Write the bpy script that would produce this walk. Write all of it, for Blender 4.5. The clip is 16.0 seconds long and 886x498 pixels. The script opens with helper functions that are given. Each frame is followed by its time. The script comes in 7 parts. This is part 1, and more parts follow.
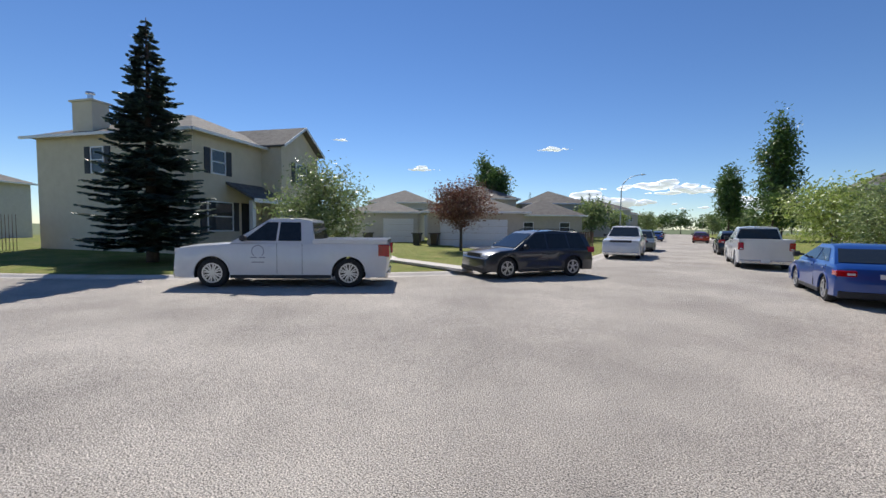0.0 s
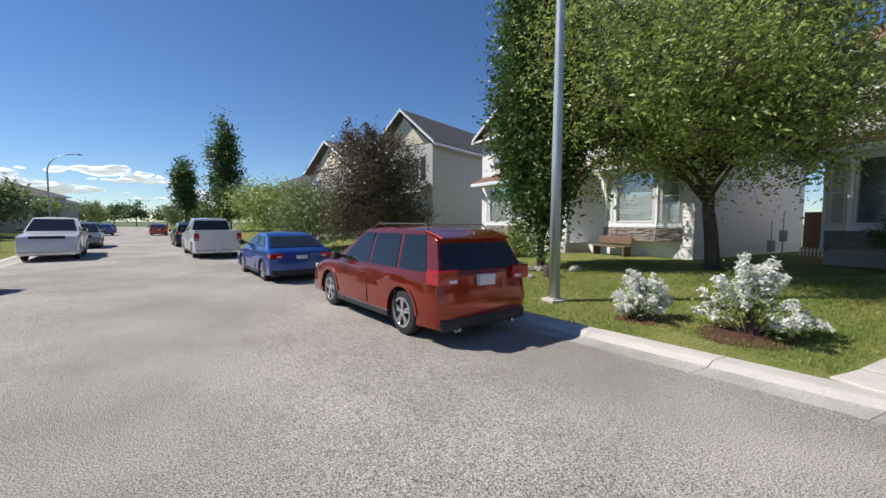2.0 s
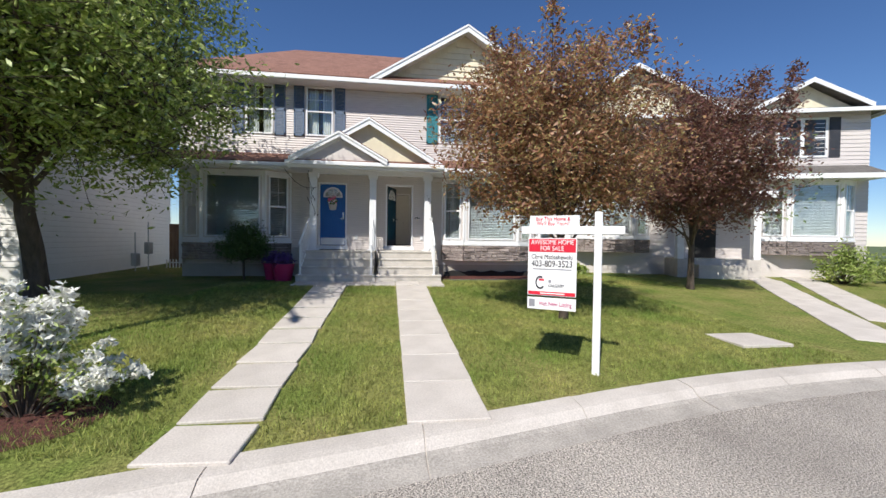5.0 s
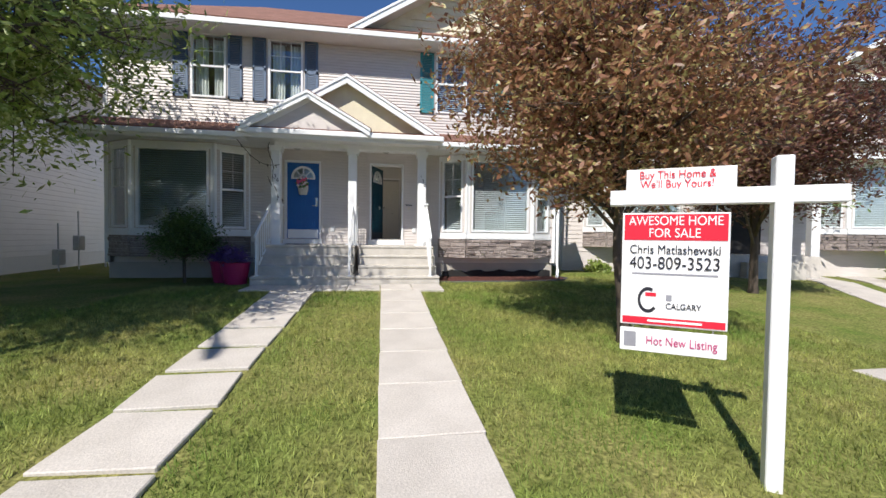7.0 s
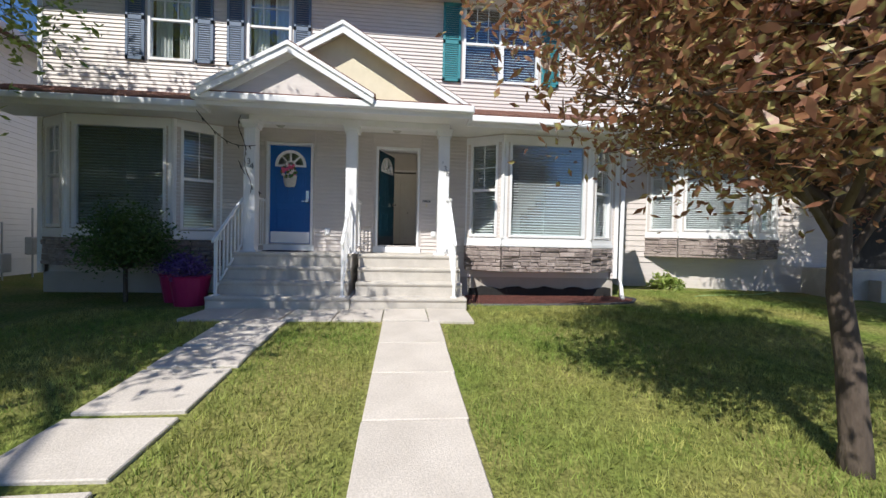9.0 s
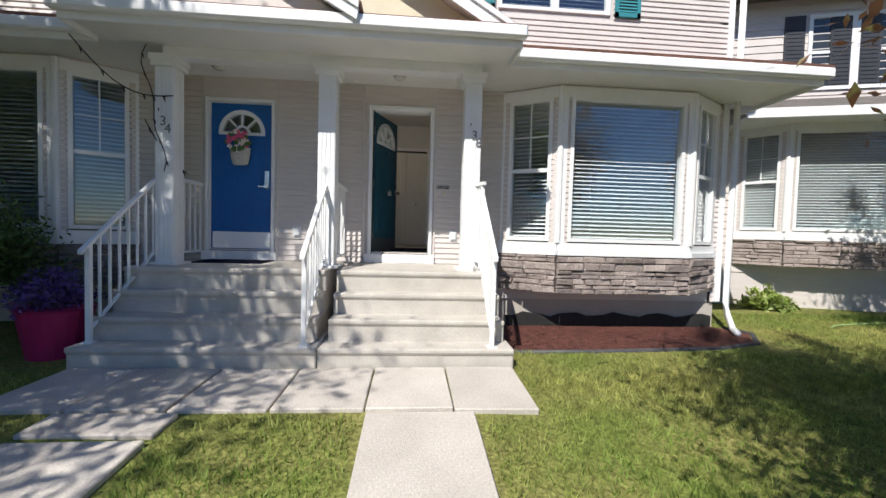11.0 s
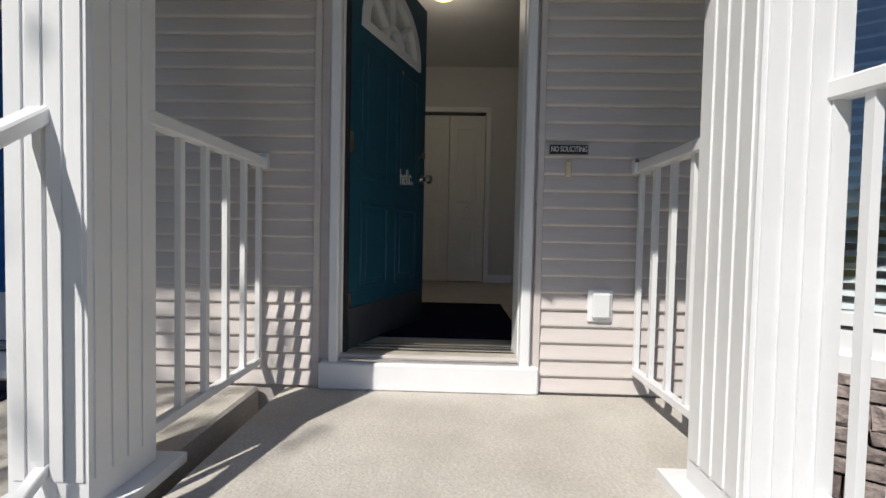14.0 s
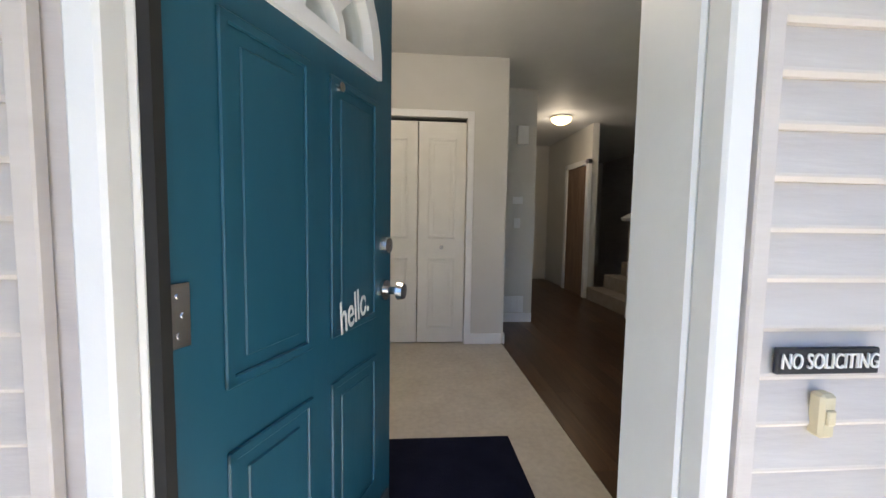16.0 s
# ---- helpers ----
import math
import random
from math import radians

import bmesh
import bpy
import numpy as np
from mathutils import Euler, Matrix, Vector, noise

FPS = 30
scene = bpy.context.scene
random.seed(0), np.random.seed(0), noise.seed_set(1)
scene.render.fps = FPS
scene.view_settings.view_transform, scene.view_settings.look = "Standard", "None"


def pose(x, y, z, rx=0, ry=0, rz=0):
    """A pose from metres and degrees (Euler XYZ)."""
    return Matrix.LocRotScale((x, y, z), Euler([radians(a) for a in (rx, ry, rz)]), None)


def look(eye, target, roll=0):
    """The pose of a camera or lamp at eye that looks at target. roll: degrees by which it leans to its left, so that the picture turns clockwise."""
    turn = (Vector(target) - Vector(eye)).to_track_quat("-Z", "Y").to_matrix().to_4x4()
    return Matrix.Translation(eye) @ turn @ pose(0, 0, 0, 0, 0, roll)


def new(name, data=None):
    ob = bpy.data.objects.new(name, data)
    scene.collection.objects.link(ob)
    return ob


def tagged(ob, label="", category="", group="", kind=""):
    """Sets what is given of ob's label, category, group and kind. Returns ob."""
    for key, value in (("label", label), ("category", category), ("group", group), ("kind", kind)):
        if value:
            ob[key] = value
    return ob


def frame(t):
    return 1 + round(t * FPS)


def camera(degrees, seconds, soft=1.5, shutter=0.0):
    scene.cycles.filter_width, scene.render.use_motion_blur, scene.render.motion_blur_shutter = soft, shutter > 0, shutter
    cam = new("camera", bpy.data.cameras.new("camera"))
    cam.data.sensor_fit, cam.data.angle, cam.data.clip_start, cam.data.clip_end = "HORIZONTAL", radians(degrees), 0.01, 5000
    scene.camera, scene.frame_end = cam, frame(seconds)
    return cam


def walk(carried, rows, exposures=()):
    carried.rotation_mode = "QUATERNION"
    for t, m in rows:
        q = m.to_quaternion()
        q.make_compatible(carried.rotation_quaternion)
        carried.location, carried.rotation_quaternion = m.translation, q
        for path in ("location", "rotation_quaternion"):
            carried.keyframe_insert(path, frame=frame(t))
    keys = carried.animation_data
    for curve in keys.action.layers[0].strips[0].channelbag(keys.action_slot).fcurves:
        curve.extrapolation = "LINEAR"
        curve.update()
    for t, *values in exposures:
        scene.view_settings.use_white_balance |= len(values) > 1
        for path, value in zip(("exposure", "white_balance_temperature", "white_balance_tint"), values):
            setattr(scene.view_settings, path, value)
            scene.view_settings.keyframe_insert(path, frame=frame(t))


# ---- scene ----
cam = camera(95.3, 16.0)
METRES, EYE, TILT, LEAN, TURN = 17.0, 1.5, 0.0, 0.0, 43.8
ROWS = [
    (0.0, 0.0, 0.0, 0.0, 0.03, -3.1, -0.56),
    (0.5, -0.0006, 0.0105, 0.0009, -15.9, -3.16, -0.4),
    (1.0, 0.0078, 0.0202, -0.0, -32.76, -3.32, -0.27),
    (1.5, 0.0201, 0.026, 0.0003, -50.06, -3.54, -0.13),
    (2.0, 0.0326, 0.031, 0.0002, -67.49, -3.75, -0.22),
    (2.5, 0.0472, 0.0286, -0.0014, -84.85, -3.62, -0.5),
    (3.0, 0.0652, 0.0178, -0.0008, -101.73, -3.44, -0.84),
    (3.5, 0.0869, 0.0058, -0.0025, -117.56, -2.62, -0.99),
    (4.0, 0.1078, -0.0105, -0.003, -131.12, -1.65, -0.9),
    (4.5, 0.1323, -0.0291, -0.0021, -140.46, -0.86, -0.82),
    (7.0, 0.2589, -0.1672, -0.0101, -142.63, -1.61, -0.73),
    (7.5, 0.2829, -0.1988, -0.0133, -141.01, -1.94, -0.85),
    (8.0, 0.3095, -0.2283, -0.011, -139.93, -1.72, -0.99),
    (8.5, 0.3333, -0.258, -0.0087, -139.59, -1.22, -1.21),
    (11.0, 0.4761, -0.402, 0.0041, -138.33, -2.35, -1.55),
    (11.5, 0.5078, -0.4283, 0.0064, -137.05, -3.0, -1.36),
    (12.0, 0.5371, -0.4552, 0.008, -135.67, -3.46, -1.2),
    (12.5, 0.5675, -0.4824, 0.0092, -134.43, -3.27, -1.06),
    (13.0, 0.5945, -0.5105, 0.0102, -133.25, -2.76, -1.13),
    (13.5, 0.6238, -0.5367, 0.0118, -132.57, -1.94, -1.2),
    (14.0, 0.648, -0.5624, 0.0187, -132.27, -1.79, -1.16),
    (14.5, 0.6655, -0.5779, 0.0301, -132.09, -1.77, -1.39),
    (15.0, 0.6789, -0.5896, 0.039, -132.62, -2.88, -1.33),
    (15.5, 0.691, -0.5982, 0.048, -134.99, -3.93, -0.98),
    (16.0, 0.7073, -0.6084, 0.0543, -138.3, -4.3, -0.9),
]
walk(cam, [(t, pose(0, 0, EYE, TILT, LEAN, TURN) @ pose(METRES * x, METRES * y, METRES * z, 90 + pitch, roll, yaw)) for t, x, y, z, yaw, pitch, roll in ROWS],
     exposures=[(0.0, 0.15), (4.5, 0.17), (7.0, 0.27), (11.5, 0.27), (13.0, 0.06), (14.0, -0.14), (14.5, 0.5), (15.0, 1.6), (15.5, 2.1), (16.0, 2.38)])

# ---- world and sun ----
SUN_DIR = Vector((0.86, -0.51, -1.10)).normalized()      # the way the sunlight travels
world = bpy.data.worlds.new("sky")
scene.world = world
world.use_nodes = True
wn = world.node_tree.nodes
sky = wn.new("ShaderNodeTexSky")
sky.sky_type = "NISHITA"
sky.sun_disc = False
sky.sun_elevation = radians(47.7)
sky.sun_rotation = math.atan2(-0.86, 0.51)
sky.altitude = 1000
sky.air_density, sky.dust_density, sky.ozone_density = 1.0, 0.0, 5.0
hue = wn.new("ShaderNodeHueSaturation")
hue.inputs["Saturation"].default_value = 1.12
hue.inputs["Hue"].default_value = 0.506
world.node_tree.links.new(sky.outputs[0], hue.inputs["Color"])
world.node_tree.links.new(hue.outputs[0], wn["Background"].inputs[0])
wn["Background"].inputs[1].default_value = 0.1
sun = new("sun", bpy.data.lights.new("sun", "SUN"))
sun.data.energy, sun.data.angle, sun.data.color = 5.0, radians(0.55), (1.0, 0.95, 0.87)
sun.matrix_world = look((-60, 40, 70), Vector((-60, 40, 70)) + SUN_DIR)

# ---- materials ----
MATS = {}


def mat(name, a, b=None, rough=0.6, scale=8.0, bump=0.0, bscale=60.0, metal=0.0, fine=None, detail=6.0, coat=0.0, stretch=(1, 1, 1), vary=0.0, trans=0.0, spec=0.5, coords="Object"):
    """A surface whose colour drifts from a to b in patches of 1/scale metres, with fine grain, relief and variation per piece."""
    if name in MATS:
        return MATS[name]
    m = bpy.data.materials.new(name)
    m.use_nodes = True
    n, l = m.node_tree.nodes, m.node_tree.links
    p = n["Principled BSDF"]
    p.inputs["Roughness"].default_value, p.inputs["Metallic"].default_value = rough, metal
    p.inputs["Coat Weight"].default_value, p.inputs["Coat Roughness"].default_value = coat, 0.04
    p.inputs["Specular IOR Level"].default_value = spec
    b = b or tuple(c * 0.82 for c in a)
    tc = n.new("ShaderNodeTexCoord")
    mp = n.new("ShaderNodeMapping")
    mp.inputs["Scale"].default_value = stretch
    l.new(tc.outputs[coords], mp.inputs[0])
    nz = n.new("ShaderNodeTexNoise")
    nz.inputs["Scale"].default_value, nz.inputs["Detail"].default_value = scale, detail
    nz.inputs["Roughness"].default_value = 0.62
    l.new(mp.outputs[0], nz.inputs[0])
    rp = n.new("ShaderNodeValToRGB")
    rp.color_ramp.elements[0].position, rp.color_ramp.elements[1].position = 0.32, 0.68
    rp.color_ramp.elements[0].color, rp.color_ramp.elements[1].color = (*a, 1), (*b, 1)
    l.new(nz.outputs[0], rp.inputs[0])
    col = rp.outputs[0]
    if fine:
        n2 = n.new("ShaderNodeTexNoise")
        n2.inputs["Scale"].default_value, n2.inputs["Detail"].default_value = fine[0], 3.0
        l.new(mp.outputs[0], n2.inputs[0])
        r2 = n.new("ShaderNodeMapRange")
        r2.inputs[1].default_value, r2.inputs[2].default_value = 0.3, 0.7
        r2.inputs[3].default_value, r2.inputs[4].default_value = 1 - fine[1], 1 + fine[1]
        l.new(n2.outputs[0], r2.inputs[0])
        mx = n.new("ShaderNodeMix")
        mx.data_type, mx.blend_type = "RGBA", "MULTIPLY"
        mx.inputs[0].default_value = 1.0
        l.new(col, mx.inputs[6])
        l.new(r2.outputs[0], mx.inputs[7])
        col = mx.outputs[2]
    if vary:
        oi = n.new("ShaderNodeObjectInfo")
        r3 = n.new("ShaderNodeMapRange")
        r3.inputs[3].default_value, r3.inputs[4].default_value = 1 - vary, 1 + vary
        l.new(oi.outputs["Random"], r3.inputs[0])
        mv = n.new("ShaderNodeMix")
        mv.data_type, mv.blend_type = "RGBA", "MULTIPLY"
        mv.inputs[0].default_value = 1.0
        l.new(col, mv.inputs[6])
        l.new(r3.outputs[0], mv.inputs[7])
        col = mv.outputs[2]
    l.new(col, p.inputs["Base Color"])
    if bump:
        n3 = n.new("ShaderNodeTexNoise")
        n3.inputs["Scale"].default_value, n3.inputs["Detail"].default_value = bscale, 4.0
        l.new(mp.outputs[0], n3.inputs[0])
        bp = n.new("ShaderNodeBump")
        bp.inputs["Strength"].default_value, bp.inputs["Distance"].default_value = bump, 0.02
        l.new(n3.outputs[0], bp.inputs["Height"])
        l.new(bp.outputs[0], p.inputs["Normal"])
    if trans:
        tr = n.new("ShaderNodeBsdfTranslucent")
        l.new(col, tr.inputs[0])
        ms = n.new("ShaderNodeMixShader")
        ms.inputs[0].default_value = trans
        l.new(p.outputs[0], ms.inputs[1])
        l.new(tr.outputs[0], ms.inputs[2])
        l.new(ms.outputs[0], n["Material Output"].inputs[0])
    MATS[name] = m
    return m


def leaf_mat(name, a, b, c):
    """Leaves that differ one from the next and spray by spray between three colours, partly letting light through."""
    m = mat(name, a, b, rough=0.42, scale=2.6, fine=(9, 0.4), trans=0.38, detail=3)
    n, l = m.node_tree.nodes, m.node_tree.links
    base = n["Principled BSDF"].inputs["Base Color"].links[0].from_socket
    tc, nz, r, mx = n.new("ShaderNodeTexCoord"), n.new("ShaderNodeTexNoise"), n.new("ShaderNodeMapRange"), n.new("ShaderNodeMix")
    nz.inputs["Scale"].default_value, nz.inputs["Detail"].default_value = 17.0, 1.0
    r.inputs[1].default_value, r.inputs[2].default_value = 0.52, 0.66
    mx.data_type = "RGBA"
    mx.inputs[7].default_value = (*c, 1)
    l.new(tc.outputs["Object"], nz.inputs[0])
    l.new(nz.outputs[0], r.inputs[0])
    l.new(r.outputs[0], mx.inputs[0])
    l.new(base, mx.inputs[6])
    l.new(mx.outputs[2], n["Principled BSDF"].inputs["Base Color"])
    l.new(mx.outputs[2], [k for k in n if k.bl_idname == "ShaderNodeBsdfTranslucent"][0].inputs[0])
    return m


def glass_mat(name, tint=(0.9, 0.95, 0.96), rough=0.0):
    if name in MATS:
        return MATS[name]
    m = bpy.data.materials.new(name)
    m.use_nodes = True
    n, l = m.node_tree.nodes, m.node_tree.links
    tr, gl, ms, lw, fr = n.new("ShaderNodeBsdfTransparent"), n.new("ShaderNodeBsdfGlossy"), n.new("ShaderNodeMixShader"), n.new("ShaderNodeLayerWeight"), n.new("ShaderNodeMapRange")
    tr.inputs[0].default_value = (*tint, 1)
    gl.inputs["Roughness"].default_value = rough + 0.01
    lw.inputs[0].default_value = 0.35
    fr.inputs[3].default_value, fr.inputs[4].default_value = 0.07, 0.75
    l.new(lw.outputs["Facing"], fr.inputs[0])
    l.new(fr.outputs[0], ms.inputs[0])
    l.new(tr.outputs[0], ms.inputs[1])
    l.new(gl.outputs[0], ms.inputs[2])
    l.new(ms.outputs[0], n["Material Output"].inputs[0])
    MATS[name] = m
    return m


def glow_mat(name, color, strength):
    m = bpy.data.materials.new(name)
    m.use_nodes = True
    p = m.node_tree.nodes["Principled BSDF"]
    p.inputs["Base Color"].default_value = (*color, 1)
    p.inputs["Emission Color"].default_value = (*color, 1)
    p.inputs["Emission Strength"].default_value = strength
    return m


ASPHALT = mat("asphalt", (0.29, 0.262, 0.235), (0.49, 0.445, 0.395), rough=0.9, scale=0.3, fine=(75, 0.85), bump=1.0, bscale=75, detail=9, spec=0.3)
CONCRETE = mat("concrete", (0.48, 0.44, 0.40), (0.60, 0.555, 0.51), rough=0.85, scale=1.6, fine=(60, 0.14), bump=0.25, bscale=90, vary=0.06)
GUTTER = mat("gutter_concrete", (0.33, 0.305, 0.275), (0.46, 0.425, 0.385), rough=0.9, scale=2.2, fine=(50, 0.25), bump=0.35, bscale=90)
STEPS = mat("step_concrete", (0.46, 0.43, 0.39), (0.58, 0.545, 0.50), rough=0.85, scale=3.5, fine=(90, 0.12), bump=0.2, bscale=120)
GRASS = mat("lawn_soil", (0.12, 0.17, 0.035), (0.25, 0.23, 0.085), rough=0.95, scale=0.9, fine=(28, 0.5), bump=1.0, bscale=45, spec=0.1)
BLADE = mat("grass_blades", (0.16, 0.26, 0.05), (0.40, 0.38, 0.13), rough=0.6, scale=0.6, fine=(9, 0.55), trans=0.3, spec=0.2)
FARLAND = mat("far_land", (0.07, 0.11, 0.035), (0.13, 0.15, 0.06), rough=0.95, scale=0.02)
SIDING = mat("vinyl_siding", (0.60, 0.55, 0.53), (0.64, 0.595, 0.575), rough=0.5, scale=3, bump=0.06, bscale=18, stretch=(1, 1, 7), fine=(2.5, 0.04))
TRIM = mat("white_trim", (0.78, 0.79, 0.81), (0.83, 0.84, 0.86), rough=0.42, scale=4, bump=0.04, bscale=40)
SOFFIT = mat("white_soffit", (0.74, 0.74, 0.74), (0.79, 0.79, 0.79), rough=0.6, scale=3)
SHINGLE = mat("brown_shingles", (0.15, 0.075, 0.055), (0.24, 0.125, 0.095), rough=0.9, scale=3, fine=(60, 0.3), bump=0.5, bscale=80, vary=0.2)
GREYROOF = mat("grey_shingles", (0.10, 0.092, 0.085), (0.165, 0.152, 0.14), rough=0.9, scale=2, fine=(40, 0.3), bump=0.5, bscale=60)
CREAM = mat("cream_shakes", (0.66, 0.60, 0.45), (0.74, 0.68, 0.52), rough=0.7, scale=4)
BLUEDOOR = mat("blue_door_paint", (0.006, 0.10, 0.36), (0.008, 0.12, 0.40), rough=0.4, scale=3)
TEAL = mat("teal_door_paint", (0.012, 0.074, 0.122), (0.015, 0.088, 0.138), rough=0.35, scale=3, bump=0.05, bscale=35, stretch=(1, 1, 0.25))
TEALSHUT = mat("teal_shutter", (0.03, 0.22, 0.26), (0.04, 0.25, 0.29), rough=0.55, scale=4)
BLUESHUT = mat("slate_blue_shutter", (0.09, 0.14, 0.22), (0.12, 0.17, 0.26), rough=0.55, scale=4)
DARKSHUT = mat("dark_shutter", (0.03, 0.035, 0.045), (0.05, 0.05, 0.06), rough=0.55)
STONE = mat("ledge_stone", (0.22, 0.18, 0.17), (0.36, 0.31, 0.29), rough=0.9, scale=5, fine=(40, 0.25), bump=0.7, bscale=30, vary=0.28)
FOUND = mat("foundation", (0.42, 0.38, 0.34), (0.48, 0.44, 0.4), rough=0.9, scale=2, bump=0.2)
DARK = mat("dark_void", (0.012, 0.012, 0.013), (0.02, 0.02, 0.02), rough=0.8)
MULCH = mat("bark_mulch", (0.09, 0.03, 0.024), (0.17, 0.06, 0.045), rough=0.95, scale=12, fine=(50, 0.5), bump=1.0, bscale=50, vary=0.35)
GLASS = glass_mat("window_glass")
BLIND = mat("white_blind", (0.72, 0.74, 0.76), (0.78, 0.8, 0.82), rough=0.5)
CHROME = mat("satin_metal", (0.6, 0.6, 0.6), (0.7, 0.7, 0.7), rough=0.22, metal=1.0)
BARK = mat("bark", (0.06, 0.045, 0.035), (0.13, 0.10, 0.08), rough=0.95, scale=10, bump=0.8, bscale=30, stretch=(1, 1, 0.3))
WOOD = mat("fence_wood", (0.16, 0.10, 0.07), (0.24, 0.16, 0.11), rough=0.85, scale=3, bump=0.3, stretch=(4, 4, 0.6), vary=0.15)

# ---- mesh helpers ----


def box(bm, x0, x1, y0, y1, z0, z1):
    v = [bm.verts.new((x, y, z)) for z in (z0, z1) for y in (y0, y1) for x in (x0, x1)]
    for f in ((0, 2, 3, 1), (4, 5, 7, 6), (0, 1, 5, 4), (2, 6, 7, 3), (0, 4, 6, 2), (1, 3, 7, 5)):
        bm.faces.new([v[i] for i in f])
    return v


def prism(bm, pts, axis, a, b):
    """The outline pts, in the two axes left over, swept along axis from a to b."""
    def at(p, h):
        return {"x": (h, p[0], p[1]), "y": (p[0], h, p[1]), "z": (p[0], p[1], h)}[axis]
    lo, hi = [bm.verts.new(at(p, a)) for p in pts], [bm.verts.new(at(p, b)) for p in pts]
    n = len(pts)
    bm.faces.new(lo)
    bm.faces.new(hi[::-1])
    for i in range(n):
        bm.faces.new((lo[i], hi[i], hi[(i + 1) % n], lo[(i + 1) % n]))


def slab(bm, quad, t):
    """A board of thickness t under the quad's four corners, along its normal."""
    q = [Vector(p) for p in quad]
    nrm = (q[1] - q[0]).cross(q[3] - q[0]).normalized() * t
    top, bot = [bm.verts.new(p) for p in q], [bm.verts.new(p - nrm) for p in q]
    k = len(q)
    bm.faces.new(top)
    bm.faces.new(bot[::-1])
    for i in range(k):
        bm.faces.new((top[i], bot[i], bot[(i + 1) % k], top[(i + 1) % k]))


def tube(bm, pts, radii, n=8, cap=True):
    """A round tapered tube along pts."""
    rings = []
    for i, p in enumerate(pts):
        p = Vector(p)
        d = (Vector(pts[min(i + 1, len(pts) - 1)]) - Vector(pts[max(i - 1, 0)])).normalized()
        u = d.cross(Vector((0.3, 0.9, 0.2)) if abs(d.z) > 0.9 else Vector((0, 0, 1))).normalized()
        w = d.cross(u)
        r = radii[i] if isinstance(radii, (list, tuple)) else radii
        rings.append([bm.verts.new(p + (u * math.cos(a) + w * math.sin(a)) * r) for a in [2 * math.pi * k / n for k in range(n)]])
    for r0, r1 in zip(rings, rings[1:]):
        for k in range(n):
            bm.faces.new((r0[k], r0[(k + 1) % n], r1[(k + 1) % n], r1[k]))
    if cap:
        bm.faces.new(rings[0][::-1])
        bm.faces.new(rings[-1])


def part(name, bm, material, parent=None, bevel=0.0, smooth=False, label="", kind="", category="", group=""):
    me = bpy.data.meshes.new(name)
    bmesh.ops.recalc_face_normals(bm, faces=bm.faces)
    if bevel:
        bmesh.ops.bevel(bm, geom=list(bm.edges), offset=bevel, segments=1, affect="EDGES", clamp_overlap=True)
    for f in bm.faces:
        f.smooth = smooth
    bm.to_mesh(me)
    bm.free()
    me.materials.append(material)
    ob = new(name, me)
    if parent:
        ob.parent = parent
    return tagged(ob, label, category, group, kind)


def boxes(name, material, lst, parent=None, bevel=0.004, **k):
    bm = bmesh.new()
    for b in lst:
        box(bm, *b)
    return part(name, bm, material, parent, bevel, **k)


def empty(name, at, label, category, group="", kind=""):
    e = new(name)
    e.empty_display_size = 0.2
    e.location = at
    return tagged(e, label, category, group, kind)


def under(parent, ob):
    """Makes ob, built in world places, a part of parent."""
    ob.parent = parent
    ob.matrix_parent_inverse = Matrix.Translation(parent.location).inverted()
    return ob


def line(pts, y):
    """x on the broken line of (y, x) points, carried on past its ends."""
    pts = sorted(pts)
    for (y0, x0), (y1, x1) in zip(pts, pts[1:]):
        if y <= y1 or (y1, x1) == pts[-1]:
            return x0 + (x1 - x0) * (y - y0) / (y1 - y0)


def soften(f, y):
    return sum(f(y + d) * w for d, w in ((-1.2, 0.2), (-0.6, 0.2), (0, 0.2), (0.6, 0.2), (1.2, 0.2)))


# ---- ground, road, kerbs, lawns ----
ROAD_Z = -0.27
NEAR_KERB = [(-30, -3), (-20, 3.2), (-14, 5.6), (-9, 6.6), (-5.5, 6.73), (-2.3, 6.32), (0.5, 5.5), (2.5, 5.0), (3.7, 4.7), (5.4, 4.2), (160, -33.8)]
FAR_KERB = [(-30, -24), (-10, -25.5), (-4, -23), (-0.5, -19.2), (1.2, -17.2), (3.5, -15), (9, -11.1), (11.3, -9.7), (14, -8.6), (17, -8.4), (22, -9.2), (160, -43.3)]


def near_x(y):
    return soften(lambda s: line(NEAR_KERB, s), y)


def far_x(y):
    return soften(lambda s: line(FAR_KERB, s), y)


def lawn_z(x, y):
    d = max(0.0, x - near_x(y) - 0.72)
    return -0.19 + 0.40 * min(1.0, d / 7.6) ** 1.2 + 0.012 * noise.noise((x * 0.8, y * 0.8, 0))


def far_lawn_z(x, y):
    d = max(0.0, far_x(y) - 0.72 - x)
    return -0.17 + 0.30 * min(1.0, d / 14.0) + 0.012 * noise.noise((x * 0.8, y * 0.8, 3))


YS = [-30 + 0.75 * i for i in range(88)] + [36 + 4 * i for i in range(32)]


def strip(name, material, cols, label, kind="structure", category="", smooth=True):
    """A sheet over all stretches of the street; cols gives, at y, the row of points across."""
    bm = bmesh.new()
    rows = [[bm.verts.new(p) for p in cols(y)] for y in YS]
    for a, b in zip(rows, rows[1:]):
        for i in range(len(a) - 1):
            bm.faces.new((a[i], a[i + 1], b[i + 1], b[i]))
    return part(name, bm, material, smooth=smooth, label=label, kind=kind, category=category)


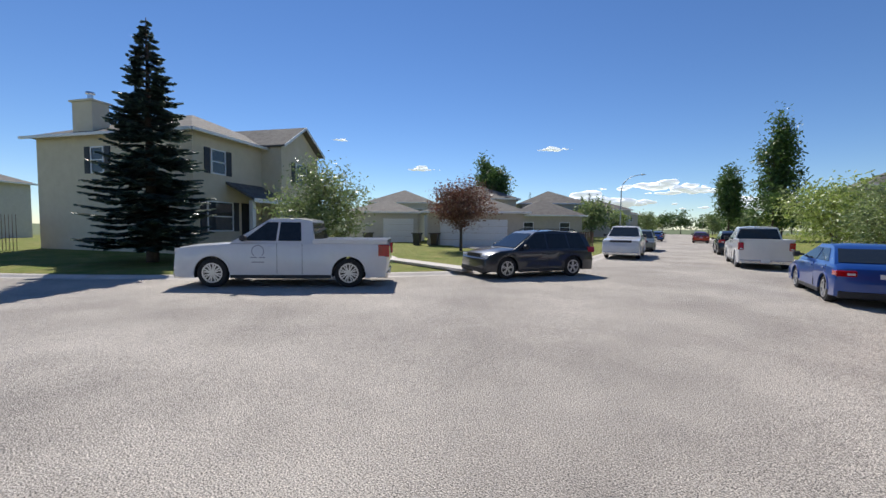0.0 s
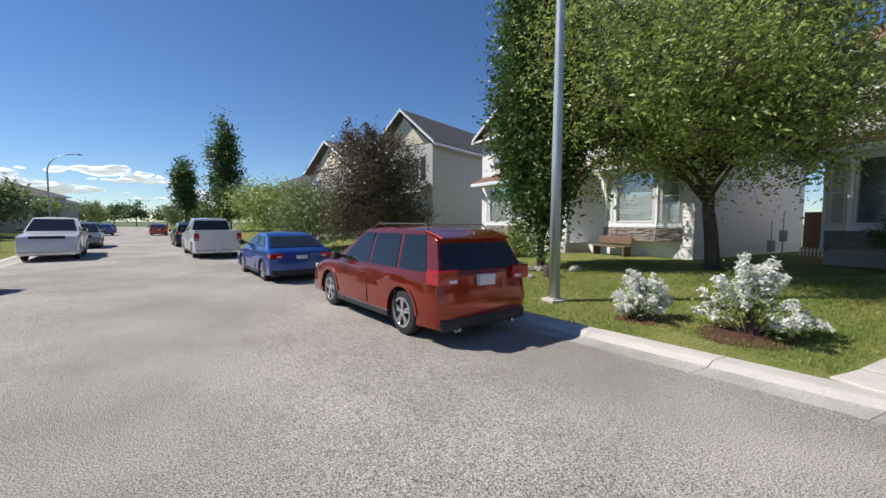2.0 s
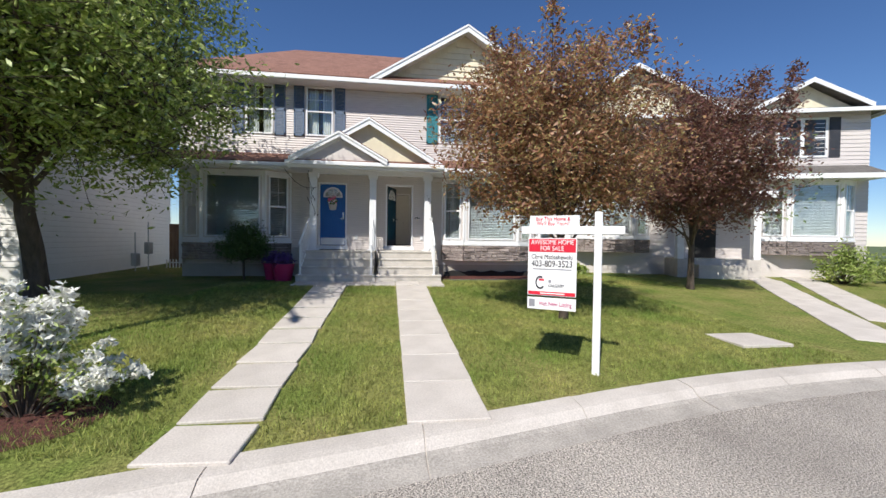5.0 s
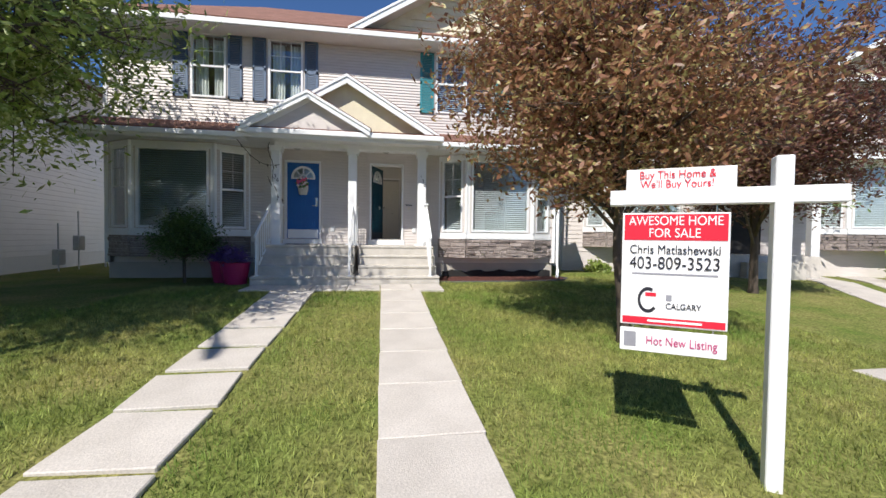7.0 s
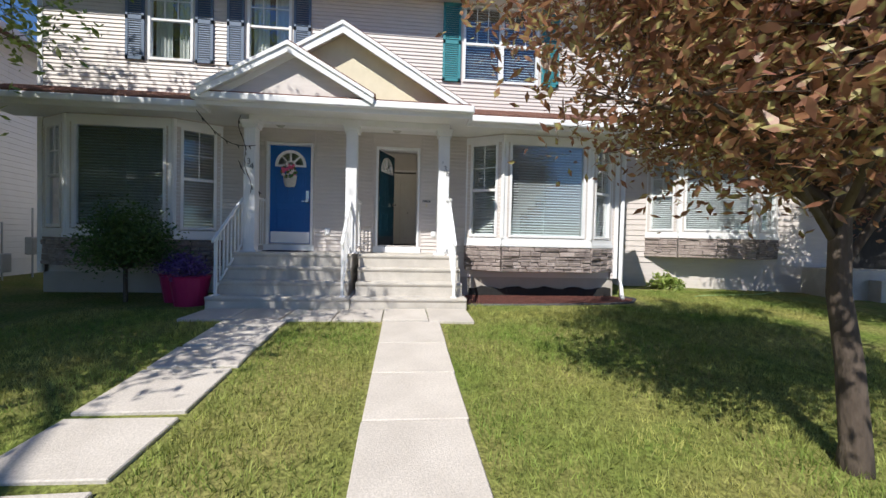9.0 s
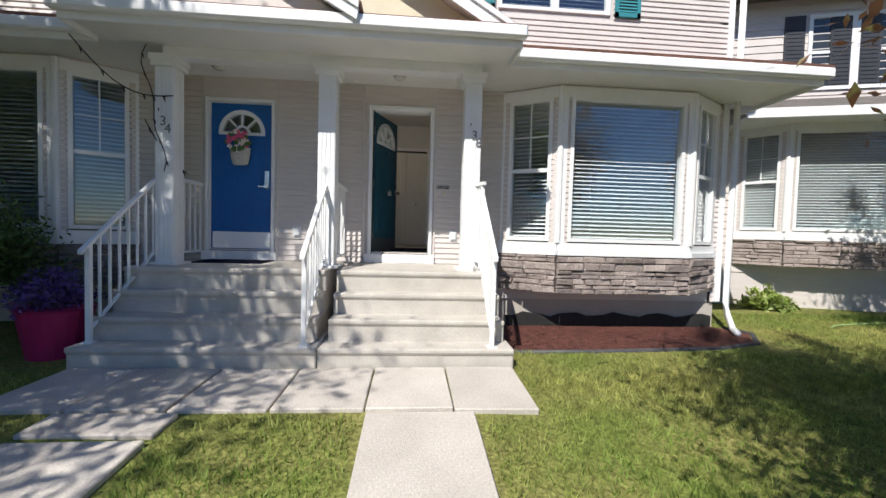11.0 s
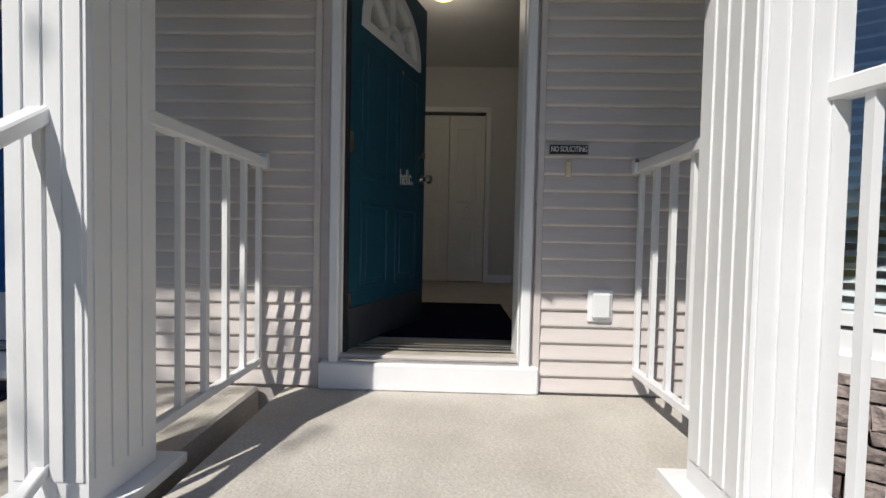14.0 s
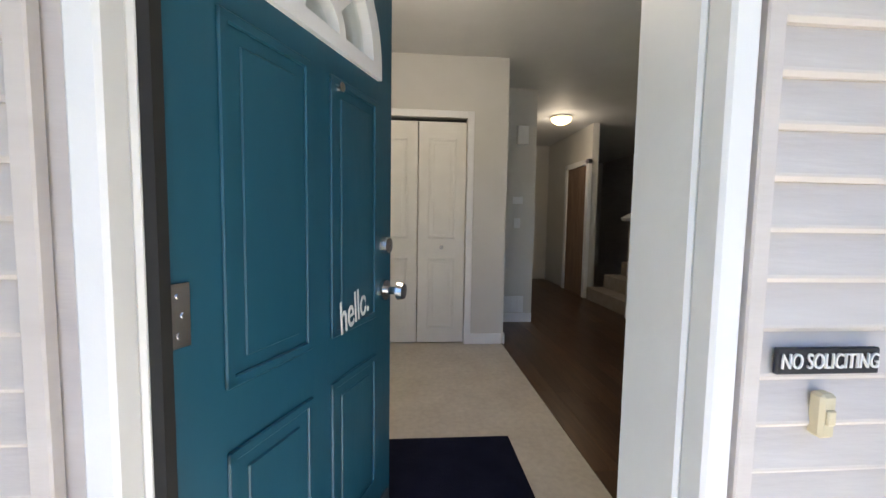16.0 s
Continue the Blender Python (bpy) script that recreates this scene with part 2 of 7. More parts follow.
bm = bmesh.new()
bmesh.ops.create_grid(bm, x_segments=8, y_segments=8, size=3000)
bmesh.ops.translate(bm, verts=bm.verts, vec=(0, 0, -0.34))
part("ground", bm, FARLAND, label="dry green land reaching to the horizon", kind="structure", category="ground")
strip("road", ASPHALT, lambda y: [(far_x(y) + (near_x(y) - far_x(y)) * k / 12, y, ROAD_Z + 0.02 * math.sin(math.pi * k / 12)) for k in range(13)], "worn pale grey asphalt residential street", category="road")
KERB = [(-0.02, -0.015), (0.30, -0.005), (0.36, 0.01), (0.46, 0.075), (0.54, 0.085), (0.72, 0.09), (0.75, -0.1)]
kerb_near = strip("kerb_near", CONCRETE, lambda y: [(near_x(y) + a, y, ROAD_Z + b - 0.012) for a, b in KERB], "pale concrete rolled kerb and gutter", category="kerb")
ky = -13.0
while ky < 16:                                   # cast kerb lengths with open joints
    kl = random.uniform(1.35, 1.65)
    bm = bmesh.new()
    rows = []
    for q in range(5):
        y = ky + 0.006 + (kl - 0.012) * q / 4
        rows.append([bm.verts.new((near_x(y) + a, y, ROAD_Z + b)) for a, b in [(-0.02, -0.05)] + KERB])
    for r0, r1 in zip(rows, rows[1:]):
        for i in range(len(r0) - 1):
            bm.faces.new((r0[i], r0[i + 1], r1[i + 1], r1[i]))
    bm.faces.new(rows[0])
    bm.faces.new(rows[-1][::-1])
    o = part("kerb_length", bm, CONCRETE)
    o.data.materials.append(GUTTER)
    for f in o.data.polygons[:28]:               # the gutter pan is greyer than the kerb
        f.material_index = 1 if f.index % 7 < 3 else 0
    o.parent = kerb_near
    o.location.z = random.uniform(-0.004, 0.004)
    ky += kl
strip("kerb_far", CONCRETE, lambda y: [(far_x(y) - a, y, ROAD_Z + b) for a, b in KERB], "pale concrete rolled kerb and gutter", category="kerb")
DS = [0, 0.15, 0.5, 1, 1.5, 2, 2.5, 3, 3.5, 4, 4.5, 5, 5.5, 6, 6.5, 7, 7.6, 8.5, 10, 12, 15, 20, 30, 50]
strip("lawn_near", GRASS, lambda y: [(near_x(y) + 0.72 + d, y, lawn_z(near_x(y) + 0.72 + d, y)) for d in DS], "mown green lawn with dry patches", category="lawn")
strip("lawn_far", GRASS, lambda y: [(far_x(y) - 0.72 - d, y, far_lawn_z(far_x(y) - 0.72 - d, y)) for d in DS], "mown green lawn across the street", category="lawn")

# ---- the duplex with the open teal door ----
WX, LAND, CEIL = 16.42, 1.11, 3.62
house = empty("house", (20, 1.85, 0.2), "two-storey beige vinyl-sided duplex with white trim and brown shingle roof", "house")


def hp(name, lst, material, bevel=0.004, **k):
    return under(house, boxes(name, material, lst, None, bevel, **k))


def poly(name, pts, axis, a, b, material, parent=house, bevel=0.0, **k):
    bm = bmesh.new()
    prism(bm, pts, axis, a, b)
    return under(parent, part(name, bm, material, None, bevel, **k))


# shell walls, with the openings left free: (y0, y1, z0, z1)
T = 0.16
UP = [(-2.15, -0.50, 4.80, 6.42), (3.05, 3.92, 4.85, 6.46), (4.95, 5.80, 4.85, 6.46)]
DOORS = [(0.40, 1.26, 1.26, 3.30), (2.61, 3.48, 1.26, 3.30)]
BAYS = [(-3.94, -0.63), (4.37, 7.68)]


def wall_rects(y0, y1, z0, z1, holes):
    """The rectangles that are left of a wall round its holes."""
    cuts = sorted({z0, z1, *[min(max(h[2], z0), z1) for h in holes], *[min(max(h[3], z0), z1) for h in holes]})
    out = []
    for a, b in zip(cuts, cuts[1:]):
        s = y0
        for h in sorted(h for h in holes if h[2] < b - 1e-6 and h[3] > a + 1e-6):
            if h[0] > s:
                out.append((s, h[0], a, b))
            s = max(s, h[1])
        if y1 > s:
            out.append((s, y1, a, b))
    return out


HOLES = UP + DOORS + [(a, b, 0.77, 3.55) for a, b in BAYS]
hp("wall", [(WX, WX + T, *r) for r in wall_rects(-4.05, 7.75, 0.62, 6.5, HOLES)] + [(WX, 26, -4.05, -3.9, 0.62, 6.5), (WX, 26, 7.6, 7.75, 0.62, 6.5), (25.85, 26, -3.9, 7.6, 0.62, 6.5)], SIDING, 0)
hp("foundation", [(WX + 0.03, 26, -4.02, 7.72, -0.4, 0.62)], FOUND, 0)
hp("partition", [(WX + T, 25.8, 1.87, 2.0, 0.65, 6.4), (WX + T, 25.8, -3.9, 1.87, 3.88, 4.0), (WX + T, 25.8, 2.0, 7.6, 3.88, 4.0)], SOFFIT, 0)

# lapped boards: singly near the door, joined elsewhere
LAP = 0.0765


def lap(bm, x, y0, y1, z, h=LAP):
    prism(bm, [(x + 0.003, z), (x - 0.013, z), (x - 0.019, z + 0.007), (x - 0.019, z + 0.012), (x - 0.004, z + h), (x + 0.003, z + h)], "y", y0, y1)


def laps(rects, x, name="siding"):
    bm = bmesh.new()
    for y0, y1, z0, z1 in rects:
        k = int(z0 / LAP)
        while k * LAP < z1 - 0.01:
            if k * LAP >= z0 - 0.03:
                lap(bm, x, y0, y1, k * LAP, min(LAP, z1 - k * LAP))
            k += 1
    return under(house, part(name, bm, SIDING, label="beige lapped vinyl siding", kind="stuff"))


laps(wall_rects(-4.05, 7.75, 3.95, 6.45, [(u[0] - 0.06, u[1] + 0.06, u[2] - 0.06, u[3] + 0.06) for u in UP]), WX)
laps([(-4.05, -3.94, 0.62, 3.6), (7.68, 7.75, 0.62, 3.6), (4.0, 4.37, 1.11, 3.62)], WX)
door_wall = new("wall_porch")
tagged(door_wall, "beige lapped siding boards beside the entrance doors", "wall", kind="structure")
for y0, y1 in ((-0.63, 0.33), (1.36, 2.54), (3.55, 4.0)):
    bm = bmesh.new()
    lap(bm, 0, y0, y1, 0)
    me = bpy.data.meshes.new("siding_board")
    bmesh.ops.recalc_face_normals(bm, faces=bm.faces)
    bm.to_mesh(me)
    bm.free()
    me.materials.append(SIDING)
    for k in range(33):
        o = new("siding_board", me)
        o.parent = door_wall
        o.location = (WX + random.uniform(-0.001, 0.001), 0, 1.11 + k * LAP)
for a, b in ((0.33, 1.36), (2.54, 3.55)):
    hp("wall_above_door", [(WX - 0.012, WX, a, b, 3.345, CEIL)], SIDING)
    for y in (a - 0.005, b - 0.025):             # channels that take the cut board ends
        hp("siding_channel", [(WX - 0.026, WX - 0.002, y, y + 0.03, 1.11, 3.37)], SIDING, 0.003)
# thin black strip down the hinge-side jamb of the open door
hp("weather_strip", [(WX + 0.03, WX + 0.058, 1.222, 1.2395, 1.26, 3.28)], DARK, 0)

# corner posts, frieze, eaves
for a in (-4.09, 7.7):
    hp("trim", [(WX - 0.03, WX + 0.12, a, a + 0.09, 0.62, 6.45)], TRIM)
hp("soffit", [(15.85, WX, -4.5, 8.2, 6.45, 6.47), (15.85, 26.4, -4.5, -4.05, 6.45, 6.47)], SOFFIT, 0)
hp("gutter", [(15.78, 15.88, -4.55, 8.25, 6.46, 6.60)], TRIM, 0.015)
# main roof, a ridge along y with hipped ends
RIDGE, RX = 9.55, 20.9
bm = bmesh.new()
e = (15.82, 26.0, -4.55, 8.25)
slab(bm, [(e[0], e[2], 6.58), (e[0], e[3], 6.58), (RX, 5.2, RIDGE), (RX, -1.5, RIDGE)][::-1], -0.06)
slab(bm, [(e[1], e[2], 6.58), (e[1], e[3], 6.58), (RX, 5.2, RIDGE), (RX, -1.5, RIDGE)], -0.06)
v = [bm.verts.new(p) for p in ((e[0], e[3], 6.6), (e[1], e[3], 6.6), (RX, 5.2, RIDGE + 0.01), (e[0], e[2], 6.6), (e[1], e[2], 6.6), (RX, -1.5, RIDGE + 0.01))]
bm.faces.new(v[:3])
bm.faces.new(v[3:])
under(house, part("roof", bm, SHINGLE, label="brown asphalt shingle roof"))


def gable(y, half, z, rise, x, depth, roofmat, face, parent=house, rake=0.17, inset=0.25, eave=0.0):
    """A front-facing gable: two roof slopes, white rake boards, a recessed face."""
    for s in (-1, 1):
        bm = bmesh.new()
        slab(bm, [(x - 0.04, y + s * half, z), (x - 0.04, y, z + rise), (x + depth, y, z + rise), (x + depth, y + s * half, z)], 0.05)
        under(parent, part("roof_slope", bm, roofmat))
        bm = bmesh.new()
        k = rise / half
        prism(bm, [(y + s * half, z - 0.03), (y, z + rise - 0.03), (y, z + rise - 0.03 - rake), (y + s * (half - 0.02), z - 0.03 - rake * 0.9)], "x", x - 0.05, x - 0.01)
        prism(bm, [(y + s * half, z + 0.03), (y, z + rise + 0.03), (y, z + rise - 0.035), (y + s * half, z - 0.035)], "x", x - 0.075, x - 0.05)
        under(parent, part("rake_board", bm, TRIM))
        bm = bmesh.new()
        prism(bm, [(y + s * half * 0.98, z - 0.06), (y, z + rise - 0.06), (y, z + rise - 0.08), (y + s * half * 0.98, z - 0.08)], "x", x - 0.01, x + inset + 0.02)
        under(parent, part("soffit", bm, SOFFIT))
    bm = bmesh.new()
    prism(bm, [(y - half, z - 0.12), (y, z + rise - 0.09), (y + half, z - 0.12)], "x", x + inset, x + inset + 0.08)
    under(parent, part("gable_face", bm, face))


gable(-1.35, 3.2, 6.62, 1.95, 15.85, 4.6, SHINGLE, CREAM, inset=0.5)
bm = bmesh.new()
for k in range(8):                                # shake courses on the gable face
    z = 6.66 + 0.2 * k
    w = 3.0 * (1 - (z + 0.2 - 6.55) / 1.9)
    if w > 0.15:
        prism(bm, [(16.345, z + 0.2), (16.31, z), (16.352, z)], "y", -1.35 - w, -1.35 + w)
under(house, part("shakes", bm, CREAM, kind="stuff", label="cream shake courses"))
gable(2.66, 1.42, 3.80, 0.80, 14.78, 1.7, SHINGLE, SIDING, inset=0.16, rake=0.12)
gable(1.80, 2.22, 3.78, 1.32, 14.98, 1.5, SHINGLE, CREAM, inset=0.2, rake=0.15)

# porch roof, skirt roof over the bays, fascia and ceilings
hp("porch_ceiling", [(14.9, WX, -0.45, 4.15, CEIL, CEIL + 0.03), (15.4, WX, -4.5, -0.45, CEIL, CEIL + 0.03), (15.4, WX, 4.15, 8.2, CEIL, CEIL + 0.03)], SOFFIT, 0)
hp("fascia", [(14.87, 14.9, -0.45, 4.15, 3.55, 3.74), (15.37, 15.4, -4.5, -0.48, 3.56, 3.74), (15.37, 15.4, 4.18, 8.2, 3.56, 3.74), (14.9, 15.4, -0.48, -0.45, 3.56, 3.74), (14.9, 15.4, 4.15, 4.18, 3.56, 3.74), (15.4, WX + 0.3, -4.53, -4.5, 3.56, 3.74)], TRIM)
hp("gutter", [(14.77, 14.868, -0.5, 4.2, 3.62, 3.75), (15.27, 15.368, -4.55, -0.5, 3.62, 3.75), (15.27, 15.368, 4.2, 8.25, 3.62, 3.75)], TRIM, 0.02)
bm = bmesh.new()
for a, b, x in ((-4.55, -0.45, 15.3), (4.15, 8.25, 15.3), (-0.45, 4.15, 14.85)):
    slab(bm, [(x, a, 3.75), (WX, a, 4.2), (WX, b, 4.2), (x, b, 3.75)], -0.03)
    n = 6
    for k in range(n):                            # shingle courses
        t0, t1 = k / n, (k + 1) / n
        slab(bm, [(x + (WX - x) * t0, a, 3.77 + 0.45 * t0 + 0.012), (x + (WX - x) * t1, a, 3.77 + 0.45 * t1), (x + (WX - x) * t1, b, 3.77 + 0.45 * t1), (x + (WX - x) * t0, b, 3.77 + 0.45 * t0 + 0.012)], -0.008)
under(house, part("skirt_roof", bm, SHINGLE, label="brown shingle skirt roof"))
hp("porch_beam", [(15.52, 15.7, -0.15, 3.55, 3.50, CEIL)], TRIM)

# porch columns with fluted faces, caps and feet
for cy in (-0.055, 1.69, 3.52):
    hp("porch_column", [(15.5, 15.72, cy - 0.10, cy + 0.10, LAND, 3.5), (15.46, 15.76, cy - 0.15, cy + 0.15, 3.44, 3.51), (15.475, 15.745, cy - 0.135, cy + 0.135, 3.38, 3.44), (15.45, 15.77, cy - 0.16, cy + 0.16, LAND, LAND + 0.03)]
       + [(15.495, 15.5, cy - 0.09 + 0.048 * k, cy - 0.056 + 0.048 * k, LAND + 0.1, 3.36) for k in range(4)] + [(15.515 + 0.05 * k, 15.55 + 0.05 * k, cy + s * 0.1025 - 0.0025, cy + s * 0.1025 + 0.0025, LAND + 0.1, 3.36) for k in range(4) for s in (-1, 1)], TRIM, 0, label="white fluted porch post")


# bays
def face_board(bm, p, q, z0, z1, out, inn):
    """An upright board along the plan line p to q, from out in front to inn behind."""
    p, q = Vector((*p, 0)), Vector((*q, 0))
    d = (q - p).normalized()
    n = Vector((d.y, -d.x, 0))
    if n.x > 0:
        n = -n
    a, b, c, e2 = p + n * out, q + n * out, q - n * inn, p - n * inn
    prism(bm, [(v.x, v.y) for v in (a, b, c, e2)], "z", z0, z1)


def along(p, q, a, b):
    p, q = Vector(p), Vector(q)
    return p.lerp(q, a), p.lerp(q, b)


def glazed(p, q, z0, z1, parent, grid=(0, 0, 0), mid=False, blind=True, sill=True, casing=0.05):
    """A white window in the wall line p to q: casing, sash, panes, muntins and slatted blind."""
    L = (Vector(q) - Vector(p)).length
    w = empty("window", (*p, z0), "", "")
    w["label"] = "white vinyl window with closed slatted blind" if blind else "white vinyl window"
    w.parent = parent
    w.matrix_parent_inverse = Matrix.Translation(parent.location).inverted()
    bm = bmesh.new()
    f = casing / L
    for a, b, c, d in ((0, f, z0, z1), (1 - f, 1, z0, z1), (f, 1 - f, z0, z0 + casing), (f, 1 - f, z1 - casing, z1)):
        face_board(bm, *along(p, q, a, b), c, d, 0.03, 0.07)
    if mid:
        zm = (z0 + z1) / 2
        face_board(bm, *along(p, q, f, 1 - f), zm - 0.025, zm + 0.025, 0.01, 0.05)
    cols, rows, frac = grid
    zt, zb = z1 - casing, z1 - casing - frac * (z1 - z0 - 2 * casing)
    for k in range(1, cols):
        c = f + (1 - 2 * f) * k / cols
        face_board(bm, *along(p, q, c - 0.009 / L, c + 0.009 / L), zb, zt, 0.0, 0.015)
    for k in range(1, rows + (1 if frac < 1 else 0)):
        z = zt - (zt - zb) * k / rows
        face_board(bm, *along(p, q, f, 1 - f), z - 0.009, z + 0.009, 0.0, 0.015)
    o = part("frame", bm, TRIM)
    o.parent, o.matrix_parent_inverse = w, Matrix.Translation(w.location).inverted()
    bm = bmesh.new()
    face_board(bm, *along(p, q, f, 1 - f), z0 + casing, z1 - casing, -0.018, 0.024)
    o = part("pane", bm, GLASS)
    o.visible_shadow = False
    o.parent, o.matrix_parent_inverse = w, Matrix.Translation(w.location).inverted()
    if blind:
        bm = bmesh.new()
        a, b = along(p, q, f * 1.3, 1 - f * 1.3)
        a, b = Vector((*a, 0)), Vector((*b, 0))
        d = (b - a).normalized()
        n = Vector((d.y, -d.x, 0))
        if n.x > 0:
            n = -n
        z = z0 + casing + 0.02
        while z < z1 - casing:
            o1, o2 = -n * 0.065 + Vector((0, 0, z - 0.013)), -n * 0.105 + Vector((0, 0, z + 0.013 + random.uniform(-0.003, 0.003)))
            slab(bm, [a + o1, b + o1, b + o2, a + o2], 0.003)
            z += 0.056
        o = part("blind", bm, BLIND, kind="stuff", label="white horizontal slats")
        o.parent, o.matrix_parent_inverse = w, Matrix.Translation(w.location).inverted()
    return w


def stones(p, q, z0, z1, parent, name="stone", singly=True):
    """Ledge stones in ragged courses on the wall line p to q."""
    p3, q3 = Vector((*p, 0)), Vector((*q, 0))
    L, d = (q3 - p3).length, (q3 - p3).normalized()
    n = Vector((d.y, -d.x, 0))
    if n.x > 0:
        n = -n
    z, bmj = z0, bmesh.new()
    while z < z1 - 0.02:
        h = min(random.choice((0.055, 0.07, 0.085, 0.11)), z1 - z)
        s = 0.0
        while s < L - 0.01:
            w = min(random.uniform(0.14, 0.42), L - s)
            if L - s - w < 0.08:
                w = L - s
            bm = bmesh.new() if singly else bmj
            out = random.uniform(0.03, 0.075)
            g = 0.004
            c = []
            for u, zz in ((s + g, z + g), (s + w - g, z + g), (s + w - g, z + h - g), (s + g, z + h - g)):
                c.append((u + random.uniform(-0.006, 0.006), zz + random.uniform(-0.006, 0.006)))
            back = [bm.verts.new(p3 + d * u - n * 0.0 + Vector((0, 0, zz))) for u, zz in c]
            mid = [bm.verts.new(p3 + d * u + n * (out * 0.75) + Vector((0, 0, zz))) for u, zz in c]
            cu, cz = sum(k[0] for k in c) / 4, sum(k[1] for k in c) / 4
            fro = [bm.verts.new(p3 + d * (cu + (u - cu) * 0.86) + n * (out + random.uniform(-0.008, 0.008)) + Vector((0, 0, cz + (zz - cz) * 0.72))) for u, zz in c]
            for r0, r1 in ((back, mid), (mid, fro)):
                for k in range(4):
                    bm.faces.new((r0[k], r0[(k + 1) % 4], r1[(k + 1) % 4], r1[k]))
            bm.faces.new(fro)
            if singly:
                o = part(name, bm, STONE)
                o.parent, o.matrix_parent_inverse = parent, Matrix.Translation(parent.location).inverted()
            s += w
        z += h
    if not singly:
        o = part("stonework", bmj, STONE, kind="stuff")
        o.parent, o.matrix_parent_inverse = parent, Matrix.Translation(parent.location).inverted()
    else:
        bmj.free()


def bay(y_in, y_out, wx, fx, base, parent, sidemat, singly):
    """A canted bay window from y_in (near the door) to y_out on the wall at wx, its front at fx."""
    s = 1 if y_out > y_in else -1
    A, B, C, D = (wx, y_in), (fx, y_in + s * 0.70), (fx, y_out - s * 0.70), (wx, y_out)
    bm = bmesh.new()
    core = [A, B, C, D]
    prism(bm, [(x + (0.10 if x < wx else 0), y) for x, y in core], "z", base + 0.02, base + 0.58)
    under(parent, part("bay_base", bm, sidemat))
    bm = bmesh.new()
    prism(bm, [(x + (0.02 if x < wx else 0), y) for x, y in core], "z", base + 2.72, base + 2.86)
    under(parent, part("bay_head", bm, sidemat))
    bm = bmesh.new()
    for p, q in ((A, B), (B, C), (C, D)):
        face_board(bm, p, q, base + 0.53, base + 0.60, 0.05, 0.05)
        face_board(bm, p, q, base + 0.60, base + 0.70, 0.025, 0.05)
        face_board(bm, p, q, base + 2.68, base + 2.82, 0.02, 0.05)
        for k in ((0.0, 0.10) if p != B else (0.0, 0.05), (0.90, 1.0) if p != B else (0.95, 1.0)):
            face_board(bm, *along(p, q, *k), base + 0.70, base + 2.70, 0.015, 0.06)
    for p in (B, C):
        tube(bm, [(p[0], p[1], base + 0.70), (p[0], p[1], base + 2.82)], 0.045, 8)
    under(parent, part("bay_trim", bm, TRIM))
    bm = bmesh.new()
    for p, q, w in ((A, B, 0.14), (B, C, 0.075), (C, D, 0.14)):
        for k in ((0.05, w), (1 - w, 0.95)):
            a, b = along(p, q, *k)
            z = base + 0.70
            while z < base + 2.68:
                face_board(bm, a, b, z, z + LAP * 0.86, 0.018, 0.03)
                z += LAP
    under(parent, part("bay_siding", bm, sidemat, kind="stuff", label="short lapped siding beside the windows"))
    glazed(*along(A, B, 0.13, 0.87), base + 0.72, base + 2.68, parent, (2, 2, 0.5), True)
    glazed(*along(B, C, 0.07, 0.93), base + 0.72, base + 2.68, parent)
    glazed(*along(C, D, 0.13, 0.87), base + 0.72, base + 2.68, parent, (2, 2, 0.5), True)
    skirt = empty("stone_skirt", (*B, base), "", "")
    skirt["label"] = "stacked grey-brown ledge stone veneer"
    under(parent, skirt)
    for p, q in ((A, B), (B, C), (C, D)):
        stones(p, q, base, base + 0.53, skirt, singly=singly)


bay(-0.63, -3.94, WX, 15.98, 0.77, house, SIDING, True)
bay(4.37, 7.68, WX, 15.98, 0.77, house, SIDING, False)

# upper windows and louvred shutters


def shutter(y0, y1, z0, z1, x, m, parent):
    bm = bmesh.new()
    for b in ((y0, y0 + 0.05, z0, z1), (y1 - 0.05, y1, z0, z1), (y0, y1, z0, z0 + 0.06), (y0, y1, z1 - 0.06, z1), (y0, y1, (z0 + z1) / 2 - 0.04, (z0 + z1) / 2 + 0.04)):
        box(bm, x - 0.045, x - 0.01, *b)
    z = z0 + 0.07
    while z < z1 - 0.08:
        slab(bm, [(x - 0.038, y0 + 0.04, z), (x - 0.038, y1 - 0.04, z), (x - 0.018, y1 - 0.04, z + 0.04), (x - 0.018, y0 + 0.04, z + 0.04)], 0.005)
        z += 0.045
    return under(parent, part("shutter", bm, m))


glazed((WX, -1.33), (WX, -0.50), 4.80, 6.42, house, (3, 2, 0.5), True)
glazed((WX, -2.15), (WX, -1.33), 4.80, 6.42, house, (3, 2, 0.5), True)
glazed((WX, 3.05), (WX, 3.92), 4.85, 6.46, house, (3, 2, 0.5), True, blind=False)
glazed((WX, 4.95), (WX, 5.80), 4.85, 6.46, house, (3, 2, 0.5), True, blind=False)
CURTAIN = mat("sheer_curtain", (0.6, 0.6, 0.58), (0.7, 0.7, 0.68), rough=0.9, scale=3)
for a, b in ((3.12, 3.4), (3.55, 3.85), (5.0, 5.3), (5.45, 5.75)):
    bm = bmesh.new()
    n = 14
    prism(bm, [(WX + 0.2 + 0.025 * math.sin(k * 1.7), a + (b - a) * k / n) for k in range(n + 1)] + [(WX + 0.21 + 0.025 * math.sin(k * 1.7), a + (b - a) * k / n) for k in range(n, -1, -1)], "z", 4.9, 6.4)
    tagged(part("curtain", bm, CURTAIN), "sheer pale curtain hanging in an upper window", "curtain", "sheer curtains")
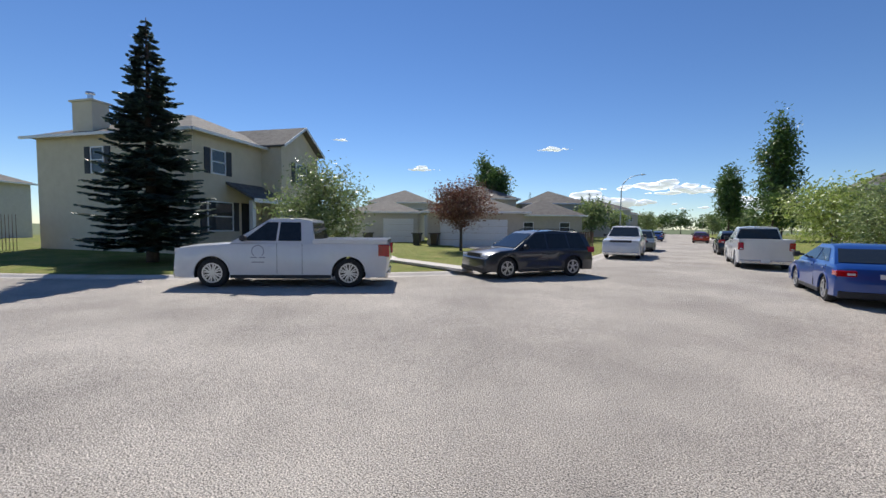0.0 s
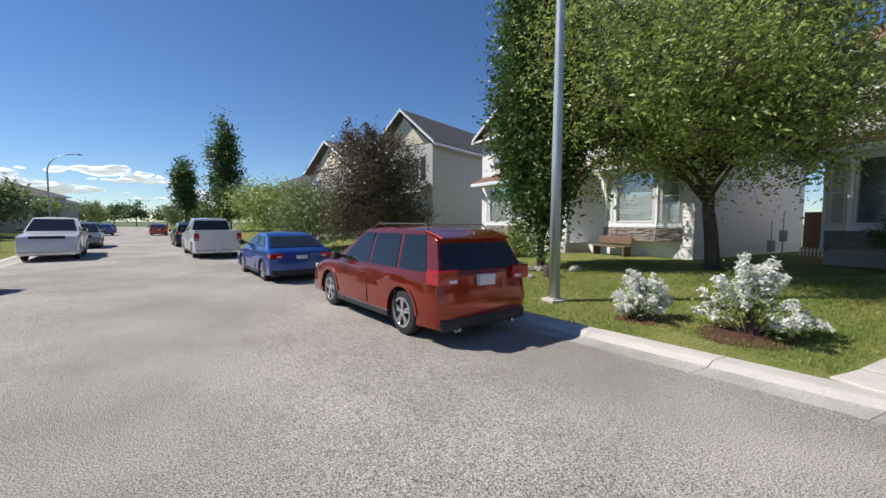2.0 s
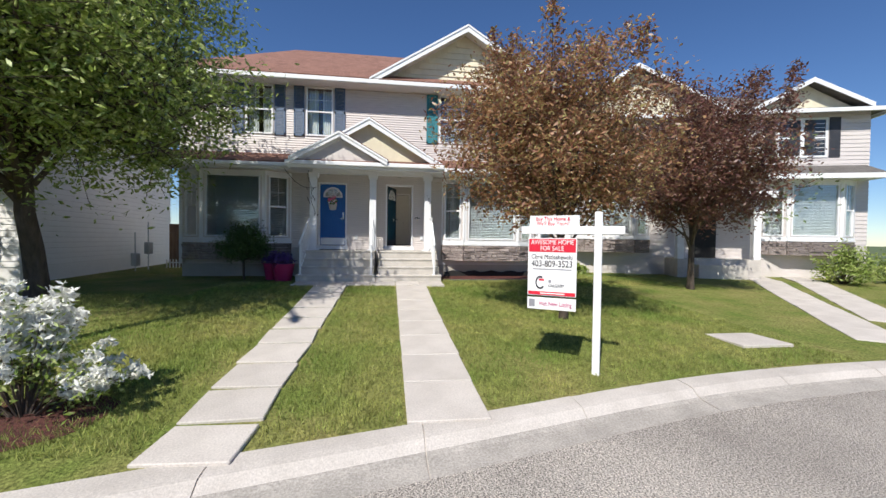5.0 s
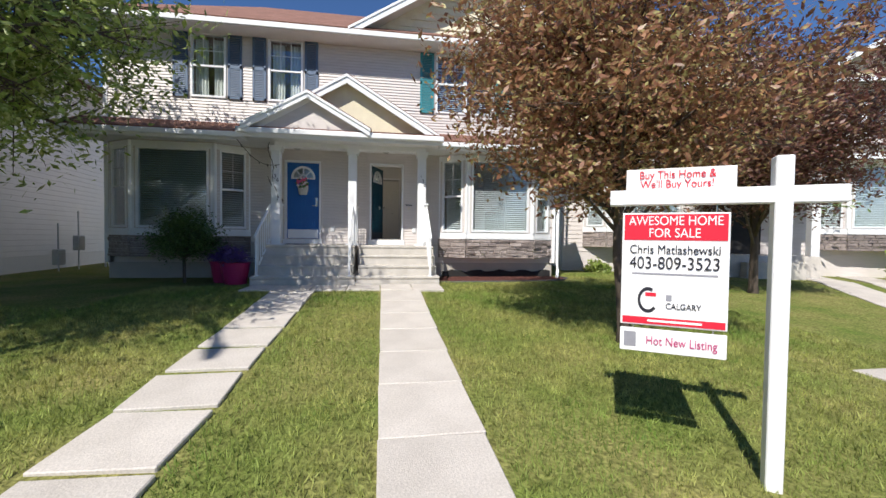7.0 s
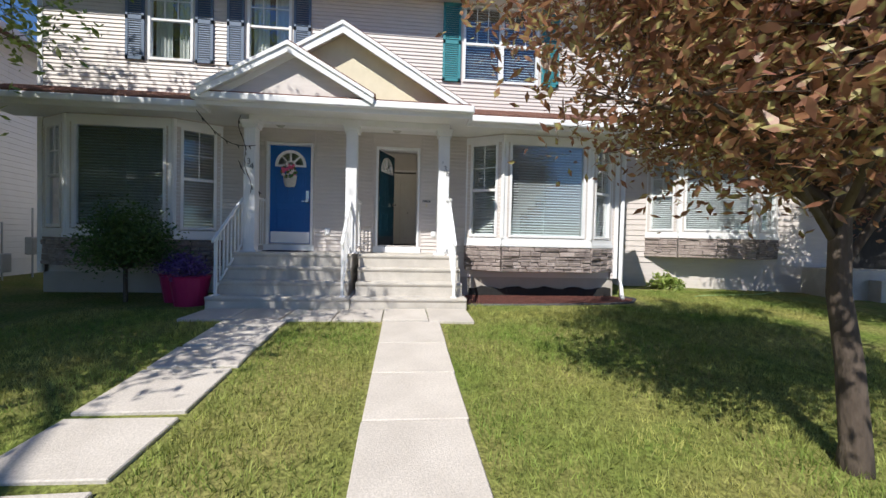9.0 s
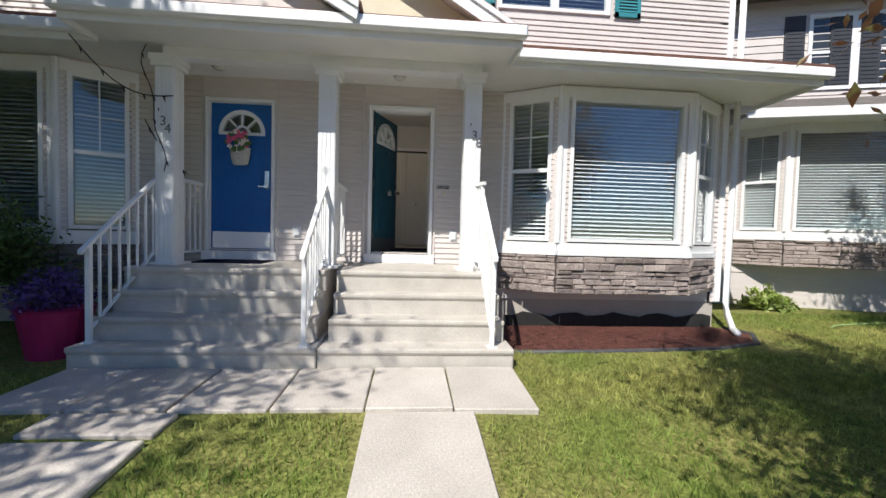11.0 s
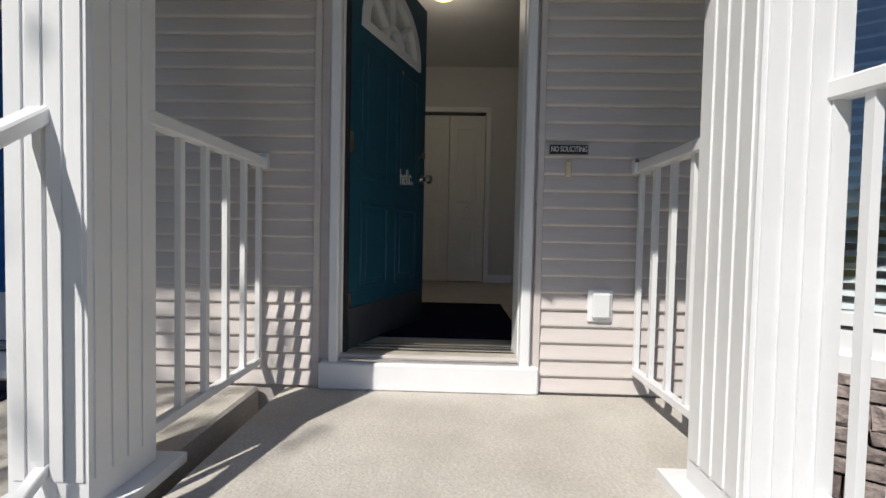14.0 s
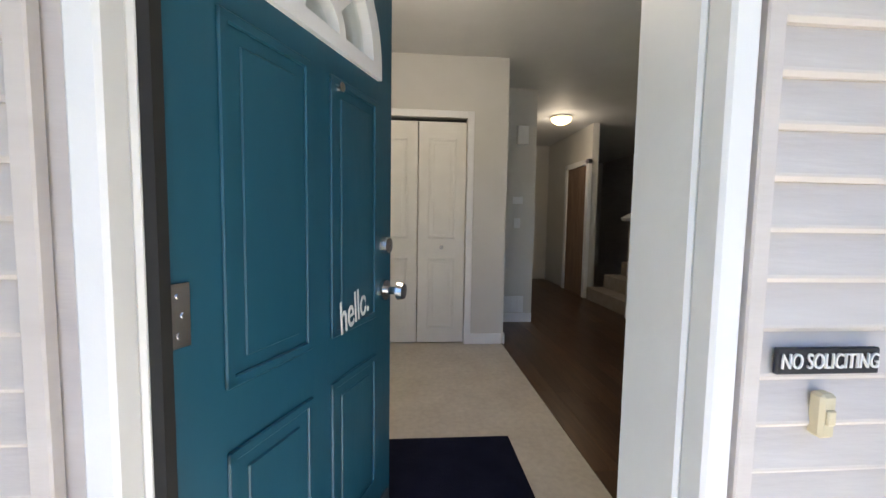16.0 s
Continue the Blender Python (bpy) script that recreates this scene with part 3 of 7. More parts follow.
for y0, y1, z0, z1, m in ((-0.44, -0.06, 4.78, 6.42, TEALSHUT), (-2.60, -2.22, 4.78, 6.42, TEALSHUT), (2.66, 3.0, 4.83, 6.46, BLUESHUT), (3.97, 4.3, 4.83, 6.46, BLUESHUT), (4.56, 4.9, 4.83, 6.46, BLUESHUT), (5.85, 6.2, 4.83, 6.46, BLUESHUT)):
    shutter(y0, y1, z0, z1, WX - 0.01, m, house)

# door frames
for y0, y1 in ((0.42, 1.24), (2.63, 3.46)):
    hp("door_frame", [(WX - 0.035, WX + 0.02, y0 - 0.05, y0 - 0.005, 1.11, 3.335), (WX - 0.035, WX + 0.02, y1 + 0.005, y1 + 0.05, 1.11, 3.335), (WX - 0.035, WX + 0.02, y0 - 0.005, y1 + 0.005, 3.285, 3.335),
                      (WX + 0.02, WX + 0.2, y0 - 0.03, y0, 1.24, 3.31), (WX + 0.02, WX + 0.2, y1, y1 + 0.03, 1.24, 3.31), (WX + 0.02, WX + 0.2, y0, y1, 3.28, 3.31)], TRIM, 0.006, label="white door casing")
    hp("door_sill", [(WX - 0.05, WX + 0.05, y0 - 0.09, y1 + 0.09, 1.11, 1.235)], TRIM, 0.008)
    hp("threshold", [(WX - 0.03 + 0.035 * k, WX + 0.0 + 0.035 * k, y0, y1, 1.236, 1.25 + 0.004 * k) for k in range(6)], CHROME, 0.003, label="ribbed aluminium threshold")
# house of steps: two precast concrete stoops
EDGES = [(14.50, 0.42), (14.75, 0.65), (15.02, 0.88), (15.19, LAND)]


def stoop(y0, y1, name_group):
    st = empty("concrete_steps", (14.5, (y0 + y1) / 2, 0.15), "four weathered pale concrete steps up to the porch landing", "steps", name_group)
    zz = 0.05
    for i, (x, z) in enumerate(EDGES):
        bm = bmesh.new()
        ins = 0.0 if i == 0 else 0.05
        prism(bm, [(x - 0.012, z), (x - 0.012, z - 0.05), (x + 0.012, z - 0.065), (x + 0.012, zz), (WX - 0.02, zz), (WX - 0.02, z)], "y", y0 + ins, y1 - ins)
        under(st, part("step", bm, STEPS, bevel=0.012))
        zz = z - 0.012
    return st


stoop(-0.39, 1.545, "front steps")
stoop(1.56, 3.82, "front steps")

# ---- doors ----


def words(text, size, m, name="lettering", thick=0.0015, align="CENTER"):
    cu = bpy.data.curves.new(name, "FONT")
    cu.body, cu.size, cu.extrude, cu.align_x, cu.align_y = text, size, thick, align, "CENTER"
    tmp = bpy.data.objects.new(name, cu)
    scene.collection.objects.link(tmp)
    me = bpy.data.meshes.new_from_object(tmp.evaluated_get(bpy.context.evaluated_depsgraph_get()))
    bpy.data.objects.remove(tmp)
    me.materials.clear()
    me.materials.append(m)
    return new(name, me)


WHITE = mat("white_paint", (0.80, 0.80, 0.80), (0.84, 0.84, 0.84), rough=0.5)
RED = mat("sign_red", (0.62, 0.012, 0.035), (0.66, 0.015, 0.04), rough=0.45)
INK = mat("black_ink", (0.015, 0.015, 0.02), (0.02, 0.02, 0.03), rough=0.5)
TEXTFACE = pose(0, 0, 0, 90, 0, -90)        # letters that face the street, reading towards -y


def set_on(parent, ob, m):
    ob.parent = parent
    ob.matrix_parent_inverse = Matrix()
    ob.matrix_basis = m
    return ob


def entry_door(label, paint):
    """A six-panel steel door with a half-round light, in its own axes: hinge at the origin, width along +x, outside towards -y."""
    W, H, T2 = 0.82, 2.015, 0.045
    d = empty("front_door", (0, 0, 0), label, "door", "front doors")
    cx, cz, R = W / 2, 1.62, 0.29
    bm = bmesh.new()
    arc = [(cx + R * math.cos(a), cz + R * math.sin(a)) for a in [math.pi * k / 16 for k in range(17)]]
    # the leaf, in one piece below and two beside and above the light
    prism(bm, [(0, 0), (W, 0), (W, cz), (0, cz)], "y", 0, T2)
    prism(bm, [(W, cz), (W, H), (cx, H)] + arc[8::-1], "y", 0, T2)
    prism(bm, [(cx, H), (0, H), (0, cz)] + arc[16:7:-1], "y", 0, T2)
    set_on(d, part("leaf", bm, paint), Matrix())
    for x0, x1, z0, z1 in ((0.11, 0.37, 0.28, 0.72), (0.45, 0.71, 0.28, 0.72), (0.11, 0.37, 0.84, 1.52), (0.45, 0.71, 0.84, 1.52)):
        bm = bmesh.new()
        for b in ((x0, x1, z0, z0 + 0.022), (x0, x1, z1 - 0.022, z1), (x0, x0 + 0.022, z0, z1), (x1 - 0.022, x1, z0, z1)):
            box(bm, b[0], b[1], -0.007, 0.001, b[2], b[3])
        box(bm, x0 + 0.05, x1 - 0.05, -0.005, 0.001, z0 + 0.05, z1 - 0.05)
        set_on(d, part("panel_moulding", bm, paint, bevel=0.003), Matrix())
    bm = bmesh.new()
    for r0, r1 in ((R - 0.035, R + 0.02), (0.07, 0.10)):
        n = 20
        for k in range(n):
            a, b = math.pi * k / n, math.pi * (k + 1) / n
            prism(bm, [(cx + r * math.cos(t), cz + r * math.sin(t)) for r, t in ((r0, a), (r1, a), (r1, b), (r0, b))], "y", -0.014, T2 + 0.014)
    box(bm, cx - R - 0.02, cx + R + 0.02, -0.014, T2 + 0.014, cz - 0.035, cz + 0.005)
    for a in (45, 90, 135):
        c, s2 = math.cos(radians(a)), math.sin(radians(a))
        prism(bm, [(cx + r * c + w * s2, cz + r * s2 - w * c) for r, w in ((0.085, -0.012), (R - 0.02, -0.012), (R - 0.02, 0.012), (0.085, 0.012))], "y", -0.010, T2 + 0.010)
    set_on(d, part("fan_light_frame", bm, TRIM, label="white sunburst muntins"), Matrix())
    bm = bmesh.new()
    prism(bm, arc, "y", 0.018, 0.026)
    set_on(d, part("fan_light_pane", bm, GLASS), Matrix())
    return d


def lever(d, x, z, keypad=False):
    bm = bmesh.new()
    tube(bm, [(x, 0.0, z), (x, -0.012, z)], 0.034, 16)
    tube(bm, [(x, -0.01, z), (x, -0.05, z), (x, -0.055, z), (x, -0.075, z)], [0.012, 0.014, 0.03, 0.026], 14)
    tube(bm, [(x, 0.0, z + 0.15), (x, -0.022, z + 0.15)], [0.03, 0.026], 14)
    if keypad:
        box(bm, x - 0.03, x + 0.03, -0.02, 0, z - 0.02, z + 0.22)
        box(bm, x - 0.11, x, -0.055, -0.04, z - 0.01, z + 0.01)
    set_on(d, part("handle", bm, CHROME, smooth=False, label="satin metal handle and deadbolt"), Matrix())


KICK = mat("kick_plate", (0.10, 0.11, 0.13), (0.15, 0.16, 0.18), rough=0.35, metal=0.6, scale=3)
teal = entry_door("teal panelled steel front door standing open inwards", TEAL)
teal.matrix_world = pose(WX + 0.06, 1.235, 1.262, 0, 0, -90 + 68)
bm = bmesh.new()
box(bm, 0.02, 0.80, -0.006, 0.001, 0.01, 0.20)
set_on(teal, part("kick_plate", bm, KICK, label="dark metal kick plate"), Matrix())
lever(teal, 0.765, 0.92)
bm = bmesh.new()
tube(bm, [(0.50, 0, 1.50), (0.50, -0.01, 1.50)], 0.013, 12)
set_on(teal, part("peephole", bm, CHROME), Matrix())
o = words("hello.", 0.12, WHITE, thick=0.001)
set_on(teal, tagged(o, "white script greeting decal"), pose(0.56, -0.013, 0.90, 90, 0, 0) @ Matrix.Shear("XY", 4, (0.25, 0)) @ Matrix.Diagonal((0.8, 1.1, 1, 1)))
for z in (0.22, 1.0, 1.75):
    bm = bmesh.new()
    tube(bm, [(-0.012, -0.008, z - 0.05), (-0.012, -0.008, z + 0.05)], 0.009, 8)
    box(bm, -0.010, 0.0, -0.004, 0.04, z - 0.055, z + 0.055)
    box(bm, 0.0, 0.042, -0.004, 0.001, z - 0.052, z + 0.052)
    for dz in (-0.032, 0.0, 0.032):
        tube(bm, [(0.022 + 0.008 * (dz == 0), -0.006, z + dz), (0.022 + 0.008 * (dz == 0), -0.003, z + dz)], 0.005, 6)
    set_on(teal, part("hinge", bm, CHROME), Matrix())
blue = entry_door("bright blue steel front door, closed, with white kick plate", BLUEDOOR)
blue.matrix_world = pose(WX + 0.05, 3.455, 1.262, 0, 0, -90)
lever(blue, 0.755, 0.88, True)
bm = bmesh.new()
box(bm, 0.02, 0.80, -0.008, 0.001, 0.01, 0.24)
set_on(blue, part("kick_plate", bm, TRIM, label="white kick plate"), Matrix())

# flower basket on the blue door
basket = empty("flower_basket", (WX - 0.04, 3.04, 2.50), "woven hanging basket of pink and white flowers on the blue door", "flower basket")
WICKER = mat("wicker", (0.5, 0.48, 0.44), (0.62, 0.6, 0.56), rough=0.8, scale=30, bump=0.6)
bm = bmesh.new()
tube(bm, [(WX - 0.02, 3.04, 2.44), (WX - 0.035, 3.04, 2.5), (WX - 0.04, 3.04, 2.66)], [0.10, 0.12, 0.14], 16)
bmesh.ops.scale(bm, vec=(0.45, 1, 1), verts=bm.verts, space=Matrix.Translation((-WX + 0.02, 0, 0)))
under(basket, part("basket", bm, WICKER))
for m, n in ((mat("pink_petals", (0.75, 0.08, 0.22), (0.85, 0.2, 0.35), rough=0.6), 17), (mat("white_petals", (0.8, 0.72, 0.74), (0.85, 0.8, 0.8), rough=0.6), 12), (mat("basket_leaves", (0.06, 0.14, 0.03), (0.1, 0.2, 0.05), rough=0.5), 20)):
    bm = bmesh.new()
    for k in range(n):
        a, r = random.uniform(0, 6.28), 0.16 * math.sqrt(random.random())
        c = Vector((WX - 0.05 - random.uniform(0, 0.07), 3.04 + r * math.cos(a), 2.74 + 0.85 * r * math.sin(a)))
        for p in range(6):
            b = p * 1.047 + random.random()
            u = Vector((random.uniform(-0.02, 0.01), math.cos(b), math.sin(b))) * 0.038
            w = Vector((0, -math.sin(b), math.cos(b))) * 0.018
            vs = [bm.verts.new(q) for q in (c, c + u * 0.6 + w, c + u + Vector((-0.012, 0, 0)), c + u * 0.6 - w)]
            bm.faces.new(vs)
    under(basket, part("flowers", bm, m, kind="stuff"))

# wall fittings by the open door
sign = empty("no_soliciting_sign", (WX - 0.03, 0.235, 2.24), "small black sign with white capitals on the siding", "sign")
under(sign, boxes("plate", INK, [(WX - 0.030, WX - 0.021, 0.135, 0.305, 2.195, 2.236)], None, 0.002))
o = words("NO SOLICITING", 0.032, WHITE)
o.matrix_world = Matrix.Translation((WX - 0.0325, 0.22, 2.2155)) @ TEXTFACE @ Matrix.Diagonal((0.70, 1.05, 1, 1))
o.parent = sign
o.matrix_parent_inverse = Matrix.Translation(sign.location).inverted()
bell = empty("doorbell", (WX - 0.03, 0.23, 2.14), "ivory doorbell button on the siding", "doorbell")
IVORY = mat("ivory_plastic", (0.62, 0.55, 0.36), (0.68, 0.6, 0.42), rough=0.5)
under(bell, boxes("case", IVORY, [(WX - 0.037, WX - 0.012, 0.206, 0.232, 2.095, 2.165)], None, 0.005))
under(bell, boxes("button", IVORY, [(WX - 0.042, WX - 0.036, 0.212, 0.226, 2.118, 2.142)], None, 0.002))
for y, z in ((0.06, 1.52), (2.27, 1.52)):
    ob = empty("outlet_cover", (WX - 0.03, y, z), "white weatherproof outlet cover on the siding", "outlet", "outlets")
    under(ob, boxes("plate", TRIM, [(WX - 0.03, WX - 0.014, y - 0.055, y + 0.055, z - 0.075, z + 0.075)], None, 0.006))
    under(ob, boxes("lid", BLIND, [(WX - 0.05, WX - 0.03, y - 0.04, y + 0.04, z - 0.055, z + 0.06)], None, 0.008))
# porch ceiling lights
for y in (0.86, 3.08):
    pl = empty("porch_light", (15.85, y, CEIL), "white porch ceiling light, unlit", "lamp", "porch lights")
    bm = bmesh.new()
    tube(bm, [(15.85, y, CEIL), (15.85, y, CEIL - 0.04)], 0.095, 18)
    under(pl, part("base", bm, TRIM))
    bm = bmesh.new()
    tube(bm, [(15.85, y, CEIL - 0.04), (15.85, y, CEIL - 0.09), (15.85, y, CEIL - 0.12)], [0.085, 0.08, 0.05], 18)
    under(pl, part("shade", bm, mat("ribbed_glass", (0.5, 0.5, 0.48), (0.6, 0.6, 0.58), rough=0.25), smooth=True))
# house numbers
NUM = mat("number_grey", (0.12, 0.13, 0.16), (0.2, 0.2, 0.22), rough=0.4)
for digits, y in (("'38", -0.08), ("'34", 3.52)):
    nm = empty("house_number", (15.48, y, 2.7), "grey house number running down the porch post", "house number", "house numbers")
    for k, ch in enumerate(digits):
        o = words(ch, 0.15, NUM, "digit", 0.004)
        o.matrix_world = Matrix.Translation((15.488, y + 0.055 - 0.05 * k, 2.84 - 0.085 * k)) @ TEXTFACE
        o.parent = nm
        o.matrix_parent_inverse = Matrix.Translation(nm.location).inverted()

# ---- white metal railings ----


def rail(pts, name, label, newel=True, step=0.115, over=0.04):
    """A railing from pts[0] to pts[1] (top-rail ends, with the foot of each end): square balusters between two rails."""
    (a, za), (b, zb) = pts
    A, B = Vector(a), Vector(b)
    r = empty(name, a, label, "railing", "porch railings")
    d = B - A
    flat = Vector((d.x, d.y, 0))
    L = flat.length
    u = flat.normalized()
    w = Vector((-u.y, u.x, 0))
    fz = lambda t: za + (zb - za) * t

    def beam(p, q, hw, hh):
        bm = bmesh.new()
        vs = [[bm.verts.new(e2 + w * s * hw + Vector((0, 0, t * hh))) for s, t in ((-1, -1), (1, -1), (1, 1), (-1, 1))] for e2 in (p, q)]
        bm.faces.new(vs[0]), bm.faces.new(vs[1][::-1])
        for k in range(4):
            bm.faces.new((vs[0][k], vs[1][k], vs[1][(k + 1) % 4], vs[0][(k + 1) % 4]))
        return bm
    under(r, part("top_rail", beam(A - d.normalized() * over, B + u * 0.02, 0.026, 0.022), TRIM, bevel=0.005))
    lo = Vector((0, 0, 0.12))
    under(r, part("bottom_rail", beam(Vector((A.x, A.y, za)) + lo, Vector((B.x, B.y, zb)) + lo, 0.016, 0.016), TRIM, bevel=0.003))
    n = max(2, int(L / step))
    for k in range(n + 1):
        p = A.lerp(B, k / n)
        e0 = k == 0 and newel
        foot = fz(k / n) + (0 if e0 else 0.12)
        h = 0.022 if e0 else 0.0105
        bm = bmesh.new()
        box(bm, p.x - h, p.x + h, p.y - h, p.y + h, foot, p.z)
        if e0:
            box(bm, p.x - 0.05, p.x + 0.05, p.y - 0.05, p.y + 0.05, foot, foot + 0.012)
        under(r, part("post" if e0 else "baluster", bm, TRIM))
    return r


SL = "white metal stair railing with square balusters"
rail((((14.57, -0.17, 1.39), 0.42), ((15.38, -0.17, 2.06), 1.12)), "stair_railing", SL, over=0.12)
rail((((14.57, 1.69, 1.37), 0.42), ((15.5, 1.70, 2.10), 1.12)), "stair_railing", SL, over=0.12)
rail((((14.66, 3.72, 1.37), 0.42), ((15.5, 3.64, 2.08), 1.12)), "stair_railing", SL, over=0.12)
# level return of the rail from the post on the landing's edge to the column
ret = rail((((15.36, -0.17, 2.16), LAND), ((15.52, -0.12, 2.16), LAND)), "porch_railing", "short white rail return beside the porch post", over=0.05)
for y in (-0.10, 1.61, 3.56):
    r = rail((((15.72, y, 2.14), LAND), ((WX - 0.04, y, 2.14), LAND)), "porch_railing", "white metal porch railing with square balusters", newel=False)
    under(r, boxes("wall_bracket", TRIM, [(WX - 0.05, WX - 0.018, y - 0.04, y + 0.04, 2.11, 2.175)], None, 0.004))
    bm = bmesh.new()
    for dy in (-0.03, 0.03):
        tube(bm, [(WX - 0.056, y + dy, 2.166), (WX - 0.049, y + dy, 2.166)], 0.009, 8)
    under(r, part("screws", bm, CHROME))

# ---- entrance hall seen through the open door ----
PAINT = mat("greige_wall_paint", (0.60, 0.59, 0.57), (0.64, 0.63, 0.61), rough=0.7, scale=2)
FLOORV = mat("beige_vinyl", (0.44, 0.40, 0.34), (0.52, 0.48, 0.42), rough=0.45, scale=4, fine=(30, 0.08))
HARD = mat("dark_hardwood", (0.035, 0.016, 0.007), (0.08, 0.038, 0.017), rough=0.28, scale=5, stretch=(0.6, 9, 1), vary=0.3)
FZ, CZ = 1.262, 3.86
hall = new("hall_floor")
tagged(hall, "beige sheet vinyl entry floor beside dark hardwood", "floor", kind="structure")
o = boxes("vinyl", FLOORV, [(WX + 0.02, 19.9, 0.0, 1.87, FZ - 0.05, FZ)], None, 0)
o.parent = hall
for i in range(14):
    y1 = -0.004 - 0.127 * i
    x = WX + 0.18 - random.random() * 0.8
    while x < 25.6:
        w = random.uniform(0.7, 1.3)
        o = boxes("floor_plank", HARD, [(max(x, WX + 0.17), min(x + w, 25.7) - 0.002, y1 - 0.125, y1, FZ - 0.04, FZ + 0.001)], None, 0)
        o.parent = hall
        x += w
boxes("hall_ceiling", SOFFIT, [(WX + 0.17, 25.8, -3.88, 1.86, CZ, CZ + 0.015)], None, 0, label="plain white hall ceiling", kind="structure", category="ceiling")
boxes("wall_hall_side", PAINT, [(WX + 0.17, 19.55, 1.80, 1.86, FZ, CZ)], None, 0, label="greige painted hall wall", kind="structure", category="wall")
hw = new("wall_closet")
tagged(hw, "greige painted wall around the closet and thermostat", "wall", kind="structure")
for q in ((19.5, 19.6, 1.24, 1.80, FZ, CZ), (19.5, 19.6, 0.36, 1.24, 3.32, CZ), (19.5, 19.6, -0.01, 0.36, FZ, CZ), (19.6, 20.3, -0.01, 0.08, FZ, CZ), (20.3, 20.4, -0.52, -0.01, FZ, CZ), (20.4, 23.6, -0.52, -0.42, FZ, CZ)):
    o = boxes("wall_panel", PAINT, [q], None, 0)
    o.parent = hw
boxes("wall_hall_end", PAINT, [(23.6, 23.7, -0.45, 0.3, FZ, CZ), (23.6, 23.7, -2.2, -1.35, FZ, CZ), (23.6, 23.7, -1.35, -0.45, FZ + 2.05, CZ)], None, 0, label="greige wall at the end of the hall", kind="structure", category="wall")
boxes("wall_stair", PAINT, [(21.7, 25.7, -1.9, -1.8, FZ, CZ), (20.35, 20.45, -3.0, -1.72, FZ, 2.42)], None, 0, label="greige wall enclosing the stair", kind="structure", category="wall")
boxes("baseboard", TRIM, [(19.485, 19.5, 0.01, 0.30, FZ, FZ + 0.10), (19.485, 20.3, -0.024, -0.01, FZ, FZ + 0.10), (20.285, 20.3, -0.52, -0.03, FZ, FZ + 0.10), (20.335, 20.35, -3.0, -1.7, FZ, FZ + 0.09)], None, 0.003, label="white baseboards", kind="structure", category="trim")
boxes("closet_trim", TRIM, [(19.48, 19.5, 0.30, 0.36, FZ, 3.38), (19.48, 19.5, 1.24, 1.30, FZ, 3.38), (19.48, 19.5, 0.36, 1.24, 3.32, 3.38)], None, 0.003, label="white closet door casing", kind="structure", category="trim")
OFFW = mat("off_white_door", (0.74, 0.73, 0.69), (0.78, 0.77, 0.73), rough=0.45)
closet = empty("closet_door", (19.53, 0.8, FZ), "off-white panelled bifold closet door, closed", "closet door")
for k in range(2):
    y0 = 0.365 + 0.437 * k
    lst = [(19.53, 19.56, y0, y0 + 0.430, FZ + 0.01, 3.29)]
    for z0, z1 in ((FZ + 0.14, FZ + 0.80), (FZ + 0.98, 3.14)):
        lst += [(19.520, 19.53, y0 + 0.09, y0 + 0.34, z0, z0 + 0.022), (19.520, 19.53, y0 + 0.09, y0 + 0.34, z1 - 0.022, z1), (19.520, 19.53, y0 + 0.09, y0 + 0.11, z0, z1), (19.520, 19.53, y0 + 0.32, y0 + 0.34, z0, z1), (19.525, 19.53, y0 + 0.14, y0 + 0.29, z0 + 0.05, z1 - 0.05)]
    under(closet, boxes("leaf", OFFW, lst, None, 0.002))
for y in (0.58,):
    bm = bmesh.new()
    tube(bm, [(19.53, y, FZ + 0.90), (19.505, y, FZ + 0.90), (19.495, y, FZ + 0.90)], [0.009, 0.019, 0.013], 12)
    under(closet, part("knob", bm, CHROME))
for nm, lab, q in (("thermostat", "white wall thermostat", (20.275, 20.299, -0.38, -0.27, 2.60, 2.68)), ("light_switch", "white light switch plate", (20.288, 20.299, -0.36, -0.29, 2.33, 2.44)), ("door_chime", "white door chime box on the wall", (20.25, 20.299, -0.42, -0.30, 3.25, 3.45)), ("floor_vent", "white floor-level return air grille", (20.28, 20.299, -0.42, -0.04, FZ + 0.11, FZ + 0.30))):
    o = boxes(nm, TRIM, [q] + ([(20.272, 20.28, -0.40 + 0.035 * k, -0.385 + 0.035 * k, FZ + 0.13, FZ + 0.28) for k in range(10)] if nm == "floor_vent" else []), None, 0.002)
    tagged(o, lab + " in the hall", nm.replace("_", " "))
half = empty("stair_half_wall_cap", (20.4, -2.0, 2.42), "white sloping cap on the stair half wall", "trim")
bm = bmesh.new()
slab(bm, [(20.3, -1.66, 2.43), (20.3, -3.0, 3.1), (20.5, -3.0, 3.1), (20.5, -1.66, 2.43)], -0.04)
under(half, part("cap", bm, TRIM))
stairs = empty("stairs", (21, -2.2, FZ), "carpeted stair flight rising beside the hall", "stairs")
for k in range(8):
    under(stairs, boxes("step", mat("stair_carpet", (0.25, 0.22, 0.19), (0.32, 0.28, 0.25), rough=1.0, bump=0.5, bscale=120), [(20.5, 21.6, -1.75 - 0.26 * (k + 1), -1.75 - 0.26 * k, FZ, FZ + 0.185 * (k + 1))], None, 0.01))
hd = empty("hall_door", (21.9, -1.2, FZ), "brown wooden hall door standing ajar in white casing", "door")
under(hd, boxes("leaf", WOOD, [(21.8, 22.5, -1.80, -1.765, FZ, FZ + 2.0)], None, 0.003))
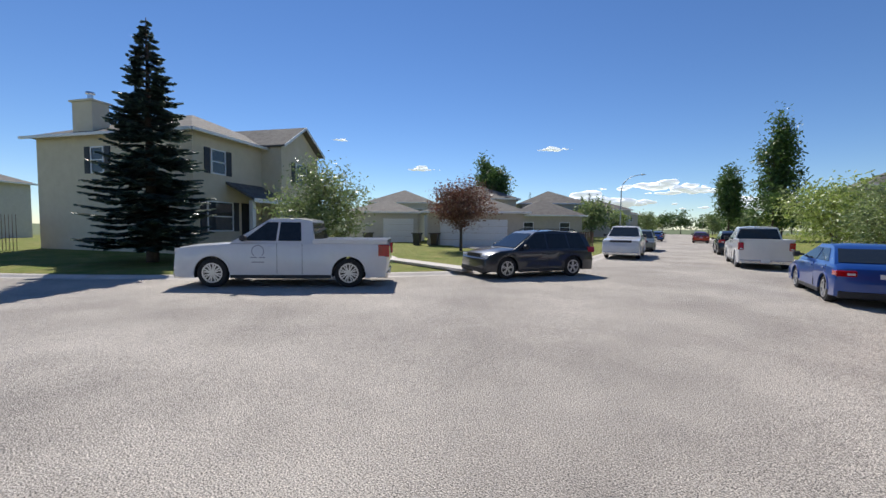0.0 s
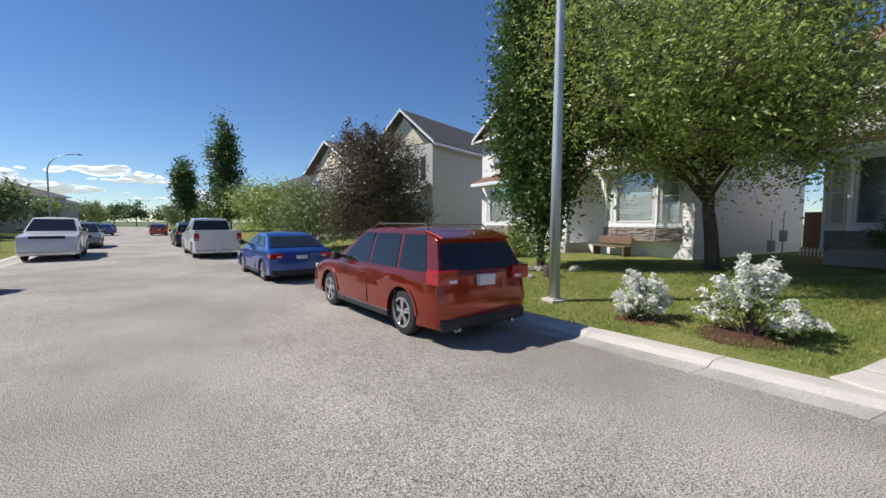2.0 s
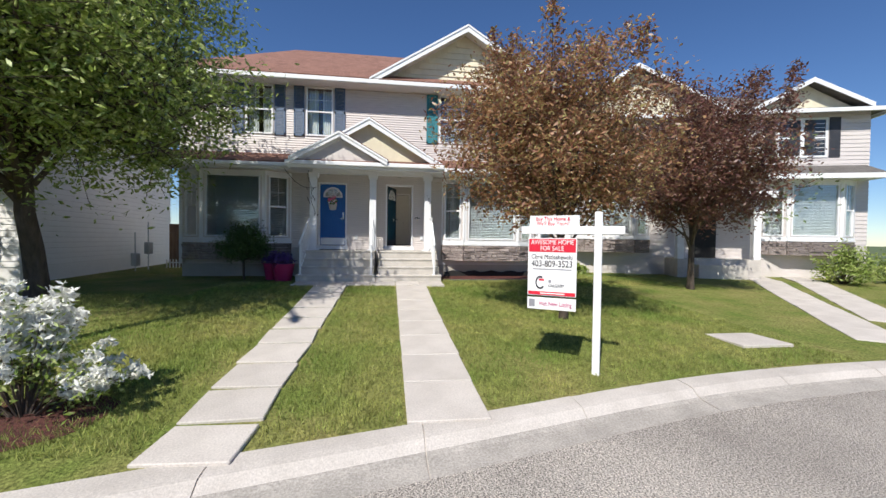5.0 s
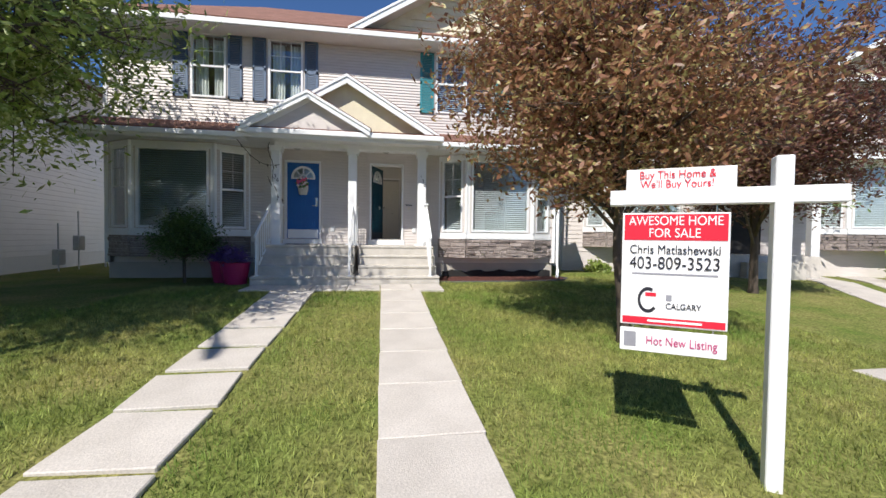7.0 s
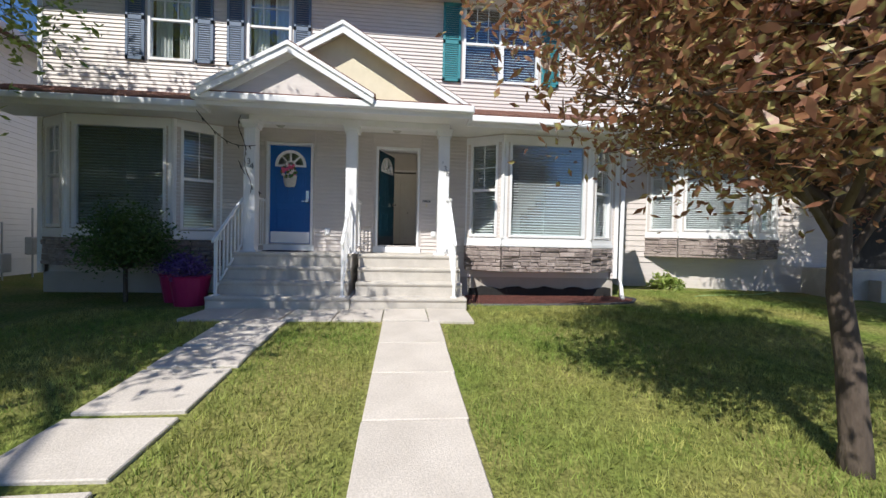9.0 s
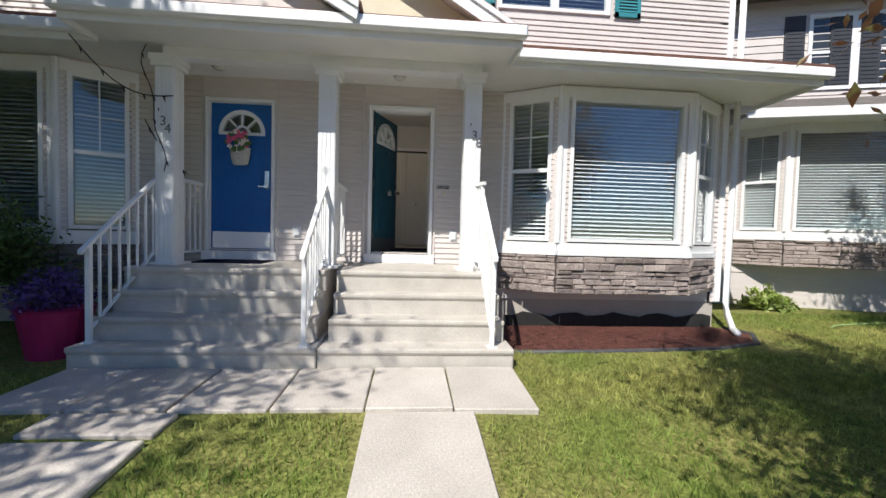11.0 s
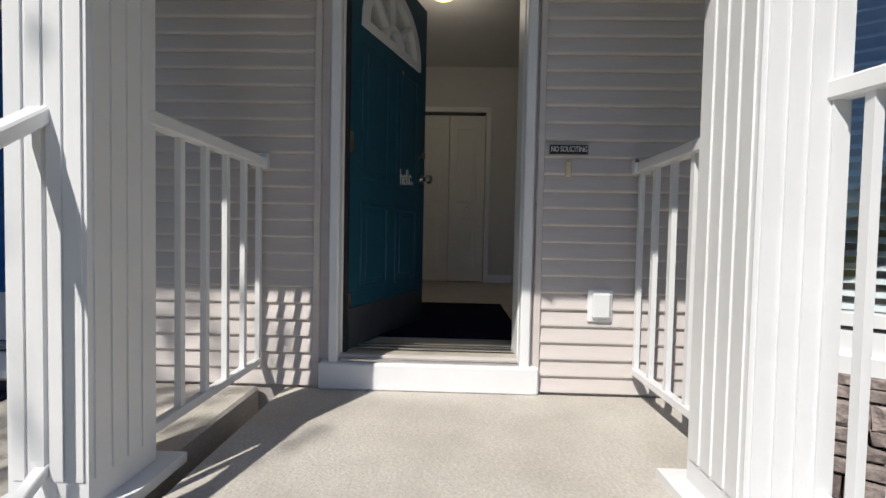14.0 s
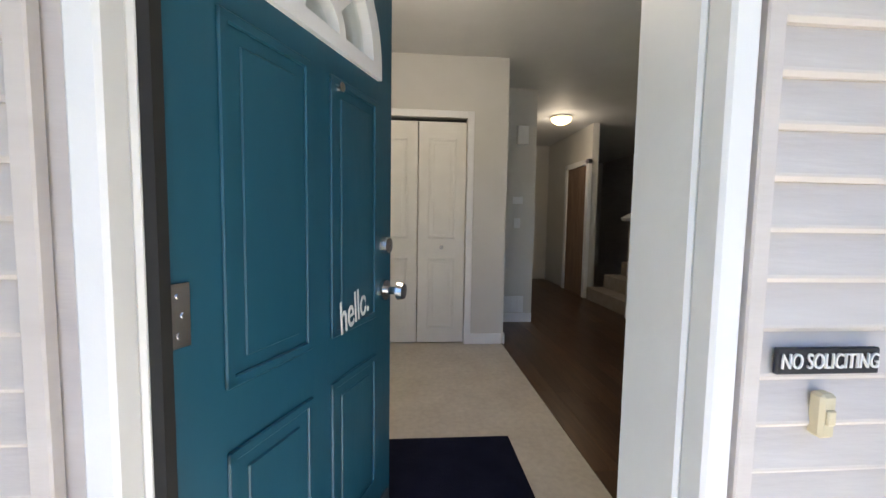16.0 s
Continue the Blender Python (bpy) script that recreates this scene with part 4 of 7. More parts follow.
under(hd, boxes("casing", TRIM, [(21.68, 21.76, -1.80, -1.74, FZ, FZ + 2.08), (22.5, 22.58, -1.80, -1.74, FZ, FZ + 2.08), (21.68, 22.58, -1.80, -1.74, FZ + 2.0, FZ + 2.08)], None, 0.003))
MATF = mat("navy_mat", (0.006, 0.008, 0.022), (0.012, 0.014, 0.035), rough=1.0, scale=6, bump=0.9, bscale=160, spec=0.1)
tagged(boxes("door_mat", MATF, [(16.75, 17.88, 0.33, 1.15, FZ, FZ + 0.012)], None, 0.004), "dark navy ribbed door mat inside the entrance", "mat")
tagged(boxes("door_mat", MATF, [(15.82, 16.34, 2.55, 3.40, LAND, LAND + 0.012)], None, 0.004), "dark rubber mat before the blue door", "mat")
for x, y in ((17.9, 0.85), (21.4, -1.2)):
    lamp = empty("ceiling_light", (x, y, CZ), "lit flush dome ceiling light in the hall", "lamp", "hall ceiling lights")
    bm = bmesh.new()
    tube(bm, [(x, y, CZ), (x, y, CZ - 0.03)], 0.15, 20)
    under(lamp, part("base", bm, CHROME))
    bm = bmesh.new()
    tube(bm, [(x, y, CZ - 0.03), (x, y, CZ - 0.07), (x, y, CZ - 0.105), (x, y, CZ - 0.12)], [0.135, 0.125, 0.075, 0.02], 20)
    under(lamp, part("dome", bm, glow_mat("lit_dome", (1.0, 0.66, 0.28), 1.6), smooth=True))
    pt = new("hall_lamp", bpy.data.lights.new("hall_lamp", "POINT"))
    pt.data.energy, pt.data.color, pt.data.shadow_soft_size = 4.5 if x < 20 else 1.3, (1.0, 0.88, 0.72), 0.12
    pt.location = (x, y, CZ - 0.2)
# plain walls closing off the hall and the front rooms
boxes("wall_room_end", PAINT, [(25.7, 25.8, -3.9, -1.0, FZ, CZ)], None, 0, label="greige wall at the back", kind="structure", category="wall")
for nm, y0, y1 in (("room_back_wall", -3.88, -0.05), ("room_back_wall", 3.6, 7.58)):
    boxes(nm, PAINT, [(18.6 if y0 > 0 else 20.6, 18.7 if y0 > 0 else 20.7, y0 if y0 > 0 else -3.88, y1 if y0 > 0 else -3.0, FZ, CZ)], None, 0, label="plain greige room wall", kind="structure", category="wall")

# ---- walks, mulch bed and yard things ----

def paver(x0, x1, y0, y1, parent, turn=0.0):
    """One concrete walk slab, tilted a little, its top on the lawn."""
    cx, cy = (x0 + x1) / 2, (y0 + y1) / 2
    bm = bmesh.new()
    box(bm, -(x1 - x0) / 2, (x1 - x0) / 2, -(y1 - y0) / 2, (y1 - y0) / 2, -0.12, 0.0)
    o = part("slab", bm, CONCRETE, bevel=0.008)
    o.parent = parent
    slope = math.degrees(math.atan2(lawn_z(cx + 0.4, cy) - lawn_z(cx - 0.4, cy), 0.8))
    o.matrix_basis = pose(cx, cy, lawn_z(cx, cy) + 0.028, random.uniform(-0.4, 0.4), -slope + random.uniform(-0.3, 0.3), turn + random.uniform(-0.5, 0.5))


path1, path2, path3 = [new(n) for n in ("front_walk", "front_walk", "front_walk")]
tagged(path1, "straight walk of pale concrete slabs to the open door", "walk", kind="structure")
tagged(path2, "uneven walk of older concrete slabs to the blue door", "walk", kind="structure")
tagged(path3, "pale concrete walk slabs before the steps and next door", "walk", kind="structure")
x = 6.12
while x < 13.45:
    w = min(0.93, 13.56 - x)
    t = (x - 6) / 7.5
    paver(x, x + w - 0.012, 0.24 - 0.09 * t, 1.01 - 0.04 * t, path1)
    x += w
x = 5.62
while x < 13.4:
    w = random.uniform(0.6, 0.95)
    t = (x - 5.6) / 7.9
    c = 2.66 + 0.04 * t
    paver(x, min(x + w - random.uniform(0.05, 0.12), 13.52), c - 0.36 - 0.06 * t, c + 0.34 + 0.07 * t, path2, random.uniform(-3.5, 3.5))
    x += w
for y0, y1 in ((-0.36, 0.30), (0.315, 0.98), (0.995, 1.68), (1.70, 2.4), (2.42, 3.1), (3.12, 3.75)):
    paver(13.58, 14.47, y0, y1, path3)
for k in range(16):
    paver(8.1 + 0.9 * k, 9.18 + 0.9 * k, -7.8 - 0.62 * k, -7.0 - 0.62 * k, path3, -34.5)
    paver(9.3 + 0.9 * k, 10.42 + 0.9 * k, -9.8 - 0.7 * k, -9.0 - 0.7 * k, path3, -38)
pad = empty("utility_cover", (8.55, -4.8, lawn_z(8.55, -4.8)), "flat pale concrete utility cover set in the lawn", "cover")
under(pad, boxes("slab", CONCRETE, [(8.15, 8.95, -5.25, -4.35, lawn_z(8.55, -4.8) - 0.05, lawn_z(8.55, -4.8) + 0.03)], None, 0.01))

bm = bmesh.new()
prism(bm, [(14.55 + 0.75, -0.43), (16.4, -0.43), (16.4, -4.0), (16.0, -4.25), (15.55, -3.9), (15.3, -3.2), (15.15, -1.5), (15.12, -0.43)], "z", 0.1, 0.225)
mb = part("mulch_bed", bm, MULCH, label="reddish-brown bark mulch bed under the bay", category="mulch bed")
bm = bmesh.new()
for k in range(2600):
    x, y = random.uniform(15.15, 16.4), random.uniform(-4.0, -0.45)
    if x < 15.15 + 0.3 * max(0, (-y - 2.4) / 1.5):
        continue
    c = Vector((x, y, 0.228 + random.uniform(0, 0.012)))
    a = random.uniform(0, 6.28)
    u, w = Vector((math.cos(a), math.sin(a), random.uniform(-0.3, 0.3))) * random.uniform(0.015, 0.04), Vector((-math.sin(a), math.cos(a), 0)) * random.uniform(0.005, 0.011)
    bm.faces.new([bm.verts.new(q) for q in (c + u, c + w, c - u, c - w)])
o = part("bark_chips", bm, MULCH, kind="stuff", label="loose bark chips")
o.parent = mb
# black wavy-topped strip just in front of the foundation foot
bm = bmesh.new()
prism(bm, [(-3.95, 0.2)] + [(-3.95 + 0.14 * k, 0.40 + 0.03 * math.sin(1.3 * k) + 0.015 * math.sin(3.1 * k)) for k in range(24)] + [(-0.72, 0.2)], "x", WX - 0.035, WX - 0.012)
tagged(part("foundation_membrane", bm, DARK), "black wavy-topped strip along the foundation foot", "membrane")
EDGE = mat("black_edging", (0.05, 0.05, 0.055), (0.08, 0.08, 0.085), rough=0.6)
bm = bmesh.new()
tube(bm, [(15.08, -0.43, 0.21), (15.1, -1.5, 0.21), (15.25, -3.2, 0.21), (15.5, -3.93, 0.21), (16.0, -4.3, 0.21), (16.35, -4.15, 0.21)], 0.035, 8)
tagged(part("bed_edging", bm, EDGE, smooth=True), "black plastic edging round the mulch bed", "edging")
bm = bmesh.new()
tube(bm, [(16.3, -4.14, 6.45), (16.33, -4.14, 0.62), (16.25, -4.12, 0.42), (16.0, -4.0, 0.28), (15.8, -3.9, 0.27)], 0.045, 8)
tagged(part("downspout", bm, TRIM, smooth=True), "white downspout with elbow at the house corner", "downspout")
spot = empty("camera_light", (15.36, -0.13, 1.2), "small grey security spotlight fixed to the post", "spotlight")
bm = bmesh.new()
tube(bm, [(15.47, -0.1, 1.16), (15.40, -0.12, 1.14), (15.33, -0.13, 1.1)], [0.03, 0.05, 0.06], 12)
under(spot, part("head", bm, CHROME))

# ---- for sale sign ----
fs = empty("for_sale_sign", (7.4, -1.43, -0.2), "white wooden post with hanging red and white for-sale board", "sign")
under(fs, boxes("post", WHITE, [(7.35, 7.45, -1.53, -1.42, -0.35, 1.84)], None, 0.008))
under(fs, boxes("arm", WHITE, [(7.352, 7.448, -1.84, -0.32, 1.56, 1.66)], None, 0.006))
under(fs, boxes("rider", WHITE, [(7.392, 7.408, -1.20, -0.44, 1.62, 1.80)], None, 0.003))
board = boxes("board", WHITE, [(7.392, 7.408, -1.17, -0.42, 0.76, 1.51)], None, 0.003)
under(fs, board)
under(fs, boxes("lower_rider", WHITE, [(7.392, 7.408, -1.17, -0.42, 0.58, 0.735)], None, 0.003))
under(fs, boxes("red_band", RED, [(7.388, 7.392, -1.155, -0.435, 1.33, 1.50), (7.388, 7.392, -1.155, -0.435, 0.77, 0.815)], None, 0))
PURPLE = mat("sign_magenta", (0.45, 0.04, 0.16), (0.5, 0.05, 0.18), rough=0.5)
GREY = mat("sign_grey", (0.25, 0.25, 0.28), (0.3, 0.3, 0.33), rough=0.5)
for text, size, m, y, z, sq in (("Buy This Home &", 0.074, RED, -0.80, 1.757, 1.0), ("We'll Buy Yours!", 0.074, RED, -0.80, 1.695, 1.0), ("AWESOME HOME", 0.085, WHITE, -0.795, 1.455, 0.98), ("FOR SALE", 0.085, WHITE, -0.795, 1.375, 1.0), ("Chris Matlashewski", 0.083, INK, -0.795, 1.265, 0.98), ("403-809-3523", 0.115, INK, -0.795, 1.175, 0.98), ("CALGARY", 0.055, INK, -0.87, 0.895, 1.0), ("Hot New Listing", 0.082, PURPLE, -0.86, 0.658, 0.9)):
    o = words(text, size, m)
    o.matrix_world = Matrix.Translation((7.3865, y, z)) @ TEXTFACE @ Matrix.Diagonal((sq, 1, 1, 1))
    o.parent = fs
    o.matrix_parent_inverse = Matrix.Translation(fs.location).inverted()
under(fs, boxes("small_print", GREY, [(7.389, 7.392, -1.10, -0.50, 1.10, 1.112), (7.389, 7.392, -0.79, -0.75, 0.93, 0.97), (7.389, 7.392, -0.54, -0.45, 0.61, 0.71)], None, 0))
under(fs, boxes("small_print", WHITE, [(7.386, 7.388, -1.0, -0.62, 0.786, 0.80)], None, 0))
bm = bmesh.new()
for m0, m1, r0, r1 in ((60, 320, 0.055, 0.075),):
    for k in range(20):
        a, b = radians(m0 + (m1 - m0) * k / 20), radians(m0 + (m1 - m0) * (k + 1) / 20)
        prism(bm, [(-0.62 - r * math.cos(t), 0.93 + r * math.sin(t) * 1.15) for r, t in ((r0, a), (r1, a), (r1, b), (r0, b))], "x", 7.389, 7.392)
under(fs, part("emblem", bm, INK))
under(fs, boxes("emblem_accent", RED, [(7.389, 7.392, -0.68, -0.60, 0.955, 0.98)], None, 0))
bm = bmesh.new()
for y in (-1.08, -0.52):
    tube(bm, [(7.4, y, 1.57), (7.4, y, 1.50)], 0.006, 6)
    tube(bm, [(7.4, y, 0.77), (7.4, y, 0.72)], 0.006, 6)
under(fs, part("hooks", bm, CHROME, kind="stuff"))

fs.matrix_world = pose(7.228, -1.376, 0, 0, 0, -32) @ Matrix.Diagonal((1, 0.82, 1, 1)) @ Matrix.Translation((-7.4, 1.475, 0)) @ Matrix.Translation(fs.location)

# ---- trees, shrubs ----


def leaf_quad(bm, c, size, rng):
    a, b = rng.uniform(0, 6.283), rng.uniform(-1.0, 1.0)
    u = Vector((math.cos(a) * math.cos(b), math.sin(a) * math.cos(b), math.sin(b))) * size
    w = u.cross(Vector((rng.uniform(-1, 1), rng.uniform(-1, 1), rng.uniform(-1, 1)))).normalized() * size * 0.42
    bm.faces.new([bm.verts.new(q) for q in (c - u, c + w * 0.9 - u * 0.1, c + u, c - w * 0.9 - u * 0.1)])


def tree(name, at, label, crown, trunk_r, fork, leafm, n_limb, n_twig, n_leaf, leaf, seed, barkm=BARK, spread=0.35, group="", lean=(0, 0), spike=0.0, trunks=1, shoots=0):
    """A broadleaf tree: trunk, limbs that reach into the crown (centre above the base, radii), twigs and single leaves."""
    rng = random.Random(seed)
    at = Vector(at)
    t = empty(name, at, label, "tree", group)
    cz, rx, ry, rz = crown
    C = Vector((lean[0], lean[1], cz))
    bm, lb = bmesh.new(), bmesh.new()
    top = Vector((lean[0] * 0.6, lean[1] * 0.6, cz + rz * 0.55))
    for s in range(trunks):
        off = Vector((rng.uniform(-1, 1), rng.uniform(-1, 1), 0)) * (trunk_r * 1.2 if trunks > 1 else 0)
        pts = [off + Vector((0, 0, -0.15)), off + Vector((0, 0, fork * 0.15)), off * 1.3 + Vector((lean[0] * 0.1, lean[1] * 0.1, fork * 0.6)), off * 2 + Vector((lean[0] * 0.25, lean[1] * 0.25, fork)), off * 2 + (Vector((0, 0, fork)) + top) / 2, off * 2 + top]
        tube(bm, pts, [trunk_r * 1.35, trunk_r, trunk_r * 0.9, trunk_r * 0.8, trunk_r * 0.45, trunk_r * 0.1], 10)
    for i in range(n_limb):
        h = rng.uniform(0.0, 0.75)
        base = Vector((lean[0] * 0.3, lean[1] * 0.3, fork)).lerp(top, h)
        a = i * 2.39996 + rng.uniform(-0.3, 0.3)
        el = rng.uniform(-0.8, 0.8) if h < 0.6 else rng.uniform(0.2, 1.4)
        k = rng.uniform(0.62, 1.0)
        end = C + Vector((rx * math.cos(a) * math.cos(el), ry * math.sin(a) * math.cos(el), rz * math.sin(el) * (1 + spike * rng.random()))) * k
        mid = base.lerp(end, 0.5) + Vector((0, 0, 0.12 * (end - base).length))
        tube(bm, [base, mid, end], [trunk_r * 0.36, trunk_r * 0.2, trunk_r * 0.05], 6)
        for j in range(n_twig):
            f = rng.uniform(0.25, 1.0)
            p = (base.lerp(mid, f * 2) if f < 0.5 else mid.lerp(end, f * 2 - 1))
            q = p + Vector((rng.gauss(0, 1) * rx, rng.gauss(0, 1) * ry, rng.gauss(0, 0.8) * rz + 0.15 * rz)) * 0.2
            d = q - C
            e = math.sqrt((d.x / rx) ** 2 + (d.y / ry) ** 2 + (d.z / rz) ** 2)
            if e > 1.02:
                q = C + d / e * rng.uniform(0.85, 1.02)
            tube(bm, [p, q], [trunk_r * 0.06, trunk_r * 0.02], 4, False)
            for _ in range(n_leaf):
                g = rng.random() ** 0.6
                c = p.lerp(q, 0.3 + 0.8 * g) + Vector((rng.gauss(0, 1), rng.gauss(0, 1), rng.gauss(0, 0.8))) * spread
                leaf_quad(lb, c, leaf * rng.uniform(0.6, 1.25), rng)
    for i in range(shoots):                      # upright shoots that break the outline
        a, f = rng.uniform(0, 6.283), rng.uniform(0.2, 0.85)
        p = C + Vector((rx * f * math.cos(a), ry * f * math.sin(a), rz * 0.9 * math.sqrt(1 - f * f)))
        q = p + Vector((0.25 * math.cos(a), 0.25 * math.sin(a), 1)) * rz * rng.uniform(0.2, 0.42)
        tube(bm, [C.lerp(p, 0.5), p, q], [trunk_r * 0.12, trunk_r * 0.07, trunk_r * 0.02], 4, False)
        for _ in range(int(n_leaf * 4)):
            g = rng.random()
            leaf_quad(lb, p.lerp(q, g) + Vector((rng.gauss(0, 1), rng.gauss(0, 1), rng.gauss(0, 1))) * spread * (0.75 - 0.4 * g), leaf * rng.uniform(0.6, 1.25), rng)
    o = part("trunk", bm, barkm, smooth=True)
    o.parent = t
    o = part("leaves", lb, leafm, kind="stuff")
    o.parent = t
    return t


GREENLEAF = leaf_mat("green_leaves", (0.13, 0.22, 0.035), (0.38, 0.46, 0.11), (0.55, 0.60, 0.25))
DARKLEAF = leaf_mat("dark_green_leaves", (0.035, 0.085, 0.02), (0.10, 0.17, 0.04), (0.17, 0.26, 0.08))
# olive third colour paints in the look of plum leaves lit from behind
PLUMLEAF = leaf_mat("bronze_purple_leaves", (0.20, 0.08, 0.06), (0.42, 0.22, 0.11), (0.46, 0.42, 0.16))
REDLEAF = leaf_mat("dark_purple_leaves", (0.10, 0.035, 0.035), (0.23, 0.10, 0.075), (0.28, 0.20, 0.10))
BRONZE = leaf_mat("bronze_green_leaves", (0.07, 0.05, 0.03), (0.15, 0.11, 0.06), (0.20, 0.19, 0.10))
PALELEAF = leaf_mat("pale_green_leaves", (0.10, 0.17, 0.045), (0.24, 0.30, 0.12), (0.36, 0.40, 0.2))
NEEDLE = leaf_mat("spruce_needles", (0.03, 0.065, 0.05), (0.10, 0.15, 0.125), (0.14, 0.2, 0.16))
PETAL = mat("white_blossom", (0.80, 0.80, 0.74), (0.86, 0.86, 0.82), rough=0.6, trans=0.25)

tree("ash_tree", (11.7, 8.2, lawn_z(11.7, 8.2)), "leafy green ash tree spreading over the front lawn", (5.3, 4.5, 4.5, 4.0), 0.19, 1.7, GREENLEAF, 74, 27, 46, 0.074, 11, spread=0.27, lean=(-1.3, -0.15))
tree("plum_tree", (10.1, -2.25, lawn_z(10.1, -2.25)), "purple-leaved plum tree on the front lawn", (3.55, 2.7, 2.45, 1.75), 0.085, 1.15, PLUMLEAF, 46, 20, 46, 0.054, 5, spread=0.17, group="plum trees", spike=0.3, shoots=16, lean=(0.4, 0.2))
tree("plum_tree", (13.4, -7.7, lawn_z(13.4, -7.7)), "purple-leaved plum tree on the front lawn", (3.8, 2.8, 2.8, 2.2), 0.10, 1.0, REDLEAF, 44, 22, 46, 0.058, 6, spread=0.2, group="plum trees", spike=0.35, shoots=14)
tree("poplar_tree", (8.3, 11.6, lawn_z(8.3, 11.6)), "tall columnar green poplar beside the street lamp", (6.5, 1.6, 1.6, 6.5), 0.16, 0.5, DARKLEAF, 84, 24, 42, 0.10, 8, spread=0.26)
tree("blossom_tree", (17.2, -13.8, 0.2), "pale blossoming tree before the neighbouring house", (3.6, 2.6, 2.6, 2.0), 0.08, 1.2, PALELEAF, 16, 14, 14, 0.09, 9, spread=0.3)
tree("crabapple_tree", (4.9, 19.8, 0.05), "bronze-leaved crabapple tree by the kerb", (2.9, 3.0, 2.8, 2.6), 0.10, 0.7, BRONZE, 40, 20, 42, 0.075, 21, spread=0.27, spike=0.4, shoots=10)
tree("caragana_shrub", (2.4, 25.5, 0.0), "dense green shrub by the kerb", (1.9, 2.7, 3.0, 2.1), 0.07, 0.3, PALELEAF, 26, 16, 20, 0.10, 22, spread=0.3, group="kerb shrubs")
tree("caragana_shrub", (0.2, 33.0, 0.0), "dense green shrub by the kerb", (2.2, 3.0, 4.0, 2.3), 0.07, 0.3, GREENLEAF, 26, 16, 18, 0.12, 23, spread=0.32, group="kerb shrubs")
tree("lawn_tree", (-15.9, 8.9, -0.1), "round pale green tree behind the pickup", (2.5, 2.2, 2.2, 1.9), 0.07, 0.6, PALELEAF, 26, 18, 22, 0.085, 24, spread=0.25)
tree("plum_tree", (-17.2, 19.6, 0.0), "purple-leaved plum tree on the far lawn", (2.9, 2.3, 2.3, 1.7), 0.10, 1.2, REDLEAF, 26, 18, 22, 0.085, 25, spread=0.25, group="plum trees", spike=0.3)
for i, (x, y, h, r) in enumerate(((-5.0, 66, 16.8, 2.4), (-11.5, 76, 12.0, 1.7), (-36.9, 47.7, 13.2, 1.4))):
    tree("poplar_tree", (x, y, 0), "tall dark columnar poplar down the street", (h * 0.53, r, r, h * 0.47), 0.2, 1.5, DARKLEAF, 34, 14, 16, 0.26, 30 + i, spread=0.45, group="far poplars")
tree("lawn_tree", (-34.4, 46.4, 0), "round green tree behind the garages", (7.2, 2.0, 2.0, 3.2), 0.15, 2, DARKLEAF, 20, 12, 16, 0.28, 41, spread=0.5)
rr = random.Random(3)
for i in range(34):
    side = rr.random() < 0.5
    y = rr.uniform(48, 165)
    x = (near_x(y) + rr.uniform(3, 12)) if side else (far_x(y) - rr.uniform(3, 14))
    h = rr.uniform(3.5, 7.5)
    tree("street_tree", (x, y, 0), "green street tree far along the road", (h * 0.55, h * 0.42, h * 0.42, h * 0.42), 0.12, h * 0.25, rr.choice((GREENLEAF, DARKLEAF, PALELEAF)), 12, 9, 12, 0.30, 50 + i, spread=0.5, group="distant street trees")

for i in range(9):
    x = -60 + 7.0 * i + rr.uniform(-2, 2)
    h = rr.uniform(6, 9)
    tree("street_tree", (x, 166 + rr.uniform(0, 8), 0), "green tree at the end of the street", (h * 0.5, h * 0.55, h * 0.5, h * 0.46), 0.15, h * 0.2, rr.choice((GREENLEAF, DARKLEAF)), 12, 9, 12, 0.5, 130 + i, spread=0.8, group="distant street trees")


